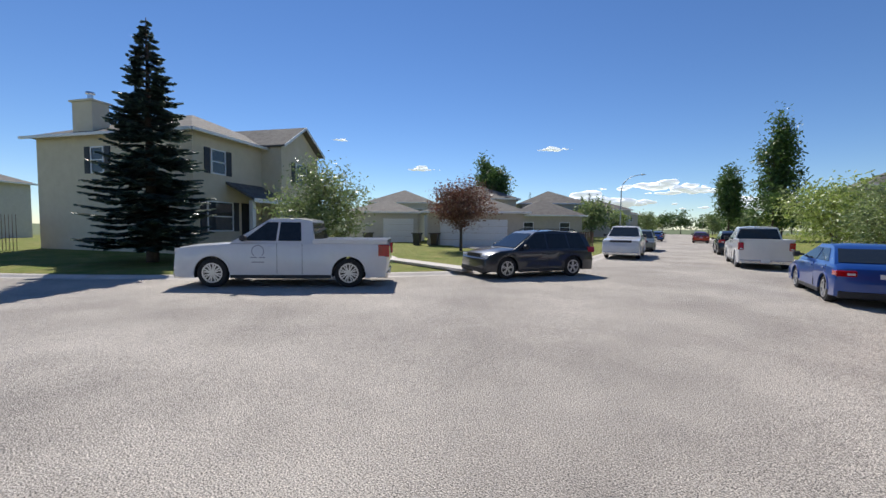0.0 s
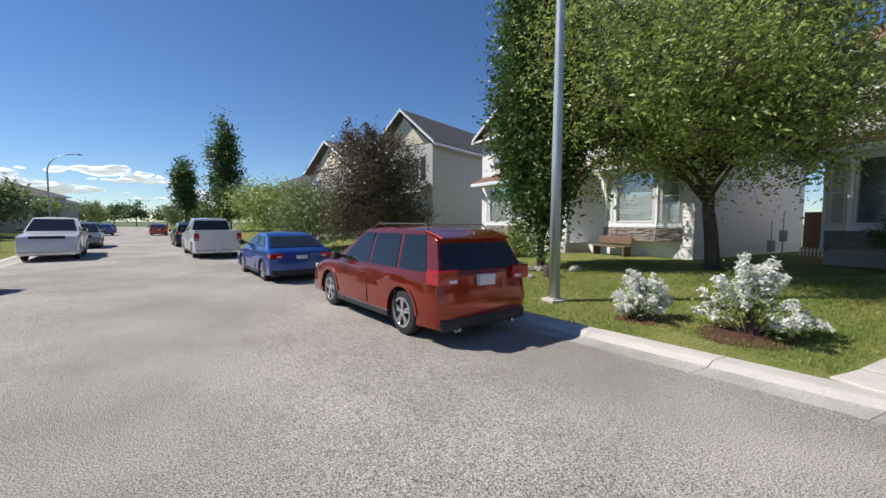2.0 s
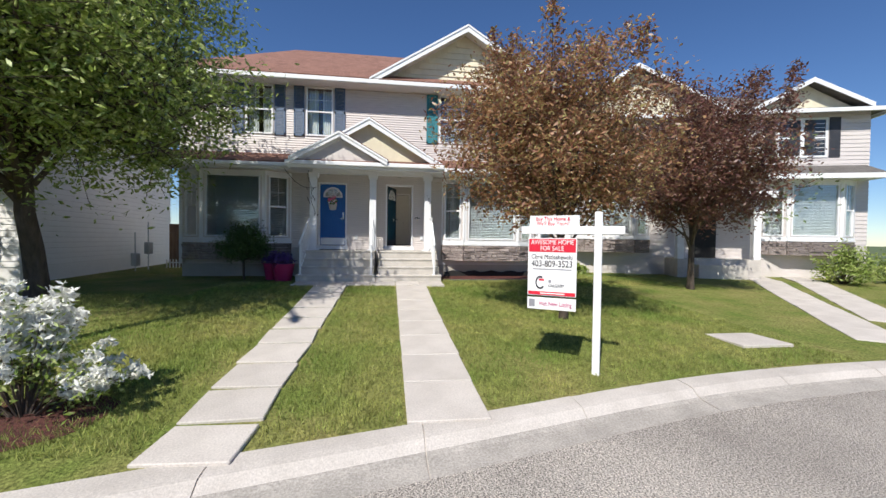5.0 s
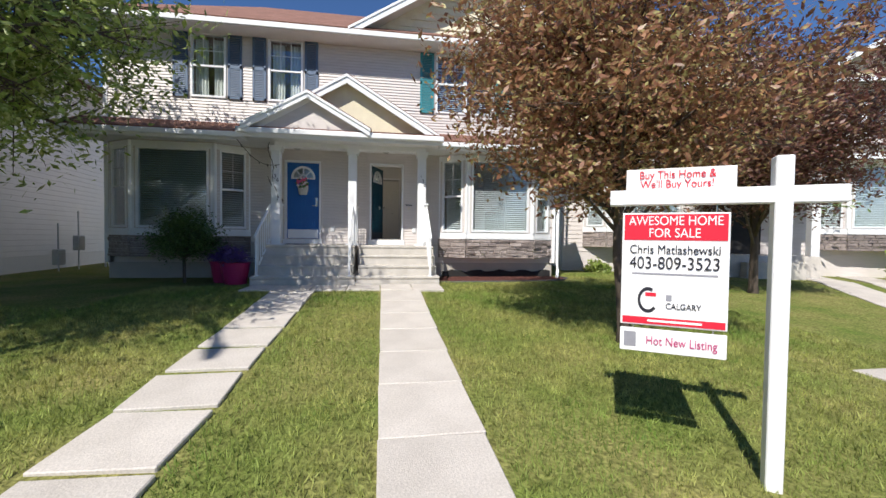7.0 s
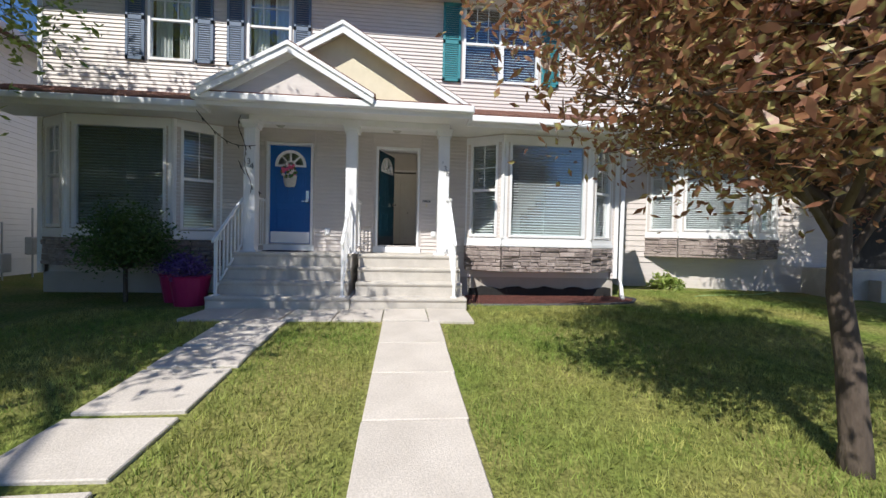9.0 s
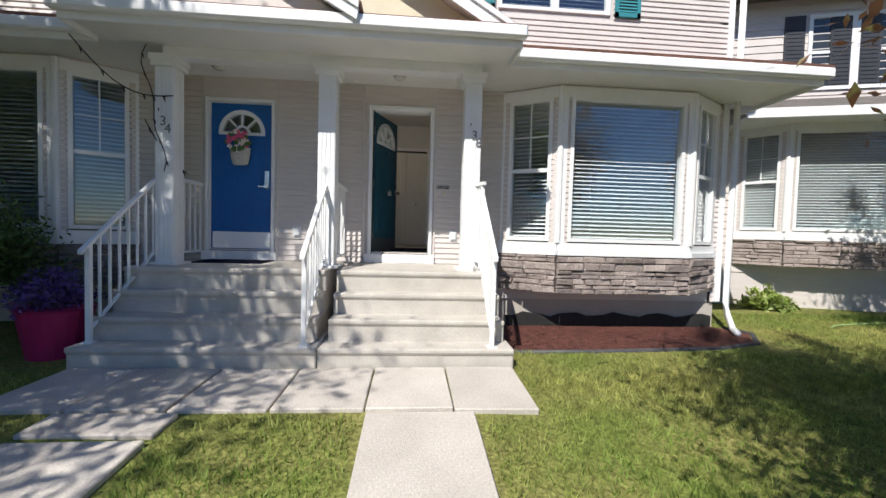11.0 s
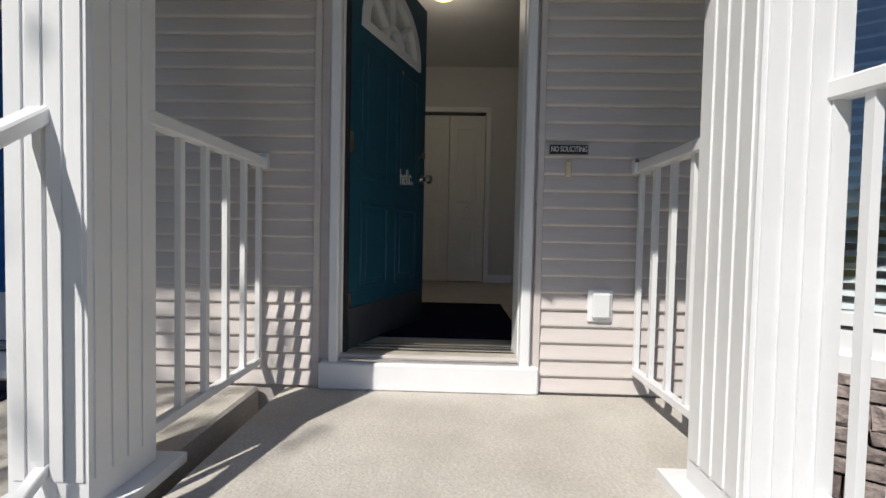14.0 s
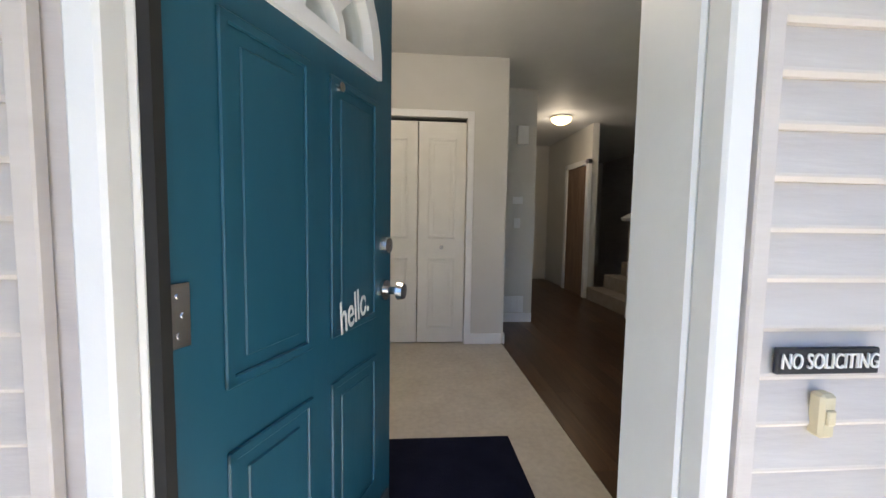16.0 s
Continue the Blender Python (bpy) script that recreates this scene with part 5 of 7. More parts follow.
def spruce(at, h, r, seed, label, dense, group=""):
    """A spruce: straight trunk and whorls of drooping branches set with needle sprays."""
    rng = random.Random(seed)
    t = empty("spruce_tree", at, label, "tree", group)
    bm, lb = bmesh.new(), bmesh.new()
    tube(bm, [(0, 0, -0.1), (0, 0, h * 0.5), (0, 0, h)], [r * 0.085, r * 0.05, 0.015], 9)
    z = h * 0.085
    while z < h * 0.985:
        f = (z - h * 0.085) / (h * 0.915)
        L = r * (1 - f) ** 0.85 * (0.9 if f > 0.06 else 0.8)
        n = max(5, int(13 * (1 - f) + 4))
        for k in range(n):
            a = rng.uniform(0, 6.283)
            l2 = L * rng.uniform(0.7, 1.12) + 0.08
            d = Vector((math.cos(a), math.sin(a), 0))
            p0, p1, p2 = Vector((0, 0, z)), d * l2 * 0.6 + Vector((0, 0, z - 0.10 * l2)), d * l2 + Vector((0, 0, z - 0.05 * l2))
            tube(bm, [p0, p1, p2], [0.02, 0.012, 0.004], 4, False)
            side = Vector((-d.y, d.x, 0))
            m = int(dense * l2) + 3
            for j in range(m):
                g = 0.15 + 0.85 * j / m
                c = p0.lerp(p1, g / 0.6) if g < 0.6 else p1.lerp(p2, (g - 0.6) / 0.4)
                for s in (-1, 1, rng.choice((-1, 1))):
                    w = 0.30 * (1.15 - g) * l2 ** 0.5 * rng.uniform(0.6, 1.2) + 0.05
                    e = c + side * s * w + d * w * 0.7 + Vector((0, 0, -w * rng.uniform(0.1, 0.5)))
                    t2 = (e - c).cross(Vector((rng.uniform(-0.6, 0.6), rng.uniform(-0.6, 0.6), 1))).normalized() * (0.055 + 0.03 * rng.random())
                    lb.faces.new([lb.verts.new(q) for q in (c - t2 * 0.6, c.lerp(e, 0.6) - t2, e, c.lerp(e, 0.6) + t2)])
        z += h * 0.021 + 0.05 * (1 - f)
    part("trunk", bm, BARK, smooth=True).parent = t
    part("needles", lb, NEEDLE, kind="stuff").parent = t


spruce((-20.4, 3.75, -0.05), 9.9, 2.85, 2, "tall blue-green spruce on the corner lawn", 18)
for i, (x, y, h) in enumerate(((-52, 84, 10), (-49, 86, 9), (-43, 92, 9.5), (-41.5, 93, 10.0))):
    spruce((x, y, 0), h, 1.9, 70 + i, "dark spruce far behind the roofs", 4, "far spruces")


def bush(name, at, r, h, leafm, n, leaf, seed, label, flowers=0, category="bush", clumps=False):
    rng = random.Random(seed)
    b = empty(name, at, label, category)
    bm, fb, st = bmesh.new(), bmesh.new(), bmesh.new()
    for k in range(40):
        a, e, f = rng.uniform(0, 6.283), rng.uniform(0.1, 1.5), rng.uniform(0.75, 1.1)
        tip = Vector((r * math.cos(a) * math.cos(e), r * math.sin(a) * math.cos(e), 0.12 * h + h * 0.88 * math.sin(e))) * f
        tube(st, [(0, 0, -0.05), tip * 0.5 + Vector((0, 0, 0.05)), tip], [0.012, 0.008, 0.003], 4, False)
        for _ in range(n // 40):
            c = tip * rng.uniform(0.45, 1.0) + Vector((rng.gauss(0, 1), rng.gauss(0, 1), rng.gauss(0, 1))) * r * 0.13
            leaf_quad(bm, c, leaf * rng.uniform(0.6, 1.2), rng)
        for _ in range(flowers // 40):
            if clumps:                            # blossom in round heads along the shoots
                g = (0.62, 0.8, 0.95, 1.06)[rng.randrange(4)]
                c = tip * g + Vector((math.sin(k * 7 + g * 40), math.cos(k * 5 + g * 30), 0.4)) * r * 0.16 * (1.2 - g) + Vector((rng.gauss(0, 1), rng.gauss(0, 1), rng.gauss(0, 0.7))) * 0.035
            else:
                c = tip * rng.uniform(0.9, 1.08) + Vector((rng.gauss(0, 1), rng.gauss(0, 1), rng.gauss(0, 1))) * r * 0.12
            for q in range(4 if clumps else 3):
                leaf_quad(fb, c + Vector((rng.gauss(0, 0.012), rng.gauss(0, 0.012), rng.gauss(0, 0.012))), 0.038 if clumps else 0.031, rng)
    part("stems", st, BARK, kind="stuff").parent = b
    part("leaves", bm, leafm, kind="stuff").parent = b
    if flowers:
        part("blossom", fb, PETAL, kind="stuff").parent = b
    else:
        fb.free()


for bx, by, br in ((6.45, 4.3, 0.62), (5.95, 5.75, 0.42)):
    bm = bmesh.new()
    ring = [(bx + br * (1 + 0.25 * noise.noise((math.cos(k * 0.35) * 2, math.sin(k * 0.35) * 2, by))) * math.cos(k * 0.349), by + br * (1 + 0.25 * noise.noise((math.cos(k * 0.35) * 2, math.sin(k * 0.35) * 2, by))) * math.sin(k * 0.349)) for k in range(18)]
    mid = bm.verts.new((bx, by, lawn_z(bx, by) + 0.06))
    vs = [bm.verts.new((x, y, lawn_z(x, y) + 0.004)) for x, y in ring]
    for k in range(18):
        bm.faces.new((mid, vs[k], vs[(k + 1) % 18]))
    tagged(part("mulch_ring", bm, MULCH, smooth=True), "reddish bark mulch round the foot of a bush", "mulch", "mulch rings")
bush("spirea_bush", (5.95, 5.75, lawn_z(5.95, 5.75)), 0.46, 0.72, GREENLEAF, 1300, 0.03, 1, "small bush covered in white blossom on the lawn", 1100, clumps=True)
bush("spirea_bush", (6.45, 4.3, lawn_z(6.45, 4.3)), 0.70, 1.0, GREENLEAF, 2400, 0.036, 2, "white-flowering bush on the front lawn", 2100, clumps=True)
bush("round_shrub", (15.25, 5.45, 0.82), 0.85, 1.05, DARKLEAF, 9000, 0.04, 3, "clipped dark green shrub under the bay window", 0)
bm = bmesh.new()
tube(bm, [(15.25, 5.45, 0.1), (15.25, 5.46, 0.95)], 0.035, 8)
tagged(part("shrub_stem", bm, BARK, smooth=True), "bare stem under the clipped shrub", "shrub")
for i, (x, y, r, h) in enumerate(((13.9, -13.6, 0.9, 1.3), (13.4, -15.4, 0.9, 1.3), (12.9, -17.2, 1.1, 1.6), (12.3, -19.5, 1.6, 3.2), (7.6, 13.6, 0.8, 1.0), (9.5, 14.6, 0.9, 1.5))):
    bush("garden_shrub", (x, y, lawn_z(x, y)), r, h, GREENLEAF, 2400, 0.07, 80 + i, "leafy green shrub in the neighbour's bed")
bush("lily_clump", (18.0, -6.4, 0.2), 0.5, 0.35, GREENLEAF, 700, 0.09, 95, "low green leaf clump at the foundation")

# ---- street lamps ----
STEEL = mat("galvanised_steel", (0.40, 0.44, 0.47), (0.50, 0.54, 0.57), rough=0.45, metal=0.5, scale=2)


def street_lamp(x, y, z, toward, r):
    s = empty("street_lamp", (x, y, z), "tall galvanised steel street lamp with curved arm", "street lamp", "street lamps")
    bm = bmesh.new()
    pts = [(0, 0, 0), (0, 0, 3), (0, 0, 7.2)] + [(toward[0] * 2.4 * (1 - math.cos(a)), toward[1] * 2.4 * (1 - math.cos(a)), 7.2 + 1.9 * math.sin(a)) for a in (0.4, 0.8, 1.2, 1.57)]
    tube(bm, pts, [r, r * 0.9, r * 0.7, r * 0.6, r * 0.5, r * 0.45, r * 0.4], 14)
    part("pole", bm, STEEL, smooth=True).parent = s
    bm = bmesh.new()
    e = Vector((toward[0] * 2.4, toward[1] * 2.4, 9.1))
    tube(bm, [e, e + Vector((toward[0] * 0.2, toward[1] * 0.2, 0.0)), e + Vector((toward[0] * 0.6, toward[1] * 0.6, -0.02))], [0.05, 0.11, 0.05], 10)
    part("lamp_head", bm, STEEL, smooth=True).parent = s
    o = boxes("base", CONCRETE, [(-0.2, 0.2, -0.2, 0.2, -0.15, 0.05), (-0.13, 0.13, -0.13, 0.13, 0.05, 0.08)], None, 0.01)
    o.parent = s


street_lamp(5.62, 7.6, lawn_z(5.62, 7.6), (-0.97, -0.24), 0.115)
street_lamp(-21.5, 58.5, -0.15, (0.97, 0.24), 0.11)

# ---- vehicles ----
TYRE = mat("tyre_rubber", (0.016, 0.016, 0.017), (0.025, 0.025, 0.026), rough=0.85, scale=8)
RIM = mat("alloy_rim", (0.55, 0.56, 0.58), (0.62, 0.63, 0.65), rough=0.3, metal=0.8)
CARGLASS = mat("tinted_car_glass", (0.012, 0.016, 0.02), (0.02, 0.025, 0.03), rough=0.04, spec=0.45)
PLASTIC = mat("dark_bumper_plastic", (0.02, 0.02, 0.022), (0.03, 0.03, 0.032), rough=0.6)
TAIL = mat("red_tail_lamp", (0.30, 0.002, 0.008), (0.40, 0.006, 0.012), rough=0.12, coat=0.6)
HEAD = mat("clear_head_lamp", (0.55, 0.57, 0.6), (0.65, 0.67, 0.7), rough=0.1, coat=0.6)
PLATE = mat("licence_plate", (0.62, 0.62, 0.64), (0.68, 0.68, 0.7), rough=0.4)


def paint_mat(name, c, metal=0.35, rough=0.3):
    return mat(name, c, tuple(k * 0.92 for k in c), rough=rough, metal=metal, coat=0.9, scale=2)


def vehicle(name, label, paint, at, turn, W, wb, R, top, cabin, glass, tail, nose, rack=False, bed=None, k=1.0, seats=True, spokes=5, group=""):
    """A road vehicle, front towards +x. top: the outline (x, z) from rear bumper to front bumper over boot and bonnet; cabin: the four or
    more points (x, z) of the glasshouse from the rear foot over the roof to the front foot; glass: side windows as x-spans at the belt and roof."""
    e = empty(name, (0, 0, 0), label, "car" if bed is None else "pickup truck", group)
    h = W / 2
    xr, xf = -wb / 2, wb / 2
    sill = R * 0.75
    arch = R * 1.17
    under_line = [(top[-1][0] - 0.03, sill)]
    for cx in (xf, xr):
        under_line += [(cx + arch * math.cos(a), R + arch * math.sin(a)) for a in [0.02 - 0.3 + (math.pi + 0.56) * q / 14 for q in range(15)]]
    under_line += [(top[0][0] + 0.03, sill)]
    outline = top + under_line
    bm = bmesh.new()
    rings = []
    for y, dz, fx, low in ((-h, 0.10, 0.965, 0.0), (-h + 0.035, 0.035, 0.985, 0), (-h + 0.16, 0.0, 1.0, 0), (h - 0.16, 0.0, 1.0, 0), (h - 0.035, 0.035, 0.985, 0), (h, 0.10, 0.965, 0.0)):
        ring = []
        for i, (x, z) in enumerate(outline):
            z2 = z - dz * max(0.0, (z - 0.55)) / 0.5 if i < len(top) else z
            ring.append(bm.verts.new((x * fx if i < len(top) or abs(x) > abs(xf) + arch else x, y * (0.985 if z < 0.4 else 1), z2)))
        rings.append(ring)
    n = len(outline)
    for r0, r1 in zip(rings, rings[1:]):
        for i in range(n):
            fc = bm.faces.new((r0[i], r0[(i + 1) % n], r1[(i + 1) % n], r1[i]))
            fc.material_index = 1 if len(top) <= i < n - 1 else 0
    bm.faces.new(rings[0][::-1])
    bm.faces.new(rings[-1])
    bm.normal_update()
    bmesh.ops.triangulate(bm, faces=[f for f in bm.faces if len(f.verts) > 4])
    o = part("body", bm, paint, smooth=True)
    o.data.set_sharp_from_angle(angle=radians(38))
    o.data.materials.append(PLASTIC)
    o.parent = e
    # glasshouse
    zb, zt = cabin[0][1], max(z for _, z in cabin)

    def half_at(z, out=0.0):
        t = (z - zb) / (zt - zb)
        return h - 0.045 - 0.20 * t - 0.03 * t * t + out
    bm = bmesh.new()
    L = [bm.verts.new((x, half_at(z), z)) for x, z in cabin]
    Rr = [bm.verts.new((x, -half_at(z), z)) for x, z in cabin]
    Lm = [bm.verts.new((x, half_at(z) * 0.5, z + (0.03 if z > zb + 0.3 else 0))) for x, z in cabin]
    Rm = [bm.verts.new((x, -half_at(z) * 0.5, z + (0.03 if z > zb + 0.3 else 0))) for x, z in cabin]
    m = len(cabin)
    for i in range(m - 1):
        for p, q in ((L, Lm), (Lm, Rm), (Rm, Rr)):
            bm.faces.new((p[i], p[i + 1], q[i + 1], q[i]))
    bm.faces.new(L)
    bm.faces.new(Rr[::-1])
    o = part("cabin", bm, paint, smooth=True)
    o.data.set_sharp_from_angle(angle=radians(38))
    o.parent = e
    z0, z1 = zb + 0.05, zt - 0.10
    for s in (-1, 1):
        for b0, b1, t0, t1 in glass:
            bm = bmesh.new()
            slab(bm, [(x, s * half_at(z, 0.008), z) for x, z in ((b0, z0), (b1, z0), (t1, z1), (t0, z1))], -0.01 * s)
            part("side_window", bm, CARGLASS).parent = e
    for (xa, za), (xb, zb2), nm in ((cabin[0], cabin[1], "rear_window"), (cabin[-1], cabin[-2], "windscreen")):
        d = -0.012 if nm == "rear_window" else 0.012
        bm = bmesh.new()
        lo, hi = 0.12, 0.88
        pa, pb = (xa + (xb - xa) * lo + d, za + (zb2 - za) * lo), (xa + (xb - xa) * hi + d, za + (zb2 - za) * hi)
        slab(bm, [(pa[0], half_at(pa[1]) - 0.07, pa[1] + 0.012), (pa[0], -half_at(pa[1]) + 0.07, pa[1] + 0.012), (pb[0], -half_at(pb[1]) + 0.06, pb[1] + 0.022), (pb[0], half_at(pb[1]) - 0.06, pb[1] + 0.022)], 0.006)
        part(nm, bm, CARGLASS).parent = e
    # wheels
    for cx in (xf, xr):
        for s in (-1, 1):
            w = empty("wheel", (cx, s * (h - 0.13), R), "", "")
            w.parent = e
            bm = bmesh.new()
            tube(bm, [(0, -0.11, 0), (0, -0.10, 0), (0, -0.075, 0), (0, 0.075, 0), (0, 0.10, 0), (0, 0.11, 0)], [R * 0.68, R * 0.92, R, R, R * 0.92, R * 0.68], 28, False)
            part("tyre", bm, TYRE, smooth=False).parent = w
            bm = bmesh.new()
            rr0 = R * 0.67
            for q in range(24):
                a, b = 2 * math.pi * q / 24, 2 * math.pi * (q + 1) / 24
                prism(bm, [(r * math.cos(t), r * math.sin(t)) for r, t in ((rr0 * 0.88, a), (rr0, a), (rr0, b), (rr0 * 0.88, b))], "y", s * 0.06, s * 0.116)
            for q in range(spokes):
                a = 2 * math.pi * q / spokes + 0.3
                c, sn = math.cos(a), math.sin(a)
                for off in (-0.16, 0.16):
                    prism(bm, [(r * math.cos(a + off * (0.4 if r < rr0 * 0.5 else 1)) + v * -sn, r * math.sin(a + off * (0.4 if r < rr0 * 0.5 else 1)) + v * c) for r, v in ((rr0 * 0.12, -0.016), (rr0 * 0.92, -0.018), (rr0 * 0.92, 0.018), (rr0 * 0.12, 0.016))], "y", s * 0.085, s * 0.108)
            tube(bm, [(0, s * 0.07, 0), (0, s * 0.112, 0)], rr0 * 0.24, 14)
            part("rim", bm, RIM).parent = w
            bm = bmesh.new()
            tube(bm, [(0, -0.04 * s, 0), (0, 0.062 * s, 0)], rr0 * 0.97, 20)
            part("brake", bm, PLASTIC).parent = w
    # trim: lamps, plates, bumpers, mirrors, handles, sills
    for s in (-1, 1):
        bm = bmesh.new()
        tx, tz0, tz1, ty = tail
        box(bm, tx - 0.04, tx + 0.28, s * (h - 0.36) if bed is None else s * (h - 0.2), s * (h + 0.006), tz0, tz1)
        part("tail_lamp", bm, TAIL, bevel=0.02).parent = e
        bm = bmesh.new()
        box(bm, tx - 0.045, tx + 0.1, s * (h - 0.33) if bed is None else s * (h - 0.17), s * (h - 0.18) if bed is None else s * (h - 0.05), tz0 + 0.03, tz0 + 0.085)
        part("reversing_lamp", bm, HEAD, bevel=0.008).parent = e
        bm = bmesh.new()
        nx, nz0, nz1 = nose
        box(bm, nx - 0.26, nx + 0.012, s * (h - 0.42), s * (h - 0.03), nz0, nz1)
        part("head_lamp", bm, HEAD, bevel=0.02).parent = e
        bm = bmesh.new()
        mx = cabin[-1][0] - 0.42
        tube(bm, [(mx, s * (h - 0.06), zb + 0.10), (mx, s * (h + 0.03), zb + 0.11), (mx, s * (h + 0.05), zb + 0.12), (mx, s * (h + 0.18), zb + 0.12), (mx, s * (h + 0.2), zb + 0.12)], [0.03, 0.035, 0.085, 0.09, 0.05], 10)
        part("mirror", bm, PLASTIC, smooth=False).parent = e
        bm = bmesh.new()
        box(bm, xr + arch * 1.02, xf - arch * 1.02, s * h * 0.93, s * (h + 0.004), sill - 0.05, sill + 0.05)
        part("sill", bm, PLASTIC, bevel=0.01).parent = e
        for b0, b1, t0, t1 in glass[-2:]:
            bm = bmesh.new()
            box(bm, b0 + 0.06, b0 + 0.24, s * (h - 0.03), s * (h + 0.022), zb - 0.13, zb - 0.095)
            part("door_handle", bm, paint, bevel=0.008).parent = e
            bm = bmesh.new()
            box(bm, b0 - 0.035, b0 - 0.028, s * (h - 0.05), s * (h + 0.0015), sill + 0.08, zb - 0.03)
            part("door_gap", bm, PLASTIC).parent = e
        for cx in (xf, xr):
            bm = bmesh.new()
            for q in range(14):
                a, b = math.pi * q / 14 - 0.05, math.pi * (q + 1) / 14 - 0.05
                prism(bm, [(cx + r * math.cos(t), R + r * math.sin(t)) for r, t in ((arch * 0.98, a), (arch * 1.10, a), (arch * 1.10, b), (arch * 0.98, b))], "y", s * (h - 0.03), s * (h + 0.015))
            part("wheel_arch", bm, paint).parent = e
    for x0, x1, nm in ((top[0][0] - 0.01, top[0][0] + 0.3, "rear_bumper"), (top[-1][0] - 0.3, top[-1][0] + 0.005, "front_bumper")):
        bm = bmesh.new()
        box(bm, x0, x1, -h * 0.93, h * 0.93, sill - 0.04, sill + 0.14)
        part(nm, bm, PLASTIC if bed is None else CHROME, bevel=0.03).parent = e
    bm = bmesh.new()
    box(bm, top[0][0] - 0.022, top[0][0] + 0.12, -0.16, 0.16, (tail[1] + tail[2]) / 2 - 0.15 if bed is None else sill + 0.02, (tail[1] + tail[2]) / 2 + 0.01 if bed is None else sill + 0.15)
    part("licence_plate", bm, PLATE, bevel=0.004).parent = e
    bm = bmesh.new()
    for q in range(4):
        box(bm, nose[0] - 0.05, nose[0] + 0.02, -h + 0.45, h - 0.45, nose[1] - 0.12 + 0.09 * q, nose[1] - 0.07 + 0.09 * q)
    box(bm, nose[0] - 0.06, nose[0] + 0.008, -h + 0.42, h - 0.42, nose[1] - 0.15, nose[2] + 0.02)
    part("grille", bm, PLASTIC).parent = e
    if rack:
        bm = bmesh.new()
        xs, hw = cabin[1][0], half_at(cabin[1][1]) - 0.02
        prism(bm, [(xs - 0.10, cabin[1][1] + 0.02), (xs + 0.02, cabin[1][1] + 0.005), (cabin[2][0] + 0.1, cabin[2][1] + 0.0), (cabin[2][0] + 0.1, cabin[2][1] + 0.035), (xs + 0.05, cabin[1][1] + 0.09), (xs - 0.09, cabin[1][1] + 0.05)], "y", -hw, hw)
        part("spoiler", bm, paint, bevel=0.012).parent = e
        bm = bmesh.new()
        for yy in (-0.55, 0.55):
            tube(bm, [(top[0][0] - 0.02, yy, sill - 0.05), (top[0][0] + 0.25, yy, sill - 0.05)], 0.035, 12)
        part("exhaust", bm, CHROME).parent = e
        bm = bmesh.new()
        box(bm, top[0][0] - 0.005, top[0][0] + 0.2, -h * 0.66, h * 0.66, tail[1] - 0.30, tail[1] - 0.275)
        part("tailgate_gap", bm, PLASTIC).parent = e
        for s in (-1, 1):
            bm = bmesh.new()
            xs = [x for x, z in cabin if z > zt - 0.15]
            tube(bm, [(min(xs) + 0.1, s * (half_at(zt) - 0.05), zt - 0.01), (min(xs) + 0.2, s * (half_at(zt) - 0.05), zt + 0.06), (max(xs) - 0.3, s * (half_at(zt) - 0.05), zt + 0.06), (max(xs) - 0.15, s * (half_at(zt) - 0.05), zt - 0.01)], 0.016, 8)
            part("roof_rail", bm, PLASTIC).parent = e
    if bed:
        x0, x1, z = bed
        bm = bmesh.new()
        for q in ((x0, x1, -h + 0.01, -h + 0.12, z - 0.1, z + 0.04), (x0, x1, h - 0.12, h - 0.01, z - 0.1, z + 0.04), (x0, x0 + 0.08, -h + 0.05, h - 0.05, z - 0.1, z + 0.04)):
            box(bm, *q)
        part("bed_rail", bm, paint, bevel=0.02).parent = e
    e.matrix_world = pose(at[0], at[1], at[2], 0, 0, turn) @ Matrix.Scale(k, 4)
    return e


WHITECAR = paint_mat("white_car_paint", (0.68, 0.68, 0.69), 0.0)
REDCAR = paint_mat("copper_red_paint", (0.30, 0.030, 0.008), 0.65, 0.24)
BLUECAR = paint_mat("bright_blue_paint", (0.006, 0.06, 0.30), 0.4)
NAVYCAR = paint_mat("dark_slate_paint", (0.022, 0.028, 0.042), 0.4)
BLACKCAR = paint_mat("black_paint", (0.012, 0.012, 0.014), 0.1)
GREYCAR = paint_mat("green_grey_paint", (0.16, 0.18, 0.16), 0.4)

SUVTOP = [(-2.42, 0.45), (-2.44, 0.62), (-2.38, 0.80), (-2.36, 1.02), (-0.5, 1.06), (1.05, 1.05), (1.75, 0.99), (2.2, 0.86), (2.38, 0.70), (2.40, 0.45)]
SUVCAB = [(-2.37, 1.0), (-2.12, 1.50), (-1.85, 1.63), (-0.6, 1.69), (0.15, 1.64), (1.2, 1.0)]
SUVGL = [(-2.05, -1.30, -1.82, -1.22), (-1.22, -0.32, -1.12, -0.30), (-0.24, 0.88, -0.22, 0.18)]
CARTOP = [(-2.25, 0.40), (-2.28, 0.62), (-2.25, 0.90), (-2.1, 1.0), (-1.6, 1.0), (0.9, 0.95), (1.5, 0.88), (2.05, 0.74), (2.25, 0.58), (2.27, 0.40)]
CARCAB = [(-1.95, 0.97), (-1.15, 1.36), (-0.7, 1.43), (0.0, 1.42), (1.15, 0.93)]
CARGL = [(-1.45, -0.55, -0.95, -0.48), (-0.46, 0.82, -0.40, 0.18)]
TRKTOP = [(-2.95, 0.55), (-2.97, 0.75), (-2.95, 1.28), (-2.5, 1.31), (-0.85, 1.31), (1.3, 1.27), (2.3, 1.20), (2.75, 1.12), (2.88, 0.95), (2.92, 0.55)]
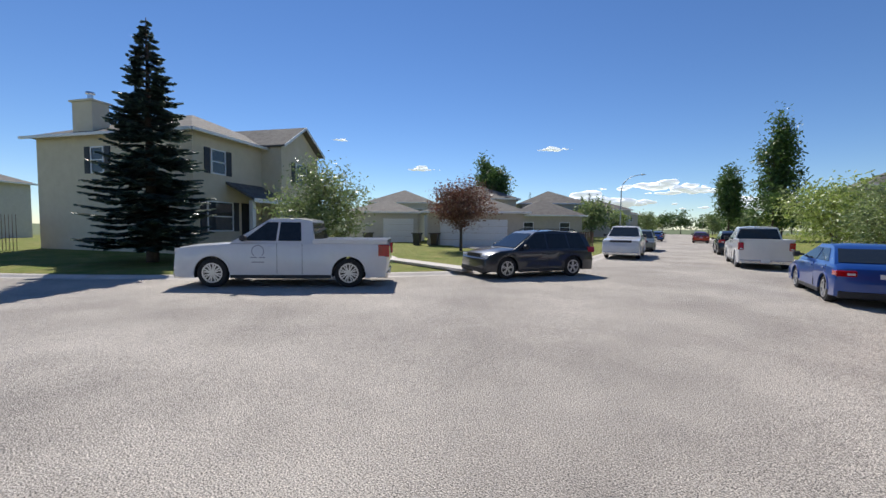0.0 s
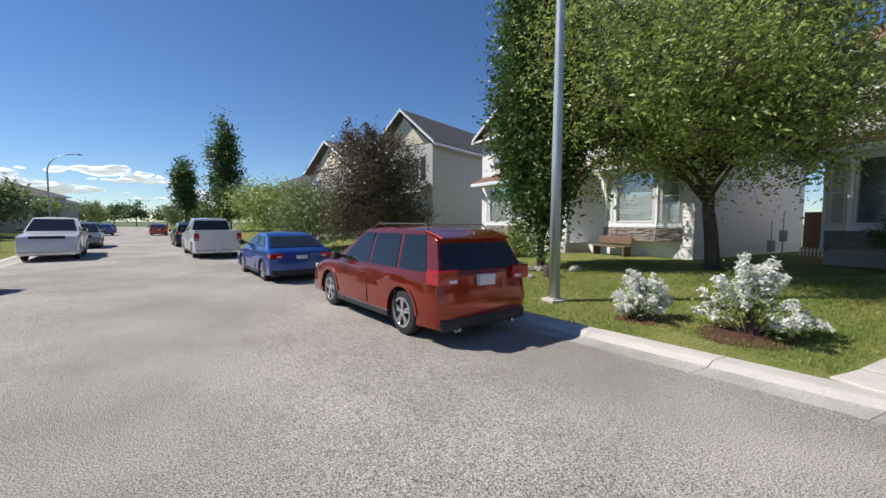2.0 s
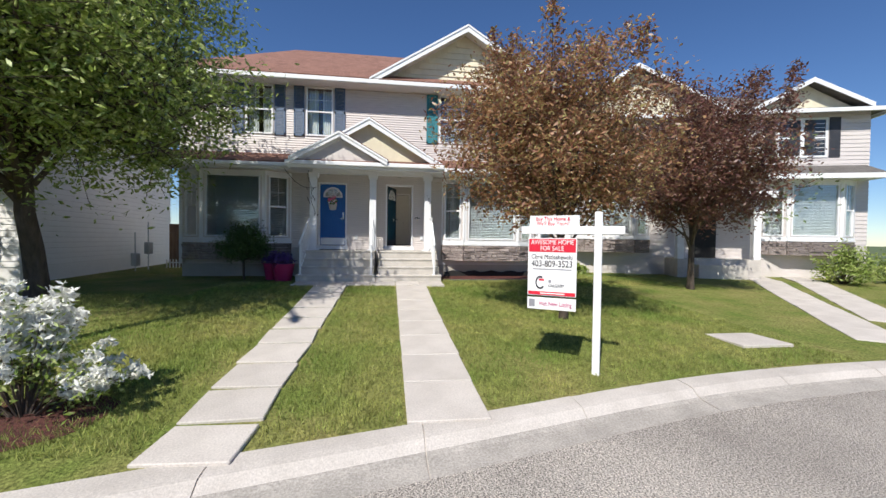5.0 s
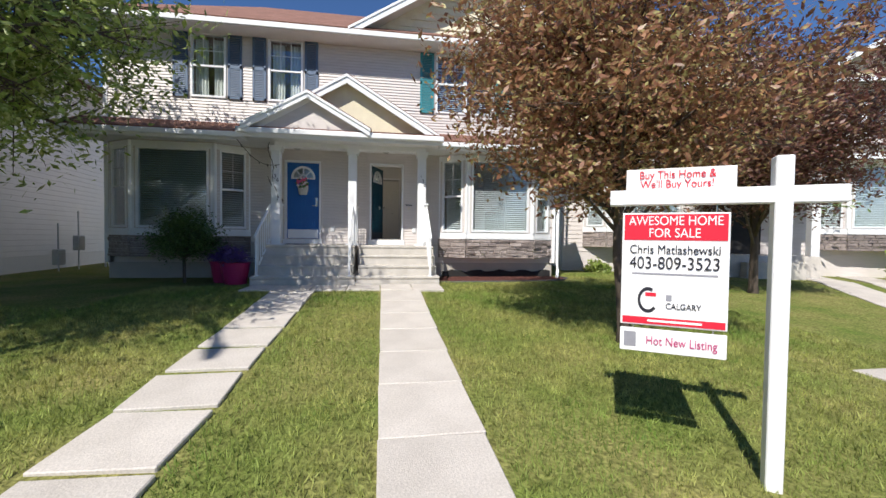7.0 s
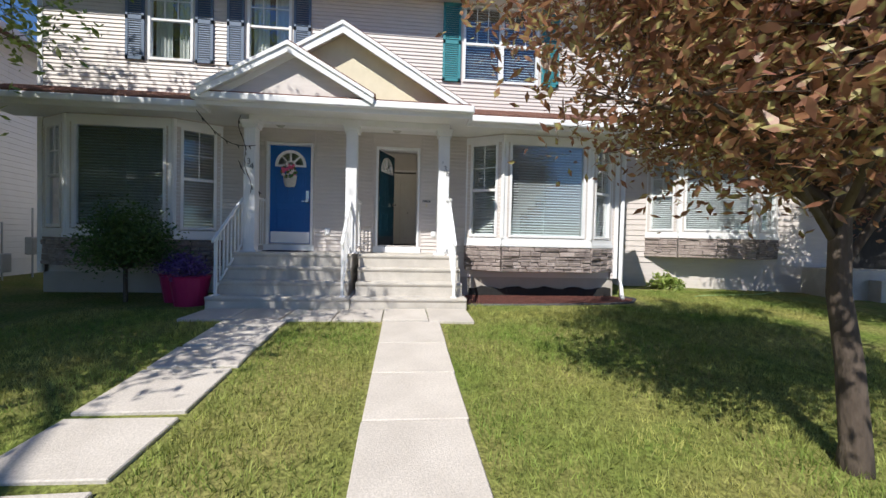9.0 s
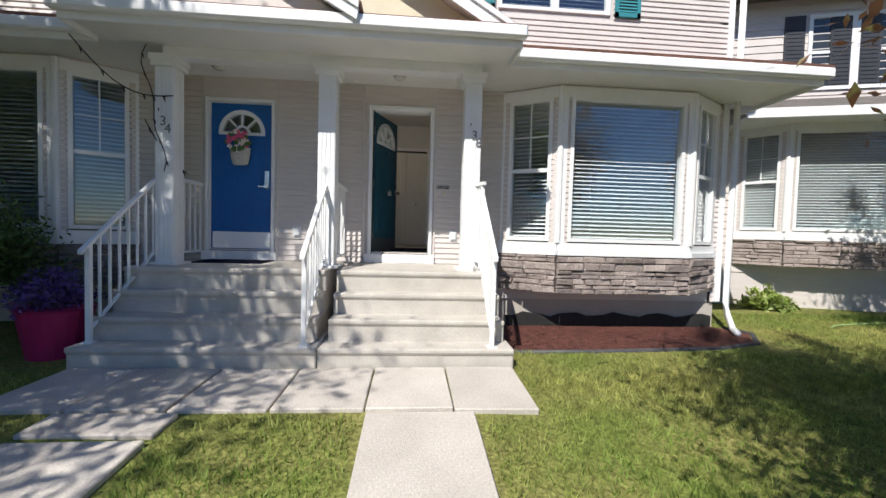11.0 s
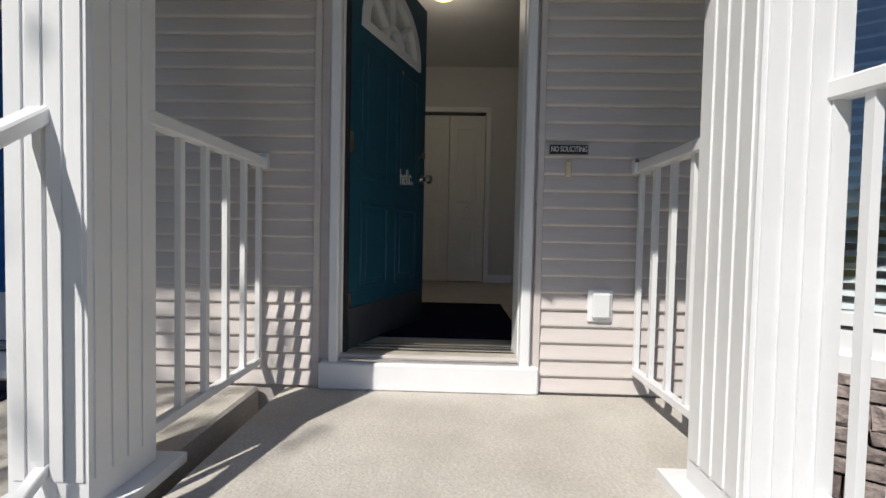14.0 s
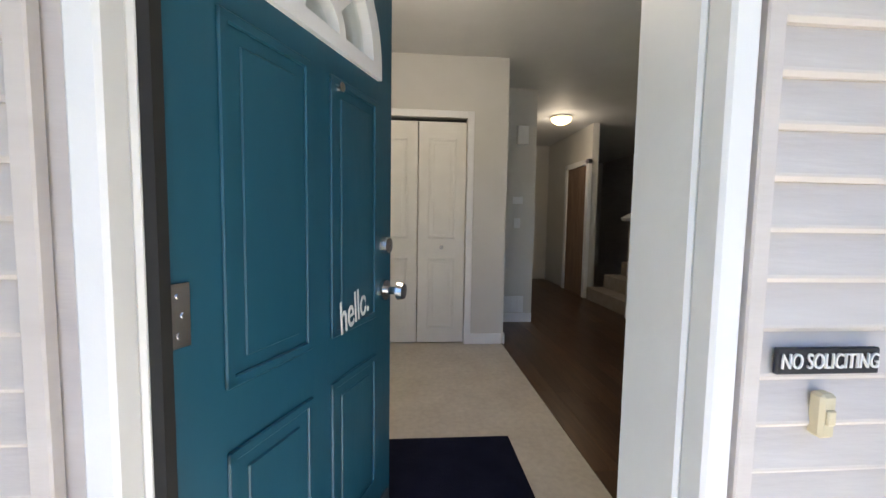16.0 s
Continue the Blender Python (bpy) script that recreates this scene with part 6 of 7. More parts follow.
TRKCAB = [(-0.92, 1.26), (-0.80, 1.88), (-0.5, 1.93), (0.35, 1.93), (1.38, 1.24)]
TRKGL = [(-0.55, 0.08, -0.50, 0.06), (0.14, 1.05, 0.12, 0.42)]
RZ = ROAD_Z
vehicle("suv", "copper-red estate suv parked at the kerb", REDCAR, (2.5, 8.4, RZ), 104, 1.85, 2.89, 0.36, SUVTOP, SUVCAB, SUVGL, (-2.40, 0.88, 1.10, 0), (2.3, 0.68, 0.84), rack=True)
vehicle("sedan", "bright blue sedan parked at the kerb", BLUECAR, (0.45, 15.5, RZ), 104, 1.80, 2.70, 0.33, CARTOP, CARCAB, CARGL, (-2.27, 0.72, 0.86, 0), (2.14, 0.58, 0.70))
vehicle("pickup", "white crew pickup with dark rear window parked ahead", WHITECAR, (-2.75, 25.6, RZ), 104, 2.0, 3.7, 0.40, TRKTOP, TRKCAB, TRKGL, (-2.96, 0.88, 1.22, 0), (2.84, 0.86, 1.1), bed=(-2.95, -0.85, 1.33), group="pickups")
vehicle("suv", "black suv parked farther along the kerb", BLACKCAR, (-5.2, 35.5, RZ), 104, 1.85, 2.8, 0.36, SUVTOP, SUVCAB, SUVGL, (-2.40, 0.88, 1.10, 0), (2.3, 0.68, 0.84))
vehicle("pickup", "white company pickup with door emblem at the far kerb", WHITECAR, (-12.0, 5.75, RZ), -132, 2.0, 3.72, 0.41, TRKTOP, TRKCAB, TRKGL, (-2.96, 0.88, 1.22, 0), (2.84, 0.86, 1.1), bed=(-2.95, -0.85, 1.33), k=1.02, spokes=8, group="pickups")
vehicle("suv", "dark slate compact suv parked at the far kerb", NAVYCAR, (-8.25, 13.2, RZ), -114, 1.88, 2.8, 0.37, [(x * 0.97, z) for x, z in SUVTOP], [(x * 0.97, z * 0.99) for x, z in SUVCAB], SUVGL, (-2.33, 0.88, 1.10, 0), (2.24, 0.68, 0.84), rack=True)
vehicle("pickup", "white pickup facing down the street", WHITECAR, (-9.4, 26.6, RZ), -76, 2.0, 3.7, 0.40, TRKTOP, TRKCAB, TRKGL, (-2.96, 0.88, 1.22, 0), (2.84, 0.86, 1.1), bed=(-2.95, -0.85, 1.33), group="pickups")
vehicle("suv", "grey-green suv parked behind the pickup", GREYCAR, (-11.2, 35.6, RZ), -76, 1.8, 2.7, 0.34, SUVTOP, SUVCAB, SUVGL, (-2.40, 0.88, 1.10, 0), (2.3, 0.68, 0.84))
for x, y, m, c in ((-18.4, 64, BLUECAR, "blue"), (-22.5, 80, GREYCAR, "grey"), (-14.4, 72, REDCAR, "red"), (-12.6, 63, REDCAR, "red"), (-17.5, 86, BLACKCAR, "black")):
    vehicle("sedan", c + " car parked far along the street", m, (x, y, RZ), 104, 1.80, 2.70, 0.33, CARTOP, CARCAB, CARGL, (-2.27, 0.72, 0.86, 0), (2.14, 0.58, 0.70), group="distant parked cars")
# emblem and lettering on the company pickup's door
decal = empty("door_emblem", (0, 0, 0), "grey outline emblem on the white pickup door", "decal")
bm = bmesh.new()
for q in range(14):
    a, b = radians(-50 + 280 * q / 14), radians(-50 + 280 * (q + 1) / 14)
    prism(bm, [(0.62 + r * math.cos(t), 1.02 + r * math.sin(t)) for r, t in ((0.15, a), (0.175, a), (0.175, b), (0.15, b))], "y", 1.0, 1.004)
for x0, x1 in ((0.42, 0.59), (0.65, 0.82)):
    box(bm, x0, x1, 1.0, 1.004, 0.83, 0.86)
box(bm, 0.45, 0.79, 1.0, 1.004, 0.70, 0.73)
o = part("emblem", bm, GREY)
o.parent = decal
decal.matrix_world = pose(-12.0, 5.75, RZ, 0, 0, -132) @ Matrix.Scale(1.02, 4)

# ---- neighbouring houses ----
CREAMWALL = mat("cream_stucco", (0.60, 0.54, 0.41), (0.66, 0.60, 0.47), rough=0.85, scale=2, bump=0.15, bscale=50)
GREYWALL = mat("pale_grey_siding", (0.50, 0.49, 0.46), (0.56, 0.55, 0.52), rough=0.6, scale=3)
TANWALL = mat("tan_siding", (0.46, 0.41, 0.34), (0.53, 0.48, 0.40), rough=0.6, scale=3)
WHITESIDE = mat("white_siding", (0.80, 0.79, 0.77), (0.84, 0.83, 0.81), rough=0.55, scale=3)
DARKPANE = mat("far_window_glass", (0.03, 0.035, 0.04), (0.05, 0.055, 0.06), rough=0.05, spec=0.8)

PALEPANE = mat("blind_behind_glass", (0.34, 0.37, 0.40), (0.42, 0.45, 0.48), rough=0.06, scale=1.0, stretch=(0.2, 0.2, 22), spec=0.8)


def far_house(label, at, turn, W, D, eave, wallm, roofm, hip=True, rise=2.4, gables=(), windows=(), right=(), left=(), garage=(), porch=None, bays=(), shutters=None, laps_on=False, canted=()):
    """A house whose front runs along local x (0..W) and whose depth is local y (0..D). windows: (x, z, w, h) on the front; right and left: on the sides."""
    h = empty("house", (0, 0, 0), label, "house", "neighbouring houses")
    o = boxes("wall", wallm, [(0, W, 0, D, -0.4, eave)], None, 0)
    o.parent = h
    if laps_on:
        bm = bmesh.new()
        z = 0.45
        while z < eave - 0.05:
            prism(bm, [(-0.002, z), (-0.022, z + 0.004), (-0.006, z + 0.15), (-0.002, z + 0.15)], "x", 0, W)
            for x0, s in ((0, -1), (W, 1)):
                prism(bm, [(x0 + s * 0.002, z), (x0 + s * 0.022, z + 0.004), (x0 + s * 0.006, z + 0.15), (x0 + s * 0.002, z + 0.15)], "y", 0, D)
            z += 0.152
        o = part("siding", bm, wallm, kind="stuff")
        o.parent = h
    ov = 0.45
    bm = bmesh.new()
    if hip:
        ri = min(W, D) / 2
        a, b = ((ri, D / 2), (W - ri, D / 2)) if W > D else ((W / 2, ri), (W / 2, D - ri))
        c = [(-ov, -ov, eave), (W + ov, -ov, eave), (W + ov, D + ov, eave), (-ov, D + ov, eave)]
        ra, rb = (a[0], a[1], eave + rise), (b[0], b[1], eave + rise)
        vs = [bm.verts.new(p) for p in c + [ra, rb]]
        for f in ((0, 1, 5, 4), (1, 2, 5), (2, 3, 4, 5), (3, 0, 4)) if W > D else ((0, 1, 4), (1, 2, 5, 4), (2, 3, 5), (3, 0, 4, 5)):
            bm.faces.new([vs[i] for i in f])
        bm.faces.new(vs[3::-1])
    else:
        prism(bm, [(-ov, eave - 0.05), (W / 2, eave + rise), (W + ov, eave - 0.05), (W + ov, eave + 0.08), (W / 2, eave + rise + 0.14), (-ov, eave + 0.08)], "y", -ov, D + ov)
        prism(bm, [(0, eave - 0.01), (W / 2, eave + rise - 0.02), (W, eave - 0.01)], "y", 0.0, D)
    part("roof", bm, roofm).parent = h
    if not hip:
        bm = bmesh.new()
        for s in (-1, 1):
            prism(bm, [(W / 2 + s * (W / 2 + ov), eave - 0.09), (W / 2, eave + rise - 0.02), (W / 2, eave + rise + 0.15), (W / 2 + s * (W / 2 + ov), eave + 0.09)], "y", -ov - 0.04, -ov - 0.004)
        part("rake_board", bm, TRIM).parent = h
        bm = bmesh.new()
        prism(bm, [(W * 0.15, eave + 0.15), (W / 2, eave + rise * 0.86), (W * 0.85, eave + 0.15)], "y", -0.03, 0.0)
        part("gable_face", bm, CREAM).parent = h
    o = boxes("gutter", TRIM, [(-ov - 0.02, W + ov + 0.02, -ov - 0.09, -ov, eave - 0.12, eave + 0.02), (-ov - 0.09, -ov, -ov, D + ov, eave - 0.12, eave + 0.02), (W + ov, W + ov + 0.09, -ov, D + ov, eave - 0.12, eave + 0.02)] if hip else [(-ov - 0.09, -ov, -ov, D + ov, eave - 0.15, eave), (W + ov, W + ov + 0.09, -ov, D + ov, eave - 0.15, eave)], None, 0)
    o.parent = h
    for gx, half, z, rs, out in gables:
        for s in (-1, 1):
            bm = bmesh.new()
            prism(bm, [(gx + s * (half + 0.25), z), (gx, z + rs), (gx, z + rs + 0.1), (gx + s * (half + 0.25), z + 0.1)], "y", -out - 0.4, D * 0.45)
            part("roof_slope", bm, roofm).parent = h
            bm = bmesh.new()
            prism(bm, [(gx + s * (half + 0.25), z - 0.06), (gx, z + rs - 0.06), (gx, z + rs + 0.11), (gx + s * (half + 0.25), z + 0.11)], "y", -out - 0.44, -out - 0.404)
            part("rake_board", bm, TRIM).parent = h
        bm = bmesh.new()
        prism(bm, [(gx - half, z), (gx, z + rs * 0.97), (gx + half, z)], "y", -out, D * 0.3)
        if out > 0.3:
            box(bm, gx - half, gx + half, -out, 0.0, -0.3, z)
        part("gable_front", bm, wallm if out > 0.3 else CREAM).parent = h

    def window(face, p, z, w, hh, out=0.0, sh=None, pane=DARKPANE):
        def q(a0, a1, d0, d1, z0, z1):
            if face == "front":
                return (a0, a1, -out - d1, -out - d0, z0, z1)
            if face == "right":
                return (W + d0, W + d1, a0, a1, z0, z1)
            return (-d1, -d0, a0, a1, z0, z1)
        wd = empty("window", (0, 0, 0), "", "")
        wd.parent = h
        f = 0.07
        boxes("frame", TRIM, [q(p, p + w, 0, 0.05, z, z + f), q(p, p + w, 0, 0.05, z + hh - f, z + hh), q(p, p + f, 0, 0.05, z + f, z + hh - f), q(p + w - f, p + w, 0, 0.05, z + f, z + hh - f), q(p + f, p + w - f, 0, 0.04, z + hh / 2 - 0.03, z + hh / 2 + 0.03)], None, 0).parent = wd
        boxes("pane", pane, [q(p + f, p + w - f, 0.0, 0.02, z + f, z + hh - f)], None, 0).parent = wd
        if sh:
            for a0 in (p - 0.42, p + w + 0.06):
                boxes("shutter", sh, [q(a0, a0 + 0.36, 0.0, 0.045, z, z + hh)] + [q(a0 + 0.04, a0 + 0.32, 0.045, 0.055, z + 0.08 * k + 0.1, z + 0.08 * k + 0.14) for k in range(int((hh - 0.2) / 0.08))], None, 0).parent = h
    for wq in windows:
        window("front", *wq[:4], wq[4] if len(wq) > 4 else 0.0, shutters)
    for wq in right:
        window("right", *wq, 0.0, shutters if eave > 4 else None)
    for wq in left:
        window("left", *wq, 0.0, shutters if eave > 4 else None)
    for gx, gw in garage:
        lst = [(gx, gx + gw, -0.05, -0.005, 0.02 + 0.53 * k, 0.53 + 0.53 * k) for k in range(4)]
        o = boxes("garage_door", TRIM, lst, None, 0.01)
        o.parent = h
    if porch:
        px0, px1, pd, pz = porch
        bm = bmesh.new()
        slab(bm, [(px0 - 0.3, -pd - 0.3, pz), (px1 + 0.3, -pd - 0.3, pz), (px1 + 0.3, 0, pz + 0.9), (px0 - 0.3, 0, pz + 0.9)], 0.12)
        part("porch_roof", bm, roofm).parent = h
        boxes("porch_fascia", TRIM, [(px0 - 0.3, px1 + 0.3, -pd - 0.34, -pd - 0.26, pz - 0.22, pz)], None, 0.005).parent = h
        boxes("porch_floor", STEPS, [(px0, px1, -pd, 0, -0.3, 0.45), (px0 + 0.6, px1 - 0.6, -pd - 0.35, -pd, -0.3, 0.25)], None, 0.01).parent = h
        for cx in (px0 + 0.12, px1 - 0.12):
            boxes("column", TRIM, [(cx - 0.12, cx + 0.12, -pd + 0.05, -pd + 0.29, 0.45, pz - 0.1)], None, 0.006).parent = h
        boxes("door", DARK, [((px0 + px1) / 2 - 0.45, (px0 + px1) / 2 + 0.45, -0.05, -0.003, 0.45, 2.5)], None, 0.005).parent = h
    for b0, b1 in bays:
        bm = bmesh.new()
        prism(bm, [(b0, 0), (b0 + 0.6, -0.5), (b1 - 0.6, -0.5), (b1, 0)], "z", 0.6, 3.4)
        part("bay", bm, wallm).parent = h
        boxes("bay_sill", TRIM, [(b0 + 0.55, b1 - 0.55, -0.58, -0.5, 1.12, 1.28)], None, 0.004).parent = h
        bm = bmesh.new()
        rng = random.Random(int(b0 * 10))
        for k in range(8):
            s = b0 + 0.6
            while s < b1 - 0.6:
                w = min(rng.uniform(0.2, 0.5), b1 - 0.6 - s)
                box(bm, s + 0.005, s + w - 0.005, -0.53 - rng.uniform(0, 0.05), -0.5, 0.6 + 0.065 * k + 0.004, 0.66 + 0.065 * k)
                s += w
        part("stonework", bm, STONE, kind="stuff").parent = h
        window("front", b0 + 0.72, 1.3, (b1 - b0 - 1.44), 2.0, 0.5, None, PALEPANE)
        bm = bmesh.new()
        slab(bm, [(b0 - 0.3, -0.95, 3.45), (b1 + 0.3, -0.95, 3.45), (b1 + 0.3, 0, 3.95), (b0 - 0.3, 0, 3.95)], 0.1)
        part("bay_roof", bm, roofm).parent = h
        boxes("bay_fascia", TRIM, [(b0 - 0.3, b1 + 0.3, -1.0, -0.94, 3.28, 3.47)], None, 0.004).parent = h
    for b0, b1 in canted:                         # full bays like those of the duplex, turned to this front
        tmp = new("bay_window")
        bay(-b0, -b1, 0.0, -0.44, 0.62, tmp, wallm, False)
        for c in list(tmp.children):
            c.parent = h
            c.matrix_parent_inverse = pose(0, 0, 0, 0, 0, 90)
        bpy.data.objects.remove(tmp)
        boxes("bay_soffit", SOFFIT, [(b0 - 0.3, b1 + 0.3, -0.95, 0, 3.44, 3.47)], None, 0).parent = h
        boxes("bay_fascia", TRIM, [(b0 - 0.3, b1 + 0.3, -1.03, -0.95, 3.42, 3.60)], None, 0.006).parent = h
        bm = bmesh.new()
        slab(bm, [(b0 - 0.3, -1.0, 3.61), (b1 + 0.3, -1.0, 3.61), (b1 + 0.3, 0, 4.05), (b0 - 0.3, 0, 4.05)], 0.1)
        part("bay_roof", bm, roofm).parent = h
    h.matrix_world = pose(at[0], at[1], at[2], 0, 0, turn)
    return h


def rot_of(dx, dy):
    return math.degrees(math.atan2(dy, dx))


# duplex to the north (bay window, side wall on the gap)
north = far_house("white-sided duplex with bay windows behind the ash tree", (12.35, 22.8, 0.2), rot_of(0.125, -0.992), 12.6, 9.5, 6.2, WHITESIDE, SHINGLE, rise=2.6, gables=((2.6, 2.6, 6.2, 1.7, 0.2),), windows=((1.6, 4.5, 1.4, 1.5), (9.2, 4.5, 1.4, 1.5)), porch=(4.8, 8.0, 1.4, 3.0), canted=((0.5, 3.8), (8.9, 12.2)), shutters=BLUESHUT, laps_on=True)
# gabled grey house farther north
far_house("pale grey gabled house with grey shutters", (7.4, 28.6, 0.1), rot_of(0.5, -0.87), 4.7, 11.0, 6.3, GREYWALL, GREYROOF, hip=False, rise=2.3, windows=((0.75, 4.1, 0.8, 1.5), (2.9, 4.1, 0.8, 1.5)), bays=((0.6, 4.2),), shutters=DARKSHUT, laps_on=True)
far_house("tan house partly hidden by kerb trees", (3.8, 38.5, 0.1), rot_of(0.3, -0.95), 7.5, 10.0, 5.6, TANWALL, GREYROOF, hip=False, rise=2.2, windows=((1.2, 3.7, 1.2, 1.3), (4.8, 3.7, 1.2, 1.3)), porch=(1, 6, 1.2, 2.8))
far_house("tan house farther down the street", (0.0, 62, 0.1), rot_of(0.25, -0.97), 9, 10.0, 5.6, TANWALL, GREYROOF, rise=2.4, windows=((1.5, 3.7, 1.2, 1.3), (6, 3.7, 1.2, 1.3)))
# duplex to the south, turned towards the bulb of the street
far_house("beige duplex with dark shutters across the lawn", (18.9, -5.5, 0.45), rot_of(-0.3, -0.954), 11.6, 9.5, 6.05, SIDING, GREYROOF, rise=2.5, gables=((3.3, 3.0, 6.1, 1.85, 0.2), (9.4, 1.7, 6.1, 1.0, 0.1)), windows=((1.85, 4.2, 0.8, 1.5), (2.65, 4.2, 0.8, 1.5), (8.5, 4.35, 0.85, 1.5), (9.35, 4.35, 0.85, 1.5)), porch=(4.6, 7.4, 1.3, 2.9), canted=((0.72, 4.0), (8.0, 11.2)), shutters=DARKSHUT, laps_on=True)
# cream corner house across the street
cream = far_house("cream two-storey corner house with grey roof and chimney", (-22.7, 5.9, 0.25), rot_of(-0.5, 0.866), 8.8, 10.4, 5.9, CREAMWALL, GREYROOF, rise=2.1, gables=((7.0, 2.0, 5.95, 1.5, 1.4),), windows=((1.1, 3.9, 1.0, 1.3), (6.4, 3.9, 1.2, 1.3, 1.4), (0.8, 0.9, 1.8, 1.6)), left=((5.6, 3.9, 0.9, 1.4),), porch=(2.4, 5.0, 1.5, 2.7), shutters=DARKSHUT)
ch = boxes("chimney", CREAMWALL, [(0.2, 1.1, 6.6, 8.0, 5.9, 7.75), (0.1, 1.2, 6.5, 8.1, 7.75, 7.85)], None, 0.01)
ch.parent = cream
bm = bmesh.new()
tube(bm, [(0.65, 7.3, 7.8), (0.65, 7.3, 8.25), (0.65, 7.3, 8.27), (0.65, 7.3, 8.37)], [0.13, 0.13, 0.22, 0.2], 12)
part("flue", bm, CHROME).parent = cream
# garages and houses across the street
far_house("tan double garage with pale door", (-22.8, 22.0, 0.0), rot_of(0.78, 0.63), 7.4, 7.0, 2.7, TANWALL, GREYROOF, rise=1.6, garage=((1.0, 5.2),))
far_house("pale garage with white sectional door", (-31.5, 20.2, 0.1), rot_of(0.75, 0.66), 6.5, 6.5, 2.7, GREYWALL, GREYROOF, rise=1.3, garage=((3.4, 2.7),))
for x, y, w, e, m in ((-46, 33, 9, 4.8, GREYWALL), (-36, 38, 9, 5.2, TANWALL), (-31, 48, 9, 4.9, GREYWALL), (-27, 40, 8, 3.0, TANWALL), (-36, 66, 10, 5.0, TANWALL), (-38, 82, 10, 5.5, GREYWALL), (-47, 108, 12, 5.5, TANWALL), (-56, -12, 9, 5.2, GREYWALL), (-66, 18, 10, 5.2, TANWALL)):
    far_house("two-storey suburban house with grey roof in the distance", (x, y, 0.0), rot_of(0.75, 0.66), w, 9, e, m, GREYROOF, rise=2.1, windows=((1.2, e - 2.0, 1.2, 1.2), (w - 2.6, e - 2.0, 1.2, 1.2)))

# fences
fence = empty("wooden_fence", (-33, -1, 0), "weathered brown board fence beside the cream house", "fence", "fences")
for k in range(46):
    t = k / 46
    x, y = -30.2 - 7.5 * t, -0.2 - 6.0 * t
    under(fence, boxes("board", WOOD, [(x - 0.075, x + 0.075, y - 0.012, y + 0.012, 0.0, 1.95 + random.uniform(-0.02, 0.02))], None, 0))
gate = empty("wooden_gate", (20.8, 9, 0.2), "red-brown board gate closing the gap between houses", "gate", "fences")
for k in range(16):
    y = 7.9 + 0.148 * k
    under(gate, boxes("board", WOOD, [(20.8, 20.83, y, y + 0.14, 0.15, 2.0)], None, 0.003))
pick = empty("picket_edging", (20.2, 9, 0.2), "low white picket edging across the gap", "fence", "fences")
for k in range(18):
    y = 8.0 + 0.12 * k
    under(pick, boxes("picket", WHITE, [(20.2, 20.22, y, y + 0.05, 0.1, 0.55)], None, 0))
under(pick, boxes("rail", WHITE, [(20.222, 20.24, 8.0, 10.1, 0.4, 0.44)], None, 0))
fence2 = empty("wooden_fence", (-14, 26, 0), "low grey board fence beside the garage", "fence", "fences")
for k in range(30):
    x, y = -16.2 + 0.11 * k, 25.3 + 0.16 * k
    under(fence2, boxes("board", WOOD, [(x - 0.06, x + 0.06, y - 0.012, y + 0.012, -0.1, 1.25)], None, 0))
# wheelie bins
BIN = mat("bin_plastic", (0.03, 0.035, 0.03), (0.045, 0.05, 0.045), rough=0.5)
BIN2 = mat("brown_bin_plastic", (0.07, 0.045, 0.03), (0.09, 0.06, 0.04), rough=0.5)
for x, y, m in ((-22.9, 21.0, BIN), (-22.0, 22.0, BIN2), (-27.5, 17.2, BIN), (-25.9, 18.6, BIN)):
    b = empty("wheelie_bin", (x, y, 0.02), "dark plastic wheelie bin standing on the drive", "bin", "wheelie bins")
    bm = bmesh.new()
    tube(bm, [(0, 0, 0.05), (0, 0, 0.95)], [0.30, 0.40], 4)
    part("body", bm, m).parent = b
    boxes("lid", m, [(-0.34, 0.34, -0.34, 0.34, 0.95, 1.03)], None, 0.02).parent = b
bm = bmesh.new()
slab(bm, [(-10.2, 19.0, -0.135), (-20.5, 22.5, 0.0), (-17.5, 26.3, 0.0), (-10.2, 23.5, -0.135)], 0.1)
part("driveway", bm, CONCRETE, label="pale concrete driveway to the garage", kind="structure", category="driveway")
bm = bmesh.new()
slab(bm, [(-9.8, 11.2, -0.14), (-14.5, 11.4, -0.07), (-26, 17.0, 0.13), (-26, 18.0, 0.13), (-14.6, 12.2, -0.07), (-9.6, 12.0, -0.14)][::-1], 0.1)
part("far_walk", bm, CONCRETE, label="narrow concrete walk across the far lawn", kind="structure", category="walk")

# garden things by the neighbour and under the left bay
ROCK = mat("garden_rock", (0.30, 0.27, 0.23), (0.42, 0.38, 0.33), rough=0.9, scale=4, bump=0.6, bscale=20)
rng = random.Random(12)
for k in range(9):
    x, y, r = 6.6 + rng.uniform(0, 2.2), 10.2 + rng.uniform(0, 1.6), rng.uniform(0.10, 0.22)
    bm = bmesh.new()
    bmesh.ops.create_icosphere(bm, subdivisions=2, radius=r)
    for v in bm.verts:
        v.co *= 1 + 0.35 * noise.noise(v.co * 6 + Vector((k, 0, 0)))
        v.co.z *= 0.6
    o = part("rock", bm, ROCK, label="rounded tan garden rock at the bed edge", category="rock", group="garden rocks")
    o.location = (x, y, lawn_z(x, y) + r * 0.25)
bm = bmesh.new()
tube(bm, [(7.4, 10.0, -0.15), (7.4, 10.0, 0.25), (7.4, 10.0, 0.3)], [0.20, 0.18, 0.17], 12)
tagged(part("tree_stump", bm, BARK), "weathered tree stump beside the lamp", "stump")
PINK = mat("magenta_plastic", (0.35, 0.015, 0.09), (0.4, 0.02, 0.11), rough=0.4)
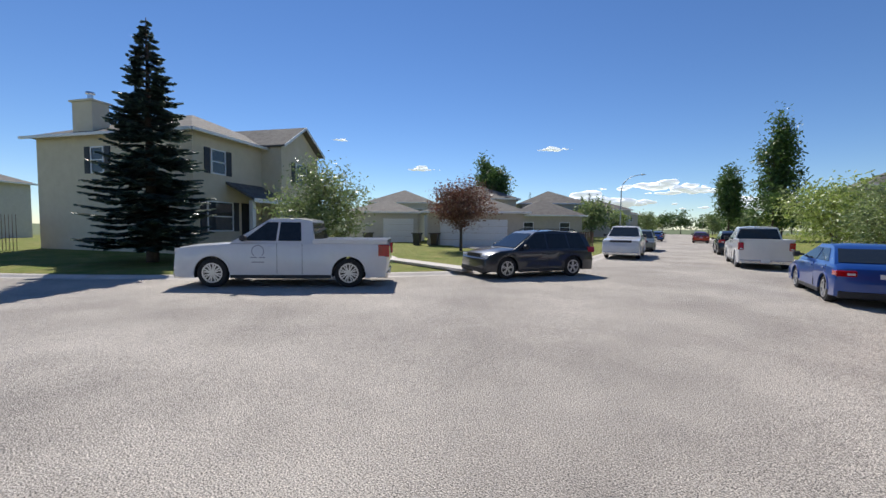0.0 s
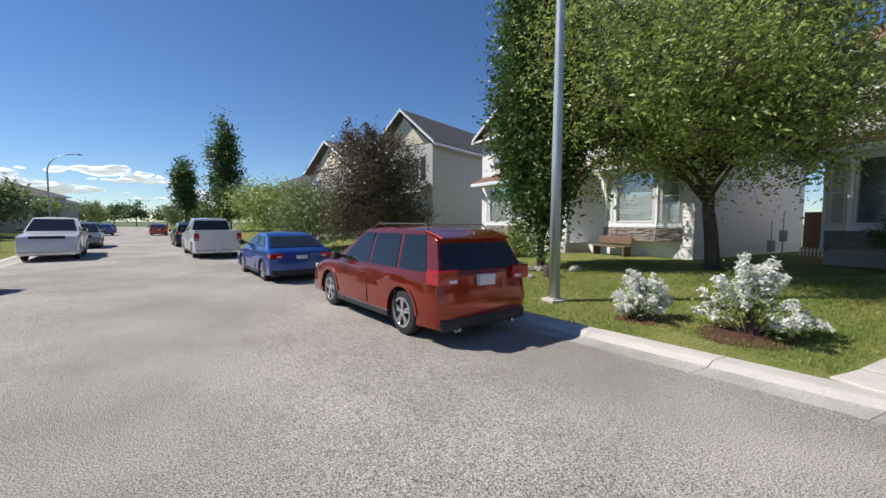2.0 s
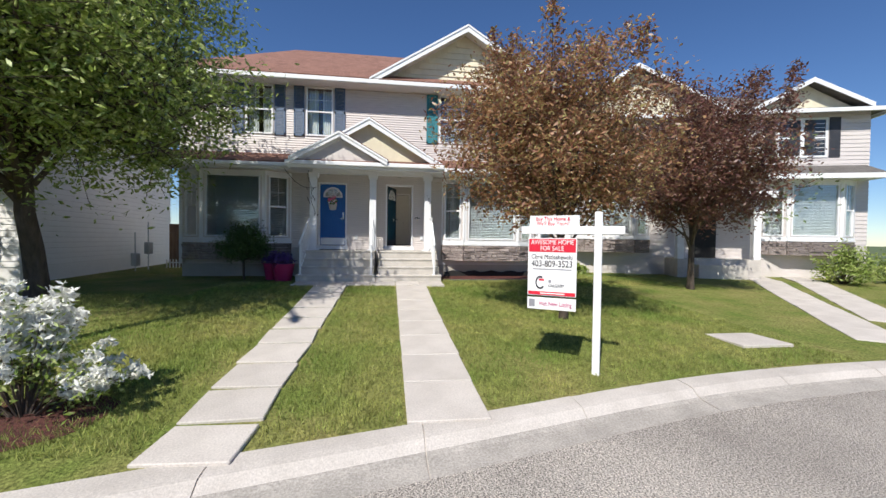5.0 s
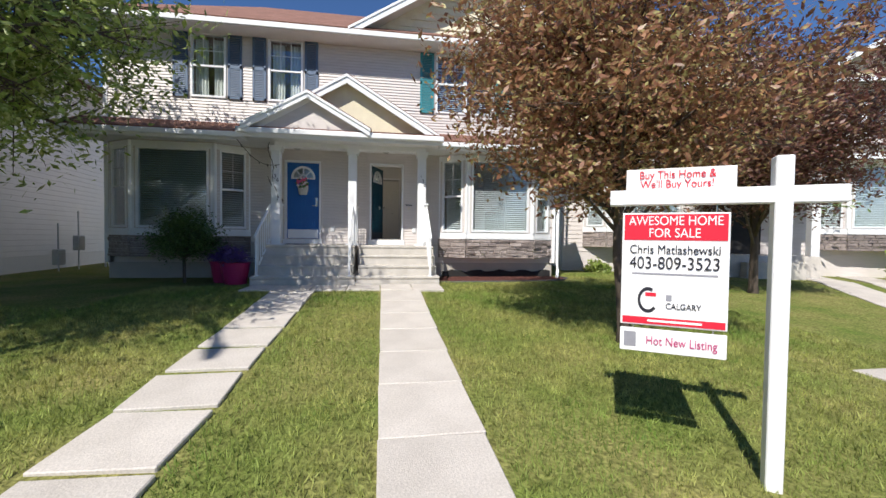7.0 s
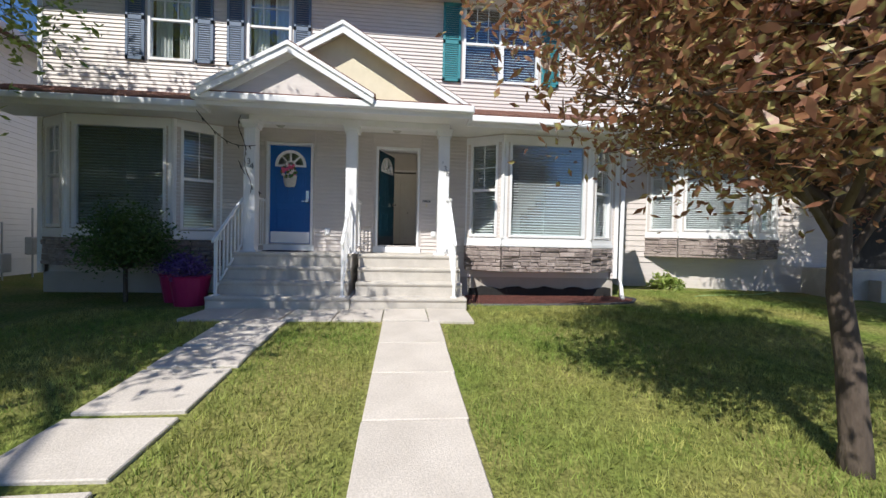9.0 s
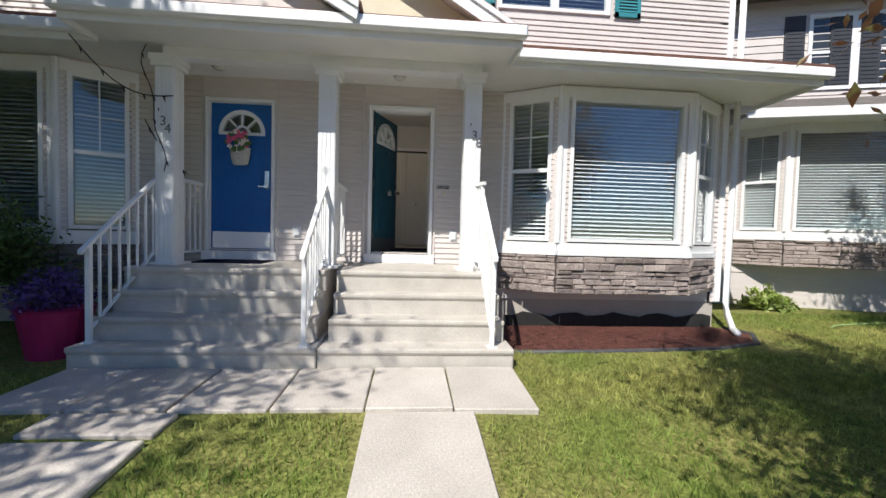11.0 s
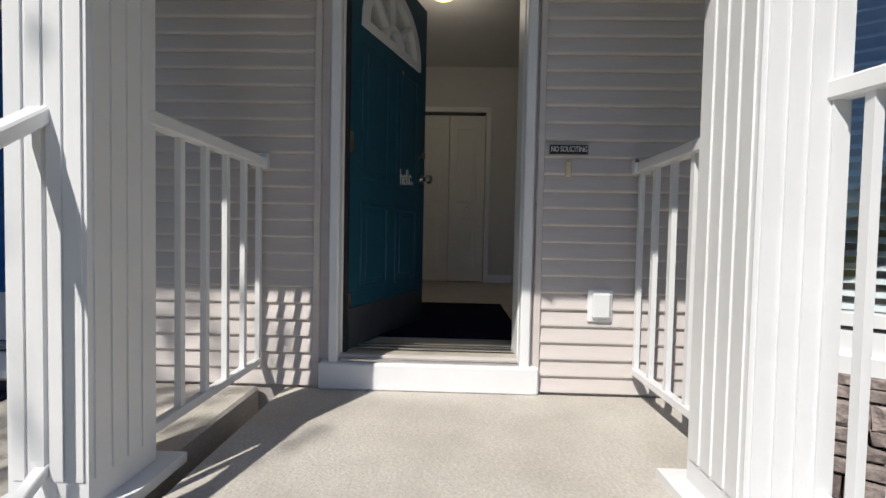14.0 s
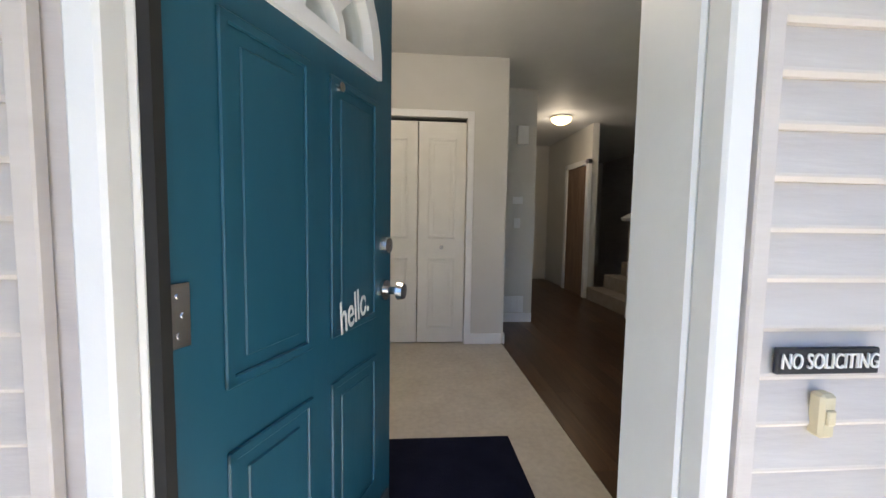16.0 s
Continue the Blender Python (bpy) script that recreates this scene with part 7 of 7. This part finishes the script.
for x, y in ((14.95, 4.25), (15.35, 4.62)):
    bm = bmesh.new()
    tube(bm, [(x, y, 0.15), (x, y, 0.68), (x, y, 0.71)], [0.22, 0.31, 0.33], 20)
    tagged(part("plant_pot", bm, PINK), "magenta plastic plant pot by the steps", "plant pot", "plant pots")
    bush("potted_plant", (x, y, 0.68), 0.36, 0.34, mat("purple_flowers", (0.07, 0.03, 0.16), (0.12, 0.06, 0.25), rough=0.6), 1200, 0.032, int(x * 10 + y * 100), "low purple flowers in a pot", 0, "plant")
bench = empty("garden_bench", (12.9, 13.2, 0.2), "dark wooden garden bench under the bay window", "bench")
under(bench, boxes("seat", WOOD, [(12.7, 13.1, 12.2, 13.9, 0.55, 0.6)], None, 0.01))
under(bench, boxes("backrest", WOOD, [(13.08, 13.12, 12.2, 13.9, 0.68, 0.98)], None, 0.01))
for y in (12.25, 13.8):
    under(bench, boxes("leg", WOOD, [(12.72, 13.1, y, y + 0.06, 0.15, 0.55)], None, 0.005))
dish = empty("satellite_dish", (12.2, 20.6, 4.6), "round grey satellite dish on the upper wall", "satellite dish")
bm = bmesh.new()
tube(bm, [(12.15, 20.6, 5.2), (12.12, 20.6, 5.2), (12.06, 20.6, 5.2)], [0.05, 0.25, 0.38], 20)
under(dish, part("reflector", bm, STEEL))
bm = bmesh.new()
tube(bm, [(12.7, 20.6, 5.0), (12.15, 20.6, 5.2)], 0.03, 8)
under(dish, part("arm", bm, STEEL))
# gas and power meters on the neighbour's side wall
for x, z in ((19.2, 1.0), (18.4, 0.6)):
    m = empty("utility_meter", (x, 10.2, z), "grey utility meter on the side wall", "meter", "meters")
    under(m, boxes("box", STEEL, [(x - 0.14, x + 0.14, 10.1, 10.28, z - 0.2, z + 0.25)], None, 0.02))
    bm = bmesh.new()
    tube(bm, [(x, 10.2, 0.1), (x, 10.2, z + 1.0)], 0.02, 8)
    under(m, part("pipe", bm, STEEL))
# string of coloured bulbs hanging by the left post
bm = bmesh.new()
pts = [(15.35 - 0.08 * math.sin(k * 0.5), 3.62 - 0.05 * k / 4 + 0.04 * math.sin(k), 3.55 - 0.115 * k) for k in range(13)]
tube(bm, pts, 0.006, 5)
for p in pts[1::2]:
    tube(bm, [Vector(p), Vector(p) + Vector((0, -0.02, -0.05))], [0.012, 0.005], 6)
tagged(part("light_string", bm, PLASTIC), "dark string of small lights hanging at the porch post", "string lights")
for p0, p1, sag in (((15.2, 4.3, 3.55), (15.5, 3.42, 3.05), 0.22), ((15.42, 3.68, 2.75), (15.72, 3.38, 2.2), 0.10)):
    bm = bmesh.new()
    pts = [Vector(p0).lerp(Vector(p1), k / 10) - Vector((0, 0, sag * math.sin(math.pi * k / 10))) for k in range(11)]
    tube(bm, pts, 0.007, 5)
    for p in pts[1::2]:
        tube(bm, [p, p + Vector((0, -0.015, -0.06))], [0.014, 0.005], 6)
    tagged(part("light_string", bm, PLASTIC), "dark string of small bulbs slung round the porch post", "string lights")
# garden hose on the lawn
bm = bmesh.new()
tube(bm, [(16.4 + 0.1 * k, -6.0 - 0.35 * k + 0.25 * math.sin(k * 0.9), lawn_z(16.4, -7) + 0.02) for k in range(10)], 0.012, 6)
tagged(part("garden_hose", bm, mat("green_hose", (0.25, 0.4, 0.15), (0.3, 0.45, 0.2), rough=0.5)), "pale green garden hose lying on the lawn", "hose")

# ---- clouds, far off ----
CLOUD = mat("cloud_white", (0.85, 0.86, 0.88), (0.9, 0.9, 0.92), rough=1.0, scale=0.02, spec=0.0)
# added self-glow stands in for sunlight scattered inside the clouds
CLOUD.node_tree.nodes["Principled BSDF"].inputs["Emission Color"].default_value = (0.9, 0.95, 1.0, 1)
CLOUD.node_tree.nodes["Principled BSDF"].inputs["Emission Strength"].default_value = 0.45
rng = random.Random(77)
for az, el, w in ((29, 10.5, 5), (47, 8, 5), (16.5, 5.2, 12), (13, 4.5, 10), (58, 11.5, 3), (25, 3.0, 16), (6, 2.6, 14), (68, 4, 16), (82, 6, 10), (40, 3.5, 10), (20, 3.2, 12)):
    bm = bmesh.new()
    D = 1500
    c = Vector((-math.sin(radians(az)) * D, math.cos(radians(az)) * D, D * math.tan(radians(el))))
    side = Vector((math.cos(radians(az)), math.sin(radians(az)), 0))
    ww = D * math.tan(radians(w / 2))
    for k in range(26):
        u = rng.gauss(0, 0.42)
        r = ww * rng.uniform(0.05, 0.15) * max(0.25, 1 - abs(u))
        m = Matrix.Translation(c + side * u * ww + Vector((0, 0, abs(rng.gauss(0, 0.08)) * ww * max(0.1, 1 - abs(u))))) @ Matrix.Diagonal((2.0, 2.0, 0.55, 1))
        s0 = len(bm.verts)
        res = bmesh.ops.create_icosphere(bm, subdivisions=3, radius=r, matrix=m)
        for v in res["verts"]:
            d = noise.fractal(v.co * 0.02, 0.8, 2.0, 4)
            v.co.z += d * r * 0.3
            v.co += side * noise.fractal(v.co * 0.015 + Vector((9, 0, 0)), 0.8, 2.0, 4) * r * 0.5
    part("backdrop_cloud", bm, CLOUD, smooth=True, label="small white fair-weather cloud", kind="structure", category="cloud")

# ---- grass blades on the lawn beside the walks ----


def blades(name, n, x0, x1, y0, y1, hmin, hmax, seed, label):
    r = np.random.default_rng(seed)
    xs, ys = r.uniform(x0, x1, n), r.uniform(y0, y1, n)
    verts, faces = [], []
    for x, y in zip(xs, ys):
        t = (x - 5.6) / 7.9
        if x < near_x(y) + 0.78 or (0.2 - 0.09 * t < y < 1.03 and x < 13.6) or (2.27 - 0.06 * t < y < 3.07 + 0.05 * t and x < 13.6) or (x > 13.5 and -0.4 < y < 3.85) or (x > 15.05 and y > -4.3):
            if r.random() > 0.0:
                continue
        if (8.1 < x < 9.0 and -5.3 < y < -4.3):
            continue
        z = lawn_z(x, y)
        p = noise.noise((x * 0.9, y * 0.9, 5.0))
        h = r.uniform(hmin, hmax) * (1 + 0.5 * p)
        a, w = r.uniform(0, 6.28), r.uniform(0.003, 0.007)
        lx, ly = r.normal(0, 0.5) * h, r.normal(0, 0.5) * h
        k = len(verts)
        verts += [(x - w * math.cos(a), y - w * math.sin(a), z - 0.01), (x + w * math.cos(a), y + w * math.sin(a), z - 0.01), (x + lx, y + ly, z + h)]
        faces.append((k, k + 1, k + 2))
    me = bpy.data.meshes.new(name)
    me.from_pydata(verts, [], faces)
    me.materials.append(BLADE)
    tagged(new(name, me), label, "grass", kind="stuff")


blades("grass", 150000, 5.8, 14.4, -5.5, 5.5, 0.03, 0.075, 4, "short uneven green grass blades on the lawn")
blades("grass", 40000, 14.0, 17.5, -8.0, -0.4, 0.03, 0.06, 5, "short green grass blades beside the mulch bed")
blades("grass", 40000, 4.5, 12.0, 5.0, 11.0, 0.03, 0.07, 6, "short green grass blades under the ash tree")
